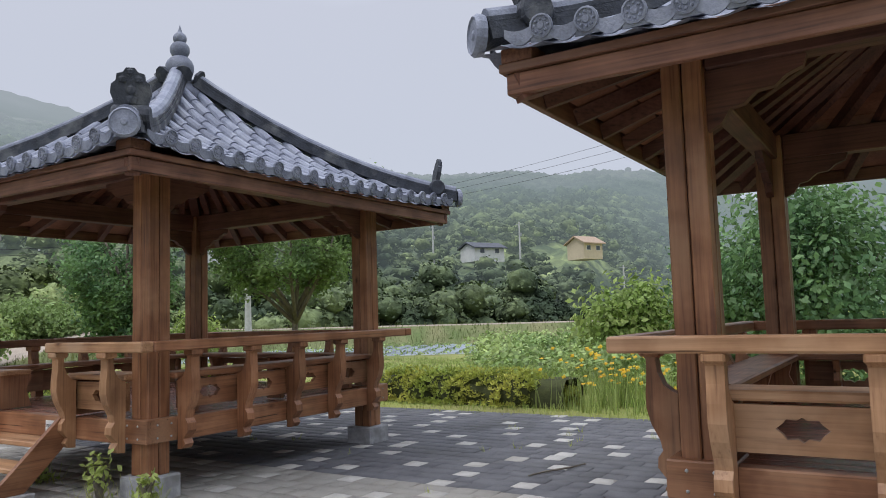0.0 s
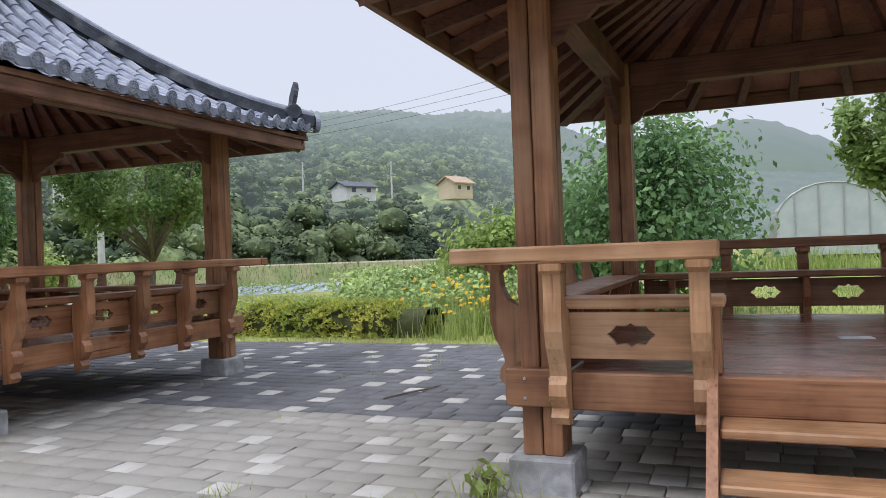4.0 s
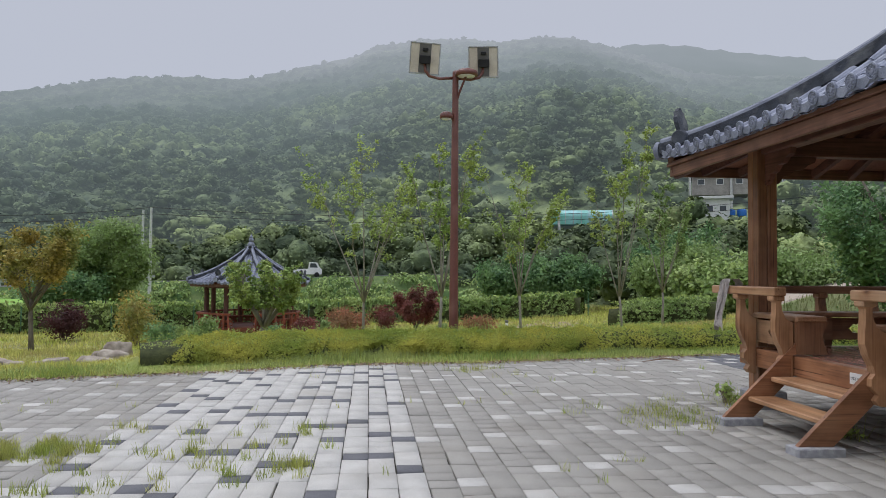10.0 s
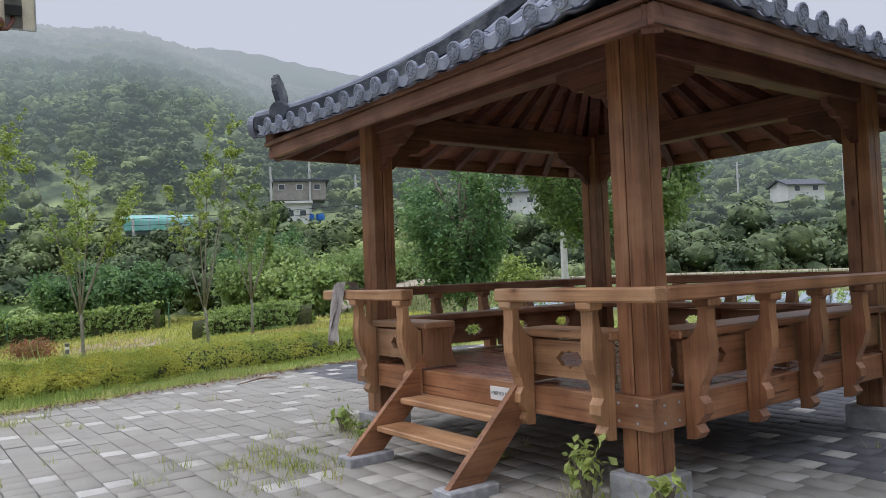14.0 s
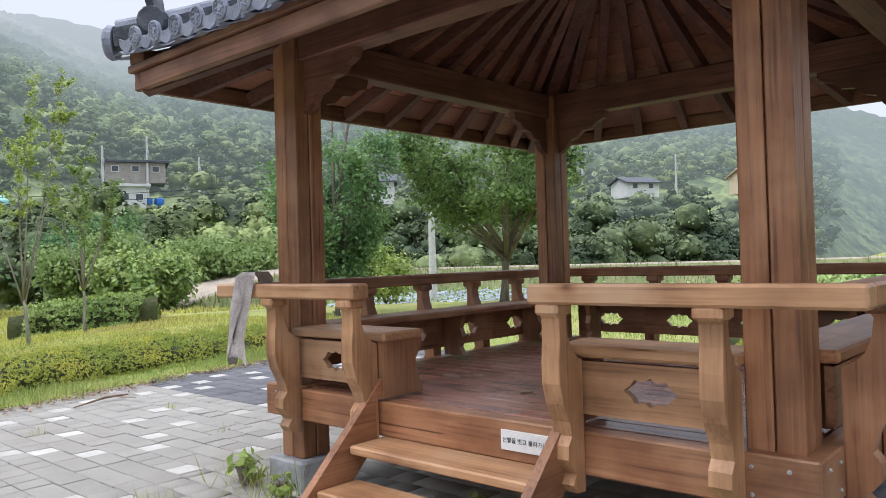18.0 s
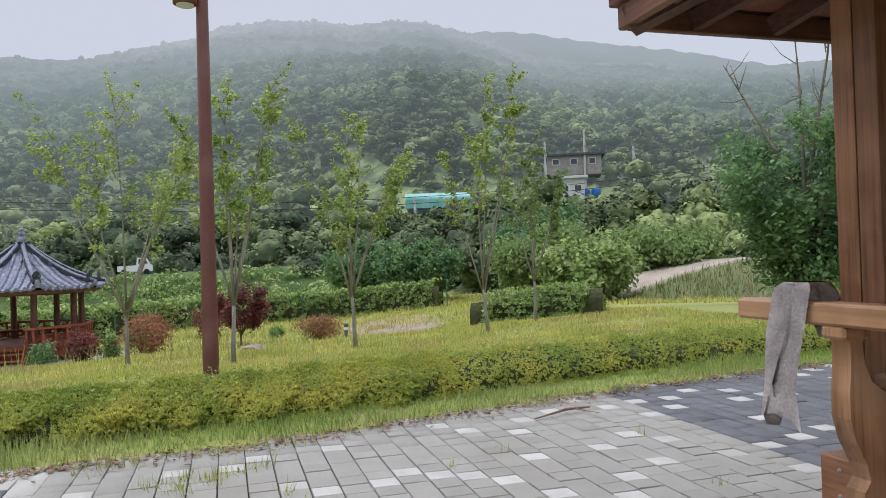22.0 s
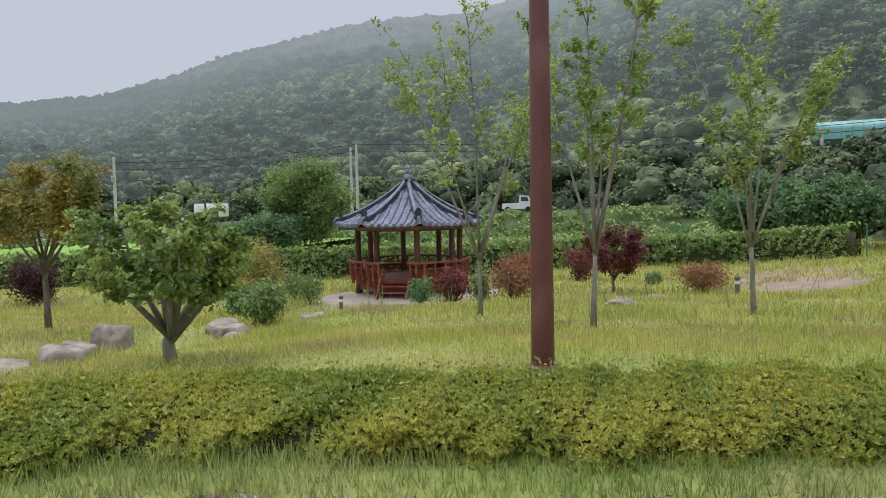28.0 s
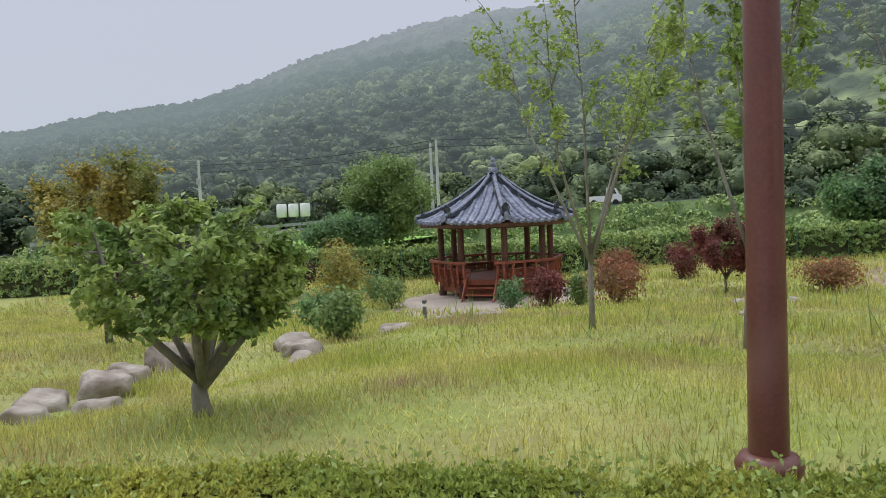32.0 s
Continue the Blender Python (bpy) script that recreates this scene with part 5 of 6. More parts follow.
def sward(name, n, x0, x1, y0, y1, height, width, mat, label, seed, keep, lean=0.9):
    rng = np.random.default_rng(seed)
    x, y = rng.uniform(x0, x1, n), rng.uniform(y0, y1, n)
    ok = keep(x, y, rng)
    x, y = x[ok], y[ok]
    patch = 0.75 + 0.5 * np.sin(x * 1.3 + 2 * np.sin(y * 0.7)) * np.cos(y * 1.1) + rng.uniform(0, 0.4, len(x))
    v, q = blades(np.stack([x, y, ground_z(x, y)], 1), height, width, rng, lean)
    v = v.reshape(-1, 4, 3)
    v[:, 2:, 2] = v[:, :2, 2] + (v[:, 2:, 2] - v[:, :2, 2]) * np.clip(patch, 0.35, 1.6)[:, None]
    return tagged(bulk(name, v.reshape(-1, 3), q, mat), label, "grass", kind="stuff")


def d_edge(x, y):
    return edge_x(np.clip(y, -9, 10.4)) - x


LAWN_BLADE = material("lawn_blades", (0.40, 0.445, 0.10), (0.60, 0.55, 0.18), 0.7, 0.6, bump=0, vary=0.35, island=True, thin=0.35, spec=0.08, dirt=((0.44, 0.33, 0.19), 0.7))
sward("verge_grass", 170000, -15.8, -9.5, -9, 13, 0.11, 0.011, GRASS, "rough grass verge between paving and hedge", 31, lambda x, y, r: (d_edge(x, y) > 0.0 + 0.1 * r.random(len(x))) & (d_edge(x, y) < 0.8))
sward("lawn_grass", 190000, -19.5, -10.5, -14, 11, 0.085, 0.010, LAWN_BLADE, "yellow-green lawn grass behind the hedge", 32, lambda x, y, r: ((d_edge(x, y) > 1.3) | ((y < -3.4) & (d_edge(x, y) > 0.05))) & ~((np.abs(x + 17.5) < 1.1) & (y < -4.5) & (y > -7.9) & (r.random(len(x)) < 0.85)))
sward("lawn_grass", 150000, -33, -18.5, -24, 14, 0.1, 0.022, LAWN_BLADE, "yellow-green lawn grass sloping to the garden", 33, lambda x, y, r: ~(((x + 33) ** 2 + (y + 6) ** 2) < 9))
sward("far_grass", 72000, -60, -30, -26, 22, 0.18, 0.05, LAWN_BLADE, "garden and meadow grass", 34, lambda x, y, r: (((x + 37) ** 2 + (y + 5.3) ** 2) > 12) & (((x + 36) ** 2 / 9 + (y - 8.6) ** 2 / 3) > 1) & ~((y > 12.5) & (np.abs(x + 34.5 + (y - 13.5) * 0.62) < 3.0)))
sward("lawn_grass", 60000, -16, 14, 10.5, 22, 0.09, 0.016, GRASS, "bright lawn beyond the paving", 35, lambda x, y, r: y > 10.45)
sward("tall_weeds", 30000, -13, -3, 12.5, 24, 0.42, 0.025, GRASS, "tall weeds and reeds along the field", 36, lambda x, y, r: (np.sin(x * 1.1) + np.cos(y * 0.9 + x * 0.3) + r.normal(0, 0.4, len(x)) > 0.2) & (x > -0.52 * y) & (x < -0.27 * y))
sward("tall_weeds", 16000, -3, 22, 33, 42, 0.9, 0.06, GRASS, "tall weeds before the greenhouses", 37, lambda x, y, r: r.random(len(x)) < 0.8)
sward("tall_weeds", 5000, -33, -20, -9, 8, 0.45, 0.025, GRASS, "upright weeds in the lawn", 38, lambda x, y, r: np.sin(x * 2.3 + 1.7 * y) * np.cos(1.9 * y - 0.6 * x) > 0.82)

# leafy weeds along the field
lw = np.random.default_rng(39)
lx, ly = lw.uniform(-13, -3, 420), lw.uniform(12.5, 24, 420)
lk = (lx > -0.55 * ly) & (lx < -0.24 * ly)
lx, ly = lx[lk], ly[lk]
lc = np.repeat(np.column_stack([lx, ly, ground_z(lx, ly)]), 90, 0)
lh = np.repeat(lw.uniform(0.3, 1.0, len(lx)), 90)
lc += np.column_stack([lw.normal(0, 0.22, len(lc)), lw.normal(0, 0.22, len(lc)), lh * lw.uniform(0.1, 1.0, len(lc))])
v, q = leaves(lc, 0.075, lw, out=np.tile([0, -0.4, 1.0], (len(lc), 1)), jitter=0.7)
tagged(bulk("leafy_weeds", v, q, LEAF_VINE), "leafy green weeds along the field", "weeds", kind="stuff")

# ==== octagonal garden pavilion ====
GP = (-39.0, -5.8)


def octagon_pavilion():
    root = thing("octagonal_pavilion", pose(GP[0], GP[1], gz(*GP) + 0.02, 0, 0, 90), "octagonal red-brown wooden pavilion with a grey tiled roof", "pavilion")
    t8 = math.tan(math.pi / 8)
    RED = material("red_stained_wood", (0.30, 0.085, 0.045), (0.2, 0.06, 0.033), 0.5, 3, (1, 1, 0.2), 0.2, 40, vary=0.15)
    ap, rail = 1.95, 2.35
    bm = bmesh.new()
    for z0, z1, r in ((0.55, 0.72, ap + 0.18), (0.2, 0.55, ap + 0.02)):
        lo = [bm.verts.new((r / math.cos(math.pi / 8) * math.cos(a), r / math.cos(math.pi / 8) * math.sin(a), z)) for z in (z0, z1) for a in [math.pi / 8 + i * math.pi / 4 for i in range(8)]]
        bm.faces.new(lo[:8][::-1])
        bm.faces.new(lo[8:])
        for i in range(8):
            j = (i + 1) % 8
            bm.faces.new((lo[i], lo[j], lo[8 + j], lo[8 + i]))
    part("deck", bm, RED, root, "reddish octagonal deck")
    for k in range(8):
        R = Matrix.Rotation(k * math.pi / 4, 4, "Z")
        c = R @ Vector((ap * t8, -ap, 0))
        bm = bmesh.new()
        lathe(bm, [(0.15, -0.3), (0.15, 0.2), (0.12, 0.2), (0.115, 2.75)], 10, Matrix.Translation(c))
        part("post", bm, DARK["z"], root)
        bm = bmesh.new()
        box(bm, -ap * t8, ap * t8, -ap - 0.07, -ap + 0.07, 2.55, 2.75, 0.01, R)
        part("top_beam", bm, DARK["x"], root)
        e = 2.66
        bm = bmesh.new()
        box(bm, -e * t8, e * t8, -e - 0.02, -e + 0.03, 2.62, 2.76, 0.006, R)
        part("fascia", bm, BROWN["x"], root)
        bm = bmesh.new()
        vs = [bm.verts.new(R @ Vector(p)) for p in ((-e * t8, -e, 2.7), (e * t8, -e, 2.7), (0.1 * t8, -0.1, 3.75), (-0.1 * t8, -0.1, 3.75))]
        bm.faces.new(vs)
        bmesh.ops.solidify(bm, geom=bm.faces[:], thickness=0.03)
        part("soffit", bm, SOFFIT, root)
        spans = [(-rail * t8, rail * t8)] if k else [(-rail * t8, -0.52), (0.52, rail * t8)]
        for a, b in spans:
            bm = bmesh.new()
            box(bm, a, b, -rail - 0.06, -rail + 0.06, 1.3, 1.39, 0.01, R)
            part("handrail", bm, RED, root)
            bm = bmesh.new()
            box(bm, a * 0.9 if abs(a) > 0.6 else a, b * 0.9 if abs(b) > 0.6 else b, -ap - 0.16, -ap + 0.14, 1.03, 1.08, 0.01, R)
            part("bench_seat", bm, RED, root)
            n = 4 if k else 2
            for i in range(n):
                u = a + (b - a) * (i + 0.5) / n
                bm = bmesh.new()
                m = R @ Matrix(((0, 1, 0, u), (-1, 0, 0, 0), (0, 0, 1, 0), (0, 0, 0, 1)))
                plate(bm, [(p + rail - 1.86, q) for p, q in BAL], 0.08, m)
                part("baluster", bm, RED, root)
                part("pierced_panel", pierced_transform(a + (b - a) * i / n, a + (b - a) * (i + 1) / n, R, ap + 0.14), RED, root)
    for i, (y0, z) in enumerate(((-2.62, 0.24), (-2.38, 0.47))):
        part("step", boxed(-0.55, 0.55, y0, y0 + 0.28, z - 0.05, z, 0.01), RED, root)
    for s in (-1, 1):
        bm = bmesh.new()
        plate(bm, [(3.1, -0.12), (2.8, -0.12), (2.15, 0.55), (2.15, 0.85), (2.25, 0.85)], 0.05, Matrix(((0, 1, 0, s * 0.57), (-1, 0, 0, 0), (0, 0, 1, 0), (0, 0, 0, 1))))
        part("stringer", bm, RED, root)
    tiled_roof(root, 8, 2.78, 2.80, 4.55, 0.08, 8, 0.92)
    return root


def pierced_transform(a, b, R, r):
    w = 0.92
    bm = pierced_panel(a * w, b * w, 0.78, 1.02, -r, 0)
    for v in bm.verts:
        v.co = R @ v.co
    return bm


octagon_pavilion()

# ==== lamp post ====
LX, LY, LZ = -14.57, 1.67, 0.22
lamp = thing("lamp_post", pose(LX, LY, LZ), "tall brown painted lamp post with two solar panels", "lamp post")
bm = bmesh.new()
lathe(bm, [(0.088, -0.2), (0.086, 0.1), (0.072, 2.5), (0.058, 4.95), (0.058, 5.0), (0.02, 5.02)], 20)
pole = part("pole", bm, RUST_PAINT, lamp, smooth=True)
bm = bmesh.new()
lathe(bm, [(0.15, -0.2), (0.155, 0.0), (0.15, 0.03), (0.125, 0.05), (0.125, 0.08), (0.14, 0.10), (0.145, 0.13), (0.12, 0.17), (0.09, 0.18)], 24)
part("base_collar", bm, RUST_PAINT, lamp, smooth=True)
part("footing", boxed(-0.28, 0.28, -0.28, 0.28, -0.45, -0.02, 0.02), CONCRETE, lamp)
PANEL = material("grey_panel_back", (0.62, 0.56, 0.45), (0.54, 0.48, 0.385), 0.5, 4, bump=0.03)
PANEL_STRIP = material("dark_panel_strip", (0.15, 0.145, 0.135), (0.115, 0.11, 0.10), 0.5, 4, bump=0.03)
for s, oy, oz in ((-1, -0.58, 0.0), (1, 0.52, -0.03)):
    bm = bmesh.new()
    tube(bm, [Vector((0, 0, 4.88)), Vector((0, oy * 0.55, 4.86)), Vector((0, oy * 0.85, 4.90)), Vector((0, oy * 0.98, 5.0)), Vector((0, oy, 5.15))], [0.03] * 5, 8)
    arm = part("arm", bm, RUST_PAINT, lamp, smooth=True)
    T = Matrix.Translation((0.03, oy, 5.22 + oz)) @ Matrix.Rotation(0.18, 4, "Y") @ Matrix.Rotation(0.05 * s, 4, "X")
    bm = bmesh.new()
    box(bm, -0.03, 0.0, -0.275, 0.275, -0.28, 0.28, 0.004, T)
    panel = part("solar_panel", bm, PANEL, lamp, "pale backed solar panel", smooth=False)
    bm = bmesh.new()
    for a in ((-0.285, -0.265, -0.285, 0.285), (0.265, 0.285, -0.285, 0.285)):
        box(bm, -0.035, 0.012, a[0], a[1], a[2], a[3], 0.003, T)
    box(bm, -0.035, 0.012, -0.265, 0.265, -0.287, -0.267, 0.003, T)
    box(bm, -0.035, 0.012, -0.285, 0.285, 0.268, 0.292, 0.003, T)
    part("panel_frame", bm, STEEL, panel)
    bm = bmesh.new()
    box(bm, 0.001, 0.006, -0.11, 0.11, -0.265, 0.265, 0, T)
    part("panel_strip", bm, PANEL_STRIP, panel)
    bm = bmesh.new()
    box(bm, 0.006, 0.07, -0.105, 0.105, -0.10, 0.05, 0.01, T)
    box(bm, 0.006, 0.05, -0.05, 0.05, 0.13, 0.19, 0.01, T)
    part("mount", bm, BLACK, panel, "dark mounting box")
for (x, y, z, r, sc) in ((0.12, 0.19, 4.92, 0.215, 1.0), (0.05, -0.17, 4.13, 0.125, 0.8)):
    bm = bmesh.new()
    lathe(bm, [(r * 0.9, -0.03), (r, -0.02), (r, 0.02), (r * 0.92, 0.06), (r * 0.6, 0.09), (r * 0.15, 0.1)], 20, Matrix.Translation((x, y, z)))
    head = part("lamp_head", bm, RUST_PAINT, lamp, "round brown lamp head", smooth=True)
    bm = bmesh.new()
    lathe(bm, [(r * 0.7, -0.045), (r * 0.75, -0.03), (r * 0.3, -0.029)], 16, Matrix.Translation((x, y, z)))
    part("lens", bm, WHITE, head)
    bm = bmesh.new()
    tube(bm, [Vector((0, 0, z - 0.55 if sc == 1.0 else z)), Vector((x * 0.5, y * 0.5, z - 0.25 if sc == 1.0 else z + 0.01)), Vector((x, y, z - 0.02))], [0.022, 0.022, 0.02], 6)
    part("bracket", bm, RUST_PAINT, head)

# ==== boulders ====
for i, (x, y, sx, sy, sz) in enumerate(((-18.65, -5.7, 0.4, 0.33, 0.36), (-17.75, -5.85, 0.4, 0.3, 0.26), (-17.55, -4.85, 0.3, 0.25, 0.2), (-17.15, -6.4, 0.36, 0.3, 0.24), (-17.05, -5.35, 0.26, 0.22, 0.2), (-16.7, -6.5, 0.22, 0.2, 0.18), (-16.9, -7.05, 0.25, 0.22, 0.18), (-17.3, -7.5, 0.34, 0.28, 0.26), (-16.6, -7.55, 0.3, 0.26, 0.2), (-21.5, -4.5, 0.4, 0.3, 0.28), (-22.0, -5.0, 0.35, 0.3, 0.3), (-20.9, -4.2, 0.3, 0.25, 0.18),
                                            (-24.0, -3.9, 0.5, 0.4, 0.14), (-24.1, 2.4, 0.4, 0.3, 0.14), (-29.6, 3.4, 0.5, 0.4, 0.2), (-30.4, 2.6, 0.4, 0.4, 0.18), (-25.2, -3.3, 0.4, 0.3, 0.12), (-26.5, -2.8, 0.45, 0.35, 0.1), (-19.5, -6.2, 0.35, 0.3, 0.25), (-20.4, -6.1, 0.42, 0.38, 0.42))):
    ob = rock("boulder", x, y, gz(x, y) + sz * 0.25, sx, sy, sz, i + 1, "weathered grey-brown garden boulder lying in the grass")
    tagged(ob, group="garden boulders")

# ==== garden path and bare soil ====
def ellipse(cx, cy, a, b):
    return lambda x, y: ((x - cx) / a) ** 2 + ((y - cy) / b) ** 2 + 0.15 * np.sin(3 * x) * np.cos(2.3 * y) < 1


PATH_SOIL = material("trodden_path", (0.42, 0.35, 0.28), (0.33, 0.28, 0.23), 0.95, 1.2, bump=0.4, fine=22)
grid_sheet("soil_patch", -46, -34, 6, 13, 60, 40, 0.03, SOIL, "bare reddish soil clearing in the garden", "ground", ellipse(-40, 9.2, 5, 2.2))
grid_sheet("garden_path", -42, -27, -11, 0, 70, 50, 0.03, PATH_SOIL, "trodden earth round the pavilion", "path", lambda x, y: (ellipse(-36.6, -5.3, 3.9, 3.6)(x, y)) | ((np.abs(y + 4.6 - 0.25 * (x + 33)) < 0.55 + 0.1 * np.sin(x * 3)) & (x > -35) & (x < -27.5)))
for i, (x, y) in enumerate(((-31.8, -6.2), (-28.8, 5.3))):
    t = thing("path_light", pose(x, y, gz(x, y)), "short dark bollard light beside the path", "garden light", "path lights")
    bm = bmesh.new()
    lathe(bm, [(0.06, 0), (0.06, 0.5), (0.075, 0.52), (0.075, 0.56), (0.05, 0.58)], 10)
    part("bollard", bm, PANEL_STRIP, t)
    bm = bmesh.new()
    lathe(bm, [(0.062, 0.38), (0.064, 0.39), (0.064, 0.46), (0.062, 0.47)], 10)
    part("lens", bm, WHITE, t)

# ==== fields, track, houses, poles ====
NET = material("silver_mulch_film", (0.31, 0.355, 0.4), (0.2, 0.235, 0.27), 0.5, 1.2, bump=0.3, fine=9, vary=0.15)
field = thing("crop_field", pose(-24, 34, gz(-24, 34), 0, 0, 25), "field of crop rows under silver mulch film", "field")
for i in range(22):
    bm = bmesh.new()
    x = -11 + i * 1.0
    sweep(bm, [Vector((x + 0.05 * math.sin(j * 1.3 + i), -17 + j * 2.2, 0.02)) for j in range(14)], [(-0.46, 0), (0.46, 0), (0.38, 0.2), (0, 0.26), (-0.38, 0.2)])
    part("bed", bm, NET, field)
fr = np.random.default_rng(8)
rows_xy = np.stack([-11 + fr.integers(0, 22, 3500) + fr.normal(0, 0.1, 3500), fr.uniform(-17, 11, 3500), 0.3 + fr.uniform(0, 0.18, 3500)], 1)
v, q = leaves(rows_xy, 0.09, fr)
tagged(bulk("crop_leaves", v, q, LEAF_VINE, field), kind="stuff")

TRACK = [(-34.0, 13.6, -0.75), (-36.5, 16.0, -0.6), (-38.5, 19.0, -0.25), (-39.2, 22.5, 0.5), (-39.5, 26.0, 1.1), (-40.0, 31.0, 1.2), (-38.0, 37.0, 0.9), (-33.0, 43.0, 0.85), (-26.0, 48.0, 0.8), (-16.0, 53.0, 0.8), (-4.0, 57.0, 0.8)]
BANK = material("dry_grass_bank", (0.16, 0.21, 0.08), (0.26, 0.26, 0.13), 0.95, 0.6, bump=0.6, fine=10)
bm = bmesh.new()
sweep(bm, [Vector(p) for p in TRACK], [(-4.2, -2.2), (4.2, -2.2), (2.0, -0.03), (-2.0, -0.03)])
tagged(part("embankment", bm, BANK), "grassy embankment carrying a dirt track", "embankment", kind="structure")
bm = bmesh.new()
sweep(bm, [Vector(p) for p in TRACK], [(-1.8, -0.1), (1.8, -0.1), (1.65, 0.03), (-1.65, 0.03)])
tagged(part("dirt_track", bm, PATH_SOIL), "pale dirt track climbing a bank", "road", kind="structure")
trk = np.array(TRACK)
br = np.random.default_rng(9)
tpos = br.uniform(0, len(trk) - 1.01, 14000)
i0 = tpos.astype(int)
base = trk[i0] + (trk[i0 + 1] - trk[i0]) * (tpos - i0)[:, None]
dirv = (trk[i0 + 1] - trk[i0])[:, :2]
dirv /= np.linalg.norm(dirv, axis=1)[:, None]
off = br.uniform(2.0, 3.9, 14000) * br.choice([-1, 1], 14000)
pts = base + np.column_stack([-dirv[:, 1] * off, dirv[:, 0] * off, -(np.abs(off) - 2.0).clip(0) * 0.95])
v, q = blades(pts, 0.28, 0.045, br)
tagged(bulk("bank_grass", v, q, material("dry_bank_grass", (0.15, 0.2, 0.06), (0.25, 0.24, 0.11), 0.8, 0.4, bump=0, vary=0.3, island=True)), "long dry grass on the bank", "grass", kind="stuff")

# rice field, road, rail and bales beyond the garden
RICE = material("rice_field_green", (0.22, 0.40, 0.07), (0.26, 0.44, 0.09), 0.9, 0.4, bump=0.5, fine=6)
grid_sheet("rice_field", -86, -64, -52, -24, 20, 20, 0.9, RICE, "bright green rice field", "field", lambda x, y: (x > -85) & (x < -65))
grid_sheet("vegetable_field", -80, -68, -6, 12, 20, 20, 0.2, material("crop_green", (0.10, 0.2, 0.05), (0.17, 0.27, 0.08), 0.9, 0.5, bump=0.6, fine=4), "green vegetable field below the wood", "field", lambda x, y: x > -80)
bm = bmesh.new()
ROAD = [(-70, -62, -1.2), (-80, -50, -0.8), (-88, -40, -0.3), (-92, -25, 0.3), (-91, -8, 0.9), (-87, 8, 1.4), (-80, 22, 1.9)]
sweep(bm, [Vector(p) for p in ROAD], [(-7.5, -3.5), (7.5, -3.5), (2.5, -0.06), (-2.5, -0.06)])
tagged(part("road_bank", bm, material("green_bank", (0.07, 0.13, 0.04), (0.14, 0.19, 0.07), 0.95, 0.6, bump=0.8, fine=4)), "grassy bank of a country road", "embankment", kind="structure")
bm = bmesh.new()
sweep(bm, [Vector(p) for p in ROAD], [(-2.4, -0.1), (2.4, -0.1), (2.4, 0), (-2.4, 0)])
tagged(part("road", bm, material("grey_road", (0.28, 0.28, 0.27), (0.2, 0.2, 0.2), 0.9, 1, bump=0.2), None), "narrow grey road along the wood", "road", kind="structure")
rail = thing("guardrail", pose(0, 0, 0), "galvanised guardrail beside the road", "guardrail")
rp = np.array(ROAD)
for a, b in zip(rp[:3], rp[1:4]):
    d = (b - a) / np.linalg.norm(b - a)
    n = np.array([-d[1], d[0], 0]) * -2.3
    if n[0] < 0:
        n = -n
    p0, p1 = a + n, b + n
    bm = bmesh.new()
    sweep(bm, [Vector(p0 + (0, 0, 0.6)), Vector(p1 + (0, 0, 0.6))], [(-0.03, -0.16), (0.03, -0.16), (0.03, 0.16), (-0.03, 0.16)])
    part("beam", bm, STEEL, rail)
    for t in np.arange(0, 1, 0.2):
        p = p0 + (p1 - p0) * t
        bm = bmesh.new()
        lathe(bm, [(0.06, -0.4), (0.06, 0.75)], 6, Matrix.Translation(p))
        part("post", bm, STEEL, rail)
for i in range(3):
    bm = bmesh.new()
    lathe(bm, [(0.46, -0.7), (0.53, -0.62), (0.55, 0.0), (0.53, 0.62), (0.46, 0.7)], 16)
    ob = part("silage_bale", bm, WHITE, smooth=True)
    ob.matrix_world = pose(-81.2 - 0.45 * i, -39.9 + 1.15 * i, 1.75, 0, 0, 20)
    tagged(ob, "round silage bale wrapped in white film", "bale", "white bales")


def utility_pole(x, y, h, z=None, label="grey concrete utility pole with wires", arm=True):
    t = thing("utility_pole", pose(x, y, z if z is not None else gz(x, y)), label, "utility pole", "utility poles")
    bm = bmesh.new()
    lathe(bm, [(0.2, -1.5), (0.19, 0), (0.13, h)], 10)
    part("shaft", bm, CONCRETE, t)
    if arm:
        bm = bmesh.new()
        box(bm, -0.7, 0.7, -0.04, 0.04, h - 0.5, h - 0.42, 0.005)
        part("crossarm", bm, STEEL, t)
        bm = bmesh.new()
        lathe(bm, [(0.13, h * 0.72), (0.15, h * 0.72 + 0.05), (0.15, h * 0.72 + 0.5), (0.1, h * 0.72 + 0.55)], 8, Matrix.Translation((0.25, 0, 0)))
        part("transformer", bm, STEEL, t)


def on_hill(x, y):
    r, yaw = math.hypot(x + 4, y - 2), math.degrees(math.atan2(-(x + 4), y - 2))
    return float(hill_z(np.array(r), np.array(yaw)))


utility_pole(-73.2, -44.1, 8.5, -1.5)
utility_pole(-85.9, -23.9, 9.0, -0.5, arm=False)
utility_pole(-89.5, -25.8, 9.0, -0.5, arm=False)
utility_pole(-27.9, 26.8, 5.2, arm=False)
for x, y, h in ((-66, 104, 9), (-56, 116, 9), (-100, 44, 8), (-104, 52, 9), (-99, 57, 7), (-86, 22, 7), (-96, 14, 7), (-100, 4, 7), (-80, 92, 8), (-42, 128, 9)):
    utility_pole(x, y, h, on_hill(x, y) - 0.5)
bm = bmesh.new()
for dz in (0.0, 0.9, 1.7):
    P0, P1 = Vector((-64, 96, 19 + dz)), Vector((18, 70, 22 + dz * 1.6))
    tube(bm, [P0.lerp(P1, t) + Vector((0, 0, -5 * t * (1 - t))) for t in [i / 12 for i in range(13)]], [0.02] * 13, 4)
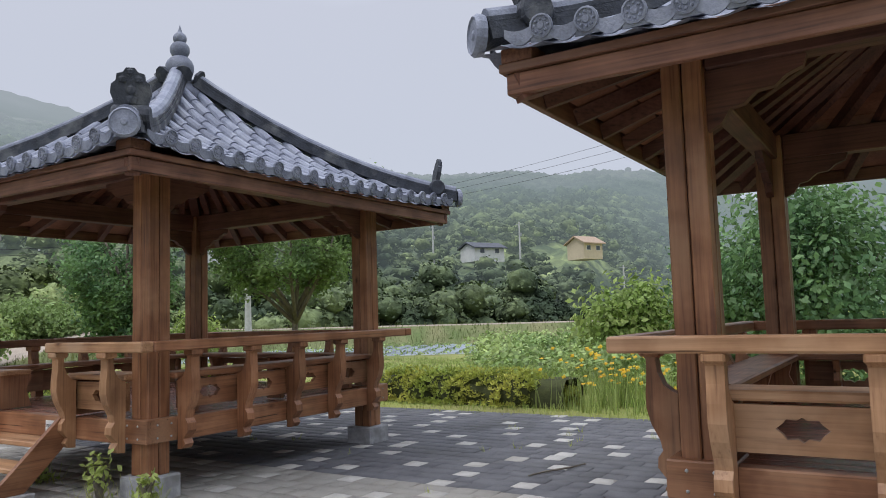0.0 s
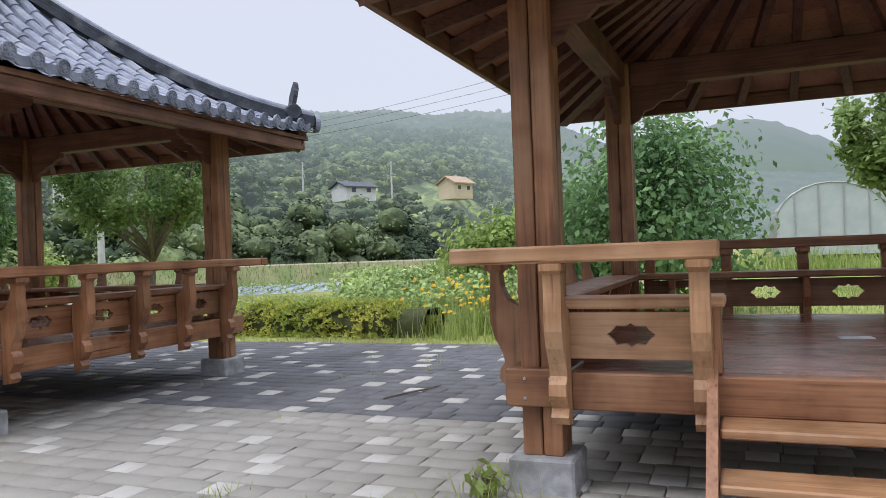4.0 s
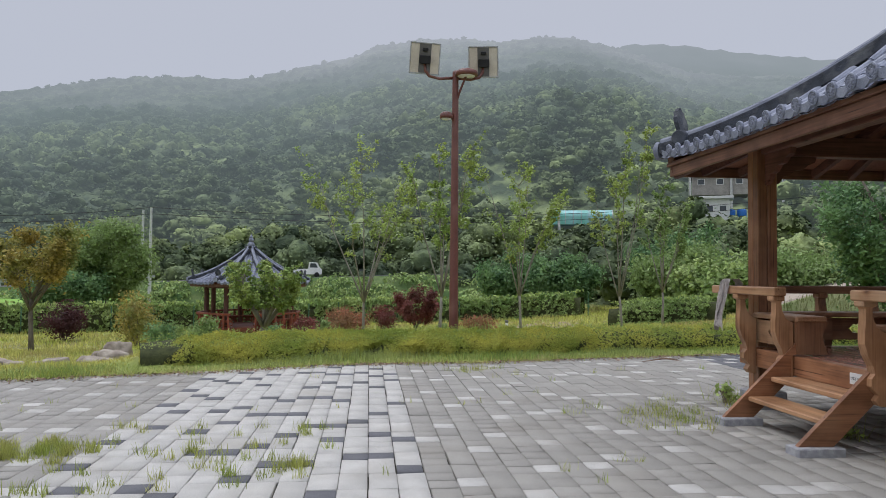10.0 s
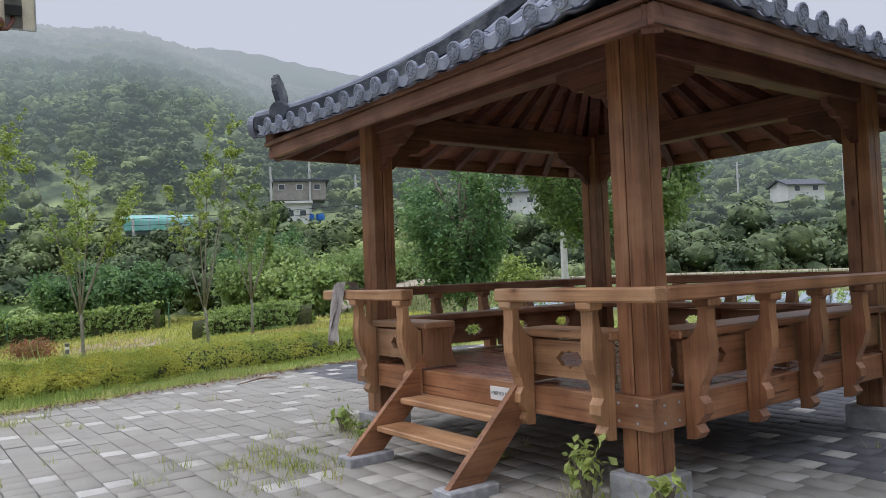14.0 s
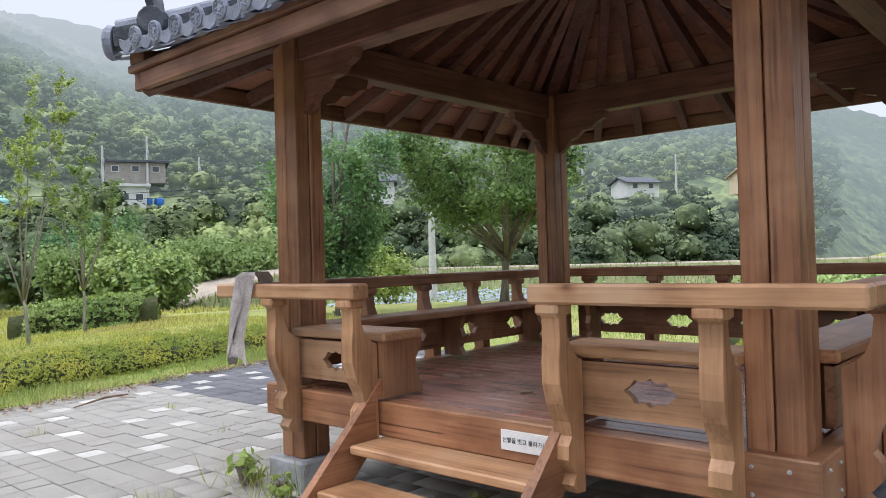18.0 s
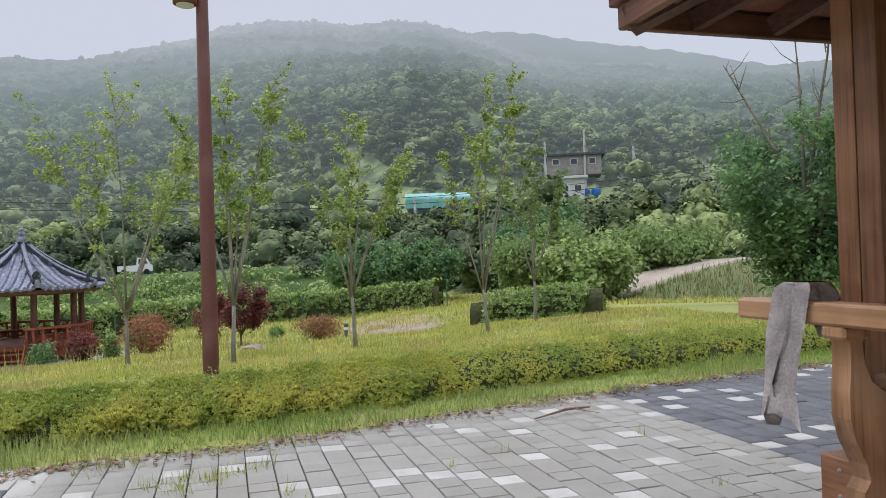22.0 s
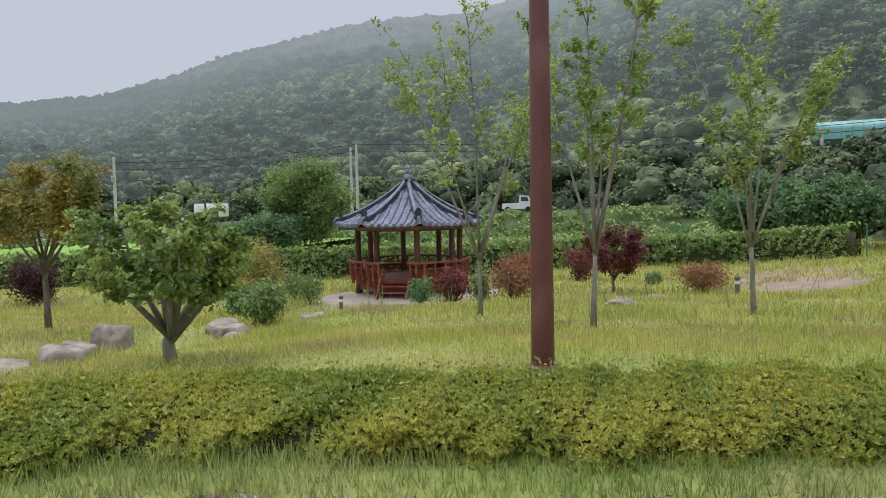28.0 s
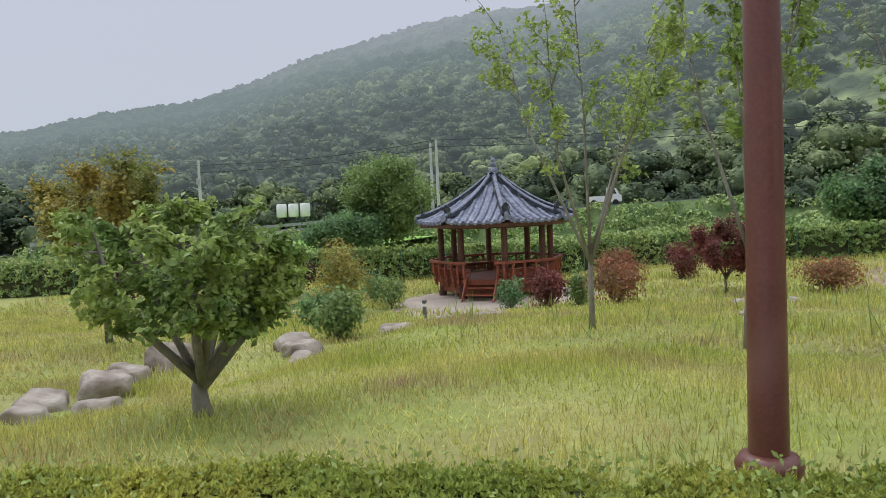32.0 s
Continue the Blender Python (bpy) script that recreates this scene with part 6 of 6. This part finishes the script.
tagged(part("power_lines", bm, BLACK), "thin black overhead power lines", "wires", kind="stuff")
bm = bmesh.new()
for dz in (0.0, -0.7):
    P0, P1 = Vector((-73.2, -44.1, 6.5 + dz)), Vector((-85.9, -23.9, 8.5 + dz))
    tube(bm, [P0.lerp(P1, t * 1.0) + Vector((0, 0, -2 * t * (1 - t))) for t in [i / 8 for i in range(9)]], [0.03] * 9, 4)
    P2 = Vector((-84, 60, 12 + dz))
    tube(bm, [P1.lerp(P2, t) + Vector((0, 0, -8 * t * (1 - t))) for t in [i / 12 for i in range(13)]], [0.03] * 13, 4)
tagged(part("power_lines", bm, BLACK), "thin black overhead wires along the wood", "wires", kind="stuff")

GLASS_DARK = material("dark_window_glass", (0.06, 0.07, 0.08), (0.04, 0.05, 0.06), 0.1, 2, bump=0, spec=0.6)


def house(x, y, turn, w, d, h, wall, roof, label, rise=1.2, flat=False, z=None, storeys=1):
    """A farmhouse: walls, gabled or flat roof with eaves, windows with frames and a door."""
    t = thing("house", pose(x, y, (on_hill(x, y) if z is None else z) + 1.4, 0, 0, turn), label, "house", "hillside houses")
    part("wall", boxed(-w / 2, w / 2, -d / 2, d / 2, -0.8, h, 0.02), wall, t)
    if flat:
        part("roof", boxed(-w / 2 - 0.5, w / 2 + 0.5, -d / 2 - 0.5, d / 2 + 0.5, h, h + 0.35, 0.03), roof, t)
    else:
        bm = bmesh.new()
        plate(bm, [(-d / 2 - 0.5, h - 0.2), (0, h + rise), (d / 2 + 0.5, h - 0.2), (d / 2 + 0.5, h), (0, h + rise + 0.25), (-d / 2 - 0.5, h)], w + 0.8, Matrix(((0, 1, 0, 0), (1, 0, 0, 0), (0, 0, 1, 0), (0, 0, 0, 1))))
        part("roof", bm, roof, t)
        bm = bmesh.new()
        plate(bm, [(-d / 2, h - 0.05), (d / 2, h - 0.05), (0, h + rise - 0.05)], w - 0.1, Matrix(((0, 1, 0, 0), (1, 0, 0, 0), (0, 0, 1, 0), (0, 0, 0, 1))))
        part("gable", bm, wall, t)
    for s in range(storeys):
        zz = h * (s + 0.38) / storeys if storeys > 1 else 0.35 * h
        n = max(2, int(w / 2.4))
        for i in range(n):
            u = -w / 2 + w * (i + 0.5) / n
            win = part("window", boxed(u - 0.5, u + 0.5, -d / 2 - 0.04, -d / 2 + 0.02, zz, zz + 0.9, 0.01), WHITE, t)
            part("pane", boxed(u - 0.42, u + 0.42, -d / 2 - 0.06, -d / 2 - 0.03, zz + 0.08, zz + 0.82, 0.005), GLASS_DARK, win)
        for u in (-d / 4, d / 4):
            win = part("window", boxed(w / 2 - 0.02, w / 2 + 0.04, u - 0.45, u + 0.45, zz, zz + 0.85, 0.01), WHITE, t)
            part("pane", boxed(w / 2 + 0.03, w / 2 + 0.06, u - 0.38, u + 0.38, zz + 0.08, zz + 0.77, 0.005), GLASS_DARK, win)
    return t


CREAM = material("cream_render", (0.62, 0.52, 0.38), (0.55, 0.46, 0.33), 0.8, 1, bump=0.1)
WHITEW = material("white_render", (0.70, 0.70, 0.68), (0.6, 0.6, 0.59), 0.8, 1, bump=0.1)
BRICKW = material("grey_brown_wall", (0.36, 0.335, 0.31), (0.27, 0.25, 0.235), 0.85, 2, bump=0.2, fine=12)
GREYROOF = material("dark_grey_roofing", (0.10, 0.11, 0.13), (0.07, 0.075, 0.09), 0.6, 2, bump=0.2, fine=10)
TANROOF = material("tan_roofing", (0.45, 0.33, 0.24), (0.38, 0.28, 0.2), 0.7, 2, bump=0.2, fine=10)
house(-61.7, 112.9, 62, 6.0, 4.6, 1.6, WHITEW, GREYROOF, "white farmhouse with a dark grey gabled roof", 0.8, z=9.8)
house(-47.6, 124.5, 65, 4.4, 4.2, 2.0, CREAM, TANROOF, "cream house with a tan gabled roof", 1.1, z=9.9)
house(-107.6, 52.0, 65, 7.8, 6, 2.0, BRICKW, GREYROOF, "grey-brown house with a flat roof", flat=True, z=12.7)
house(-98.8, 47.2, 65, 3.4, 3.2, 2.7, WHITEW, WHITEW, "small white hut on the slope", flat=True, z=7.8)
house(-86, 78, 45, 6, 5, 2.6, WHITEW, GREYROOF, "low farmhouse among the trees", 1.0)
BLUE = material("blue_plastic", (0.03, 0.16, 0.5), (0.025, 0.13, 0.42), 0.4, 3, bump=0.05)
for i in range(2):
    bm = bmesh.new()
    lathe(bm, [(0.55, 0), (0.62, 0.1), (0.62, 1.3), (0.5, 1.45), (0.2, 1.5)], 12)
    x, y = -97.9 + i * 0.6, 48.8 + i * 1.3
    ob = part("water_tank", bm, BLUE, smooth=True)
    ob.matrix_world = pose(x, y, 9.1)
    tagged(ob, "blue plastic water tank beside a hut", "water tank")


def greenhouse(x, y, turn, length, w, h, film, label, z, bars=9):
    t = thing("greenhouse", pose(x, y, z, 0, 0, turn), label, "greenhouse", "greenhouses")
    arc = [(w / 2 * math.cos(a), h * 0.4 + h * 0.6 * math.sin(a)) for a in [math.pi * i / 12 for i in range(13)]]
    pts = [(w / 2, -0.5)] + arc + [(-w / 2, -0.5)]
    bm = bmesh.new()
    plate(bm, pts, length, Matrix())
    part("film", bm, film, t)
    for i in range(bars):
        bm = bmesh.new()
        yy = -length / 2 - 0.02 + (length + 0.04) * i / (bars - 1)
        tube(bm, [Vector((a * 1.01, yy, b * 1.01)) for a, b in pts], [0.05] * len(pts), 5)
        part("hoop", bm, STEEL, t)
    for u in (-0.33, -0.11, 0.11, 0.33):
        bm = bmesh.new()
        hh = h * 0.4 + h * 0.6 * math.sqrt(1 - (2 * u) ** 2)
        box(bm, u * w - 0.04, u * w + 0.04, -length / 2 - 0.08, -length / 2 - 0.02, 0, hh, 0)
        part("end_bar", bm, STEEL, t)


FILM = material("milky_greenhouse_film", (0.46, 0.5, 0.52), (0.38, 0.43, 0.45), 0.3, 1, bump=0.05)
FILM_G = material("green_shade_film", (0.16, 0.46, 0.38), (0.36, 0.56, 0.62), 0.35, 0.35, bump=0.05)
greenhouse(5.2, 62.0, 0, 14, 6.6, 4.2, FILM, "arched greenhouse with milky plastic film", 0.7)
greenhouse(13.0, 63.0, 0, 14, 6.6, 4.2, FILM, "arched greenhouse with milky plastic film", 0.7)
greenhouse(-98.4, 28.2, -16, 8, 4.4, 1.5, FILM_G, "long greenhouse under blue-green shade film", 8.6)
greenbank = raw("far_meadow", [(-20, 44, -0.6), (40, 44, -0.6), (40, 80, 0.9), (-20, 80, 0.9)], [(0, 1, 2, 3)], LAWN)
tagged(greenbank, "green meadow before the greenhouses", "ground", kind="structure")

# small white truck on the road
car = thing("parked_truck", pose(-90.5, -7.2, 0.92, 0, 0, 95), "small white truck parked on the road", "truck")
bm = bmesh.new()
plate(bm, [(-1.7, 0.35), (1.7, 0.35), (1.7, 0.95), (1.45, 1.15), (1.15, 1.75), (0.2, 1.8), (0.1, 1.0), (-1.7, 0.95)], 1.5, Matrix())
part("body", bm, WHITE, car)
for s in (-1, 1):
    bm = bmesh.new()
    plate(bm, [(0.3, 1.15), (1.2, 1.15), (1.0, 1.62), (0.35, 1.66)], 0.03, Matrix.Translation((0, s * 0.755, 0)))
    part("window", bm, GLASS_DARK, car)
    for u in (-1.1, 1.1):
        bm = bmesh.new()
        lathe(bm, [(0.2, -0.1), (0.3, -0.09), (0.3, 0.09), (0.2, 0.1)], 14, Matrix.Translation((u, s * 0.7, 0.3)) @ Matrix.Rotation(math.pi / 2, 4, "X"))
        part("wheel", bm, BLACK, car)

# scrub on the road bank and in the vegetable plots
sr = np.random.default_rng(61)
rd = np.array(ROAD)
sp = sr.uniform(0, len(rd) - 1.01, 340)
si = sp.astype(int)
sc = rd[si] + (rd[si + 1] - rd[si]) * (sp - si)[:, None]
sc[:, 0] += sr.uniform(3.0, 8.0, 340)
sc[:, 2] -= (sc[:, 0] - (rd[si] + (rd[si + 1] - rd[si]) * (sp - si)[:, None])[:, 0] - 2.5) * 0.55
vx, vy = sr.uniform(-80, -64, 320), sr.uniform(-13, 12, 320)
sc = np.concatenate([sc, np.column_stack([vx, vy, ground_z(vx, vy) + 0.2])])
rad = np.repeat(sr.uniform(0.4, 1.15, len(sc)), 70)[:, None]
d = sr.normal(size=(len(rad), 3))
d /= np.linalg.norm(d, axis=1)[:, None]
d[:, 2] = np.abs(d[:, 2])
v, q = leaves(np.repeat(sc, 70, 0) + d * rad * np.array([1.3, 1.3, 0.9]), 0.2, sr, out=d, jitter=0.6)
tagged(bulk("bank_scrub", v, q, LEAF_VINE), "low leafy scrub and vegetables below the road", "scrub", kind="stuff")

# ==== small things ====
# yellow flowers beyond the paving
FLOWER = material("yellow_petals", (0.75, 0.42, 0.02), (0.7, 0.5, 0.03), 0.5, 5, bump=0, thin=0.3)
for i, (x, y, n) in enumerate(((-4.0, 11.2, 34), (-3.6, 11.4, 26), (-4.5, 10.8, 8), (-3.2, 10.9, 16))):
    rng = np.random.default_rng(200 + i)
    t = thing("flower_clump", pose(x, y, 0), "clump of yellow daisies on thin green stems", "flowers", "yellow flowers")
    rx = rng.normal(0, 0.28, (n, 2))
    hts = rng.uniform(0.35, 0.95, n)
    v, q = blades(np.column_stack([np.repeat(rx, 5, 0) + rng.normal(0, 0.05, (5 * n, 2)), np.zeros(5 * n)]), 0.55, 0.02, rng)
    tagged(bulk("leaves", v, q, GRASS, t), kind="stuff")
    bm = bmesh.new()
    for (a, b), h in zip(rx, hts):
        c = Vector((a, b, h))
        tilt = Matrix.Translation(c) @ Matrix.Rotation(rng.uniform(0.2, 1.0), 4, "X") @ Matrix.Rotation(rng.uniform(0, 6.28), 4, "Z")
        mid = bm.verts.new(tilt @ Vector((0, 0, 0.012)))
        ring = [bm.verts.new(tilt @ Vector((math.cos(k * 0.785) * (0.042 if k % 2 else 0.025), math.sin(k * 0.785) * (0.042 if k % 2 else 0.025), 0))) for k in range(8)]
        for k in range(8):
            bm.faces.new((mid, ring[k], ring[(k + 1) % 8]))
    tagged(part("blossoms", bm, FLOWER, t, "yellow blossoms"), kind="stuff")

# weeds in the joints
WEED = material("joint_weeds", (0.26, 0.33, 0.06), (0.44, 0.44, 0.13), 0.6, 2, bump=0, vary=0.35, island=True, thin=0.3)


def weeds(name, spots, h, label, seed, width=0.006):
    rng = np.random.default_rng(seed)
    P = []
    for x, y, rad, n in spots:
        P.append(np.column_stack([x + rng.normal(0, rad, n), y + rng.normal(0, rad, n), np.zeros(n)]))
    v, q = blades(np.concatenate(P), h, width, rng, 0.9)
    tagged(bulk(name, v, q, WEED), label, "weeds", kind="stuff")


wr = np.random.default_rng(77)
weeds("joint_weeds", [(-6.9 + wr.normal(0, 0.3), -2.75 + wr.normal(0, 0.4), 0.035, 70) for _ in range(46)] + [(-6.38, -0.43, 0.05, 120), (-6.42, -0.36, 0.04, 60)] + [(wr.uniform(-8, -5.8), wr.uniform(-2.2, -0.2), 0.035, 26) for _ in range(46)], 0.085, "grass tufts growing in the paving joints", 201)
weeds("joint_weeds", [(-8.2 + wr.normal(0, 0.45), 3.2 + wr.normal(0, 0.35), 0.06, 26) for _ in range(26)] + [(-11.9 + wr.normal(0, 0.25), 1.7 + wr.normal(0, 0.25), 0.05, 18) for _ in range(14)] + [(-12.6, 0.9, 0.15, 60)], 0.09, "grass tufts growing in the paving joints", 202)
weeds("joint_weeds", [(-2.0 + wr.normal(0, 0.3), 3.6 + wr.normal(0, 0.2), 0.05, 20) for _ in range(10)] + [(wr.uniform(-12.8, -2), wr.uniform(-4, 9.5), 0.03, 8) for _ in range(90)], 0.07, "sparse grass in the paving joints", 203)
weeds("edge_weeds", [(float(edge_x(y)) + wr.uniform(-0.1, 0.25), y, 0.08, 26) for y in np.linspace(-8, 10, 90)] + [(x, 10.35, 0.1, 40) for x in np.linspace(-13, 5, 60)], 0.12, "ragged grass creeping over the paving edge", 204)
for i, (x, y, h, r, n) in enumerate(((-5.85, 4.12, 0.42, 0.15, 90), (-5.3, 4.16, 0.3, 0.12, 70), (-1.25, 4.12, 0.2, 0.12, 50), (1.9, 4.15, 0.28, 0.16, 80), (-8.95, 4.15, 0.2, 0.14, 60), (-8.5, 4.1, 0.16, 0.1, 40), (-7.1, 4.35, 0.24, 0.14, 60), (0.4, 4.35, 0.2, 0.1, 40))):
    shrub("weed_clump", x, y, "leafy weed growing at a footing stone", "weed", h, r, n, 0.045, LEAF_LIGHT, 210 + i, "footing weeds", z=0.0)
    weeds("footing_grass", [(x, y, 0.1, 50)], 0.2, "long grass growing round a footing stone", 230 + i)
# dry litter along the verge
LITTER = material("dry_litter", (0.28, 0.19, 0.12), (0.18, 0.11, 0.08), 0.9, 6, bump=0.1, vary=0.3, island=True)
lr = np.random.default_rng(90)
yy = lr.uniform(-6, 9.5, 3000)
v, q = leaves(np.column_stack([edge_x(yy) + lr.normal(0.08, 0.13, 3000), yy, np.full(3000, 0.012)]), 0.03, lr, out=np.tile([0, 0, 1.0], (3000, 1)), jitter=0.2)
tagged(bulk("leaf_litter", v, q, LITTER), "dry brown litter along the paving edge", "litter", kind="stuff")
bm = bmesh.new()
tube(bm, [Vector((-13.0, 5.3, 0.03)), Vector((-12.9, 5.0, 0.05)), Vector((-12.75, 4.6, 0.02))], [0.009, 0.014, 0.006], 6)
tube(bm, [Vector((-12.95, 5.1, 0.04)), Vector((-12.7, 5.25, 0.03))], [0.008, 0.003], 5)
tagged(part("fallen_branch", bm, LITTER), "dead reddish branch lying at the verge", "branch")
bm = bmesh.new()
tube(bm, [Vector((-2.75, 7.15, 0.012)), Vector((-2.8, 6.9, 0.02)), Vector((-2.95, 6.65, 0.014)), Vector((-3.02, 6.45, 0.012))], [0.008, 0.01, 0.01, 0.006], 5)
tagged(part("fallen_twig", bm, BARK), "thin bare twig on the paving", "branch")
# cloth over the handrail
CLOTH = material("faded_grey_cloth", (0.62, 0.57, 0.54), (0.46, 0.41, 0.39), 0.95, 12, bump=0.5, fine=70)
bm = bmesh.new()
prof = [(-2.02, 0.86), (-2.0, 1.0), (-1.955, 1.2), (-1.935, 1.38), (-1.90, 1.405), (-1.80, 1.405), (-1.775, 1.36), (-1.77, 1.2)]
grid = []
for j in range(9):
    u = -1.66 + 0.17 * j / 8
    grid.append([bm.verts.new((PA[0] + u + 0.02 * math.sin(i * 2.1 + j) + (0.0 if i > 3 else (0.02 * (3 - i) * math.sin(j * 0.9))), PA[1] + a - 0.014 * math.sin(j * 1.7 + i) * (i not in (4, 5)), b + (0.03 * math.sin(j * 1.3) if i in (0, 7) else 0.002))) for i, (a, b) in enumerate(prof)])
for j in range(8):
    for i in range(len(prof) - 1):
        bm.faces.new((grid[j][i], grid[j + 1][i], grid[j + 1][i + 1], grid[j][i + 1]))
bmesh.ops.solidify(bm, geom=bm.faces[:], thickness=0.006)
tagged(part("hanging_cloth", bm, CLOTH, smooth=True), "faded ragged cloth draped over a handrail", "cloth")
# papers and leaves left on the decks
bm = bmesh.new()
box(bm, -0.09, 0.09, -0.05, 0.05, 0, 0.004, 0)
ob = part("paper_slip", bm, WHITE)
ob.matrix_world = pose(PB[0] + 0.12, PB[1] - 0.6, DECK_Z + 0.001, 0, 0, 8)
tagged(ob, "white paper slip on the deck", "paper")
for i, (x, y, sx) in enumerate(((-0.55, -1.15, 0.14), (-0.42, -1.05, 0.1), (0.15, -1.35, 0.12))):
    bm = bmesh.new()
    plate(bm, [(-0.5 * sx, 0), (0.1 * sx, 0.25 * sx), (0.6 * sx, 0.1 * sx), (0.3 * sx, -0.25 * sx), (-0.2 * sx, -0.2 * sx)], 0.012, pose(0, 0, 0, 90, 0, 0))
    ob = part("dry_leaf", bm, LITTER)
    ob.matrix_world = pose(PA[0] + x, PA[1] + y, DECK_Z + 0.008, 2, 3, i * 50)
    tagged(ob, "dry brown leaf curled on the deck", "leaf")
# timber grating at the paving
t = thing("timber_grating", pose(-5.35, -3.2, 0, 0, 0, 28), "weathered timber boards laid flush on the paving", "grating")
for i in range(7):
    part("slat", boxed(-0.9, 0.9, -0.5 + i * 0.145, -0.37 + i * 0.145, 0.002, 0.05, 0.006), material("grey_timber", (0.2, 0.19, 0.18), (0.13, 0.125, 0.12), 0.9, 3, (0.1, 1, 1), 0.4, 30, vary=0.15) if i == 0 else bpy.data.materials["grey_timber"], t)

# ==== paving, piece by piece ====
BAND, ROW_W, DARK_FROM = (-2.13, 0.5), 0.2045, 5.83
pv_rng = np.random.default_rng(5)
tagged(raw("paving_bed", [(5.5, -9, -0.03), (5.5, 10.4, -0.03)] + [(x - 0.03, y, -0.03) for y, x in EDGE[::-1]], [tuple(range(2 + len(EDGE)))], JOINT), "dark sand bed under the pavers", "pavement", kind="structure")
pavement = thing("pavement", pose(0, 0, 0), "grey and pale concrete pavers with weedy joints", "pavement", kind="structure")
rows_of = {"g": [], "d": [], "w": [], "k": []}
# a pale paver about every 1.95 m of each course; the start of each course beside the band
STARTS = [-5.52, -6.1, -5.22, -5.65, -6.44, -5.53, -6.25, -5.05, -6.01, -5.11, -6.72, -5.72, -5.75, -5.6, -5.3, -5.04, -4.85, -5.75, -4.5, -4.8, -4.25, -5.3, -4.4, -3.7, -5.5, -4.55]
first = math.floor((-8.93 - 0.525) / ROW_W)
for c in range(first, math.ceil((10.4 - 0.525) / ROW_W)):
    y = 0.525 + ROW_W * c
    if y + ROW_W > 10.45:
        break
    inband = BAND[0] < y + 0.1 < BAND[1]
    x, count = 5.4 - 0.2 * (c % 2), 0
    pale = (STARTS[c] if 0 <= c < len(STARTS) else -5.5 + 0.93 * (c % 2) + pv_rng.uniform(-0.35, 0.35)) + 0.1
    pale += 1.95 * math.ceil((5.2 - pale) / 1.95)
    while x > edge_x(y + 0.1) - 0.05:
        if inband:
            length, kind = (0.4 if pv_rng.random() < 0.72 else 0.2), "w"
            if count >= 2 and pv_rng.random() < 0.36:
                length, kind, count = 0.2, "k", -1
            count += 1
        else:
            length, kind = (0.4 if pv_rng.random() < 0.42 else 0.2), ("d" if y > DARK_FROM else "g")
            if x - 0.12 <= pale:
                length, kind = 0.2, "w"
                pale -= 1.95 + pv_rng.uniform(-0.12, 0.12)
            elif x - length < pale:
                length = max(0.1, x - pale)
        rows_of[kind].append((x - length, x, y, y + ROW_W))
        x -= length


def paver_block(items):
    a = np.array(items)
    n, e = len(a), 0.003
    g0, g1, g2, g3 = (pv_rng.gamma(2.0, 0.0013, n) + 0.0008 for _ in range(4))
    z = pv_rng.normal(0, 0.0016, n)
    x0, x1, y0, y1 = a[:, 0] + g0, a[:, 1] - g1, a[:, 2] + g2, a[:, 3] - g3
    tilt = pv_rng.normal(0, 0.0012, (n, 2))

    def ring(i, zz):
        return [np.stack([u, v, zz + s * tilt[:, 0] + t * tilt[:, 1]], 1) for u, v, s, t in ((x0 + i, y0 + i, -1, -1), (x1 - i, y0 + i, 1, -1), (x1 - i, y1 - i, 1, 1), (x0 + i, y1 - i, -1, 1))]

    v = np.stack(ring(0, z - 0.03) + ring(0, z - 0.005) + ring(e, z), 1)
    q = [(8, 9, 10, 11)] + [(j + o, (j + 1) % 4 + o, (j + 1) % 4 + o + 4, j + o + 4) for o in (0, 4) for j in range(4)]
    return v, np.array(q)


def near(i):
    return -12.6 < i[0] < -9.6 and 1.0 < i[2] < 5.6


for kind, mat, piece, label in (("g", PAVER_J, PAVER, "grey pavers"), ("d", PAVER_D, None, "dark grey pavers"), ("w", PAVER_W, PAVER_W1, "pale grey pavers"), ("k", PAVER_D, None, "charcoal pavers in the pale band")):
    singles = [i for i in rows_of[kind] if piece and near(i)][:240]
    rest = [i for i in rows_of[kind] if i not in set(singles)]
    v, q = paver_block(rest)
    ob = bulk("pavers", v.reshape(-1, 3), (q[None] + 12 * np.arange(len(v))[:, None, None]).reshape(-1, 4), mat, pavement, label)
    tagged(ob, kind="stuff")
    if singles:
        shared = {}
        for i in singles:
            long = round(i[1] - i[0], 2)
            if long not in shared:
                v, q = paver_block([(-long / 2, long / 2, -0.1, 0.1)])
                me = bpy.data.meshes.new("paver")
                me.from_pydata([tuple(p) for p in v.reshape(-1, 3)], [], [tuple(int(s) for s in f) for f in q])
                shared[long] = me
            ob = linked("paver", shared[long], piece, pavement)
            ob.location = ((i[0] + i[1]) / 2, i[2] + 0.1, pv_rng.normal(0, 0.0016))
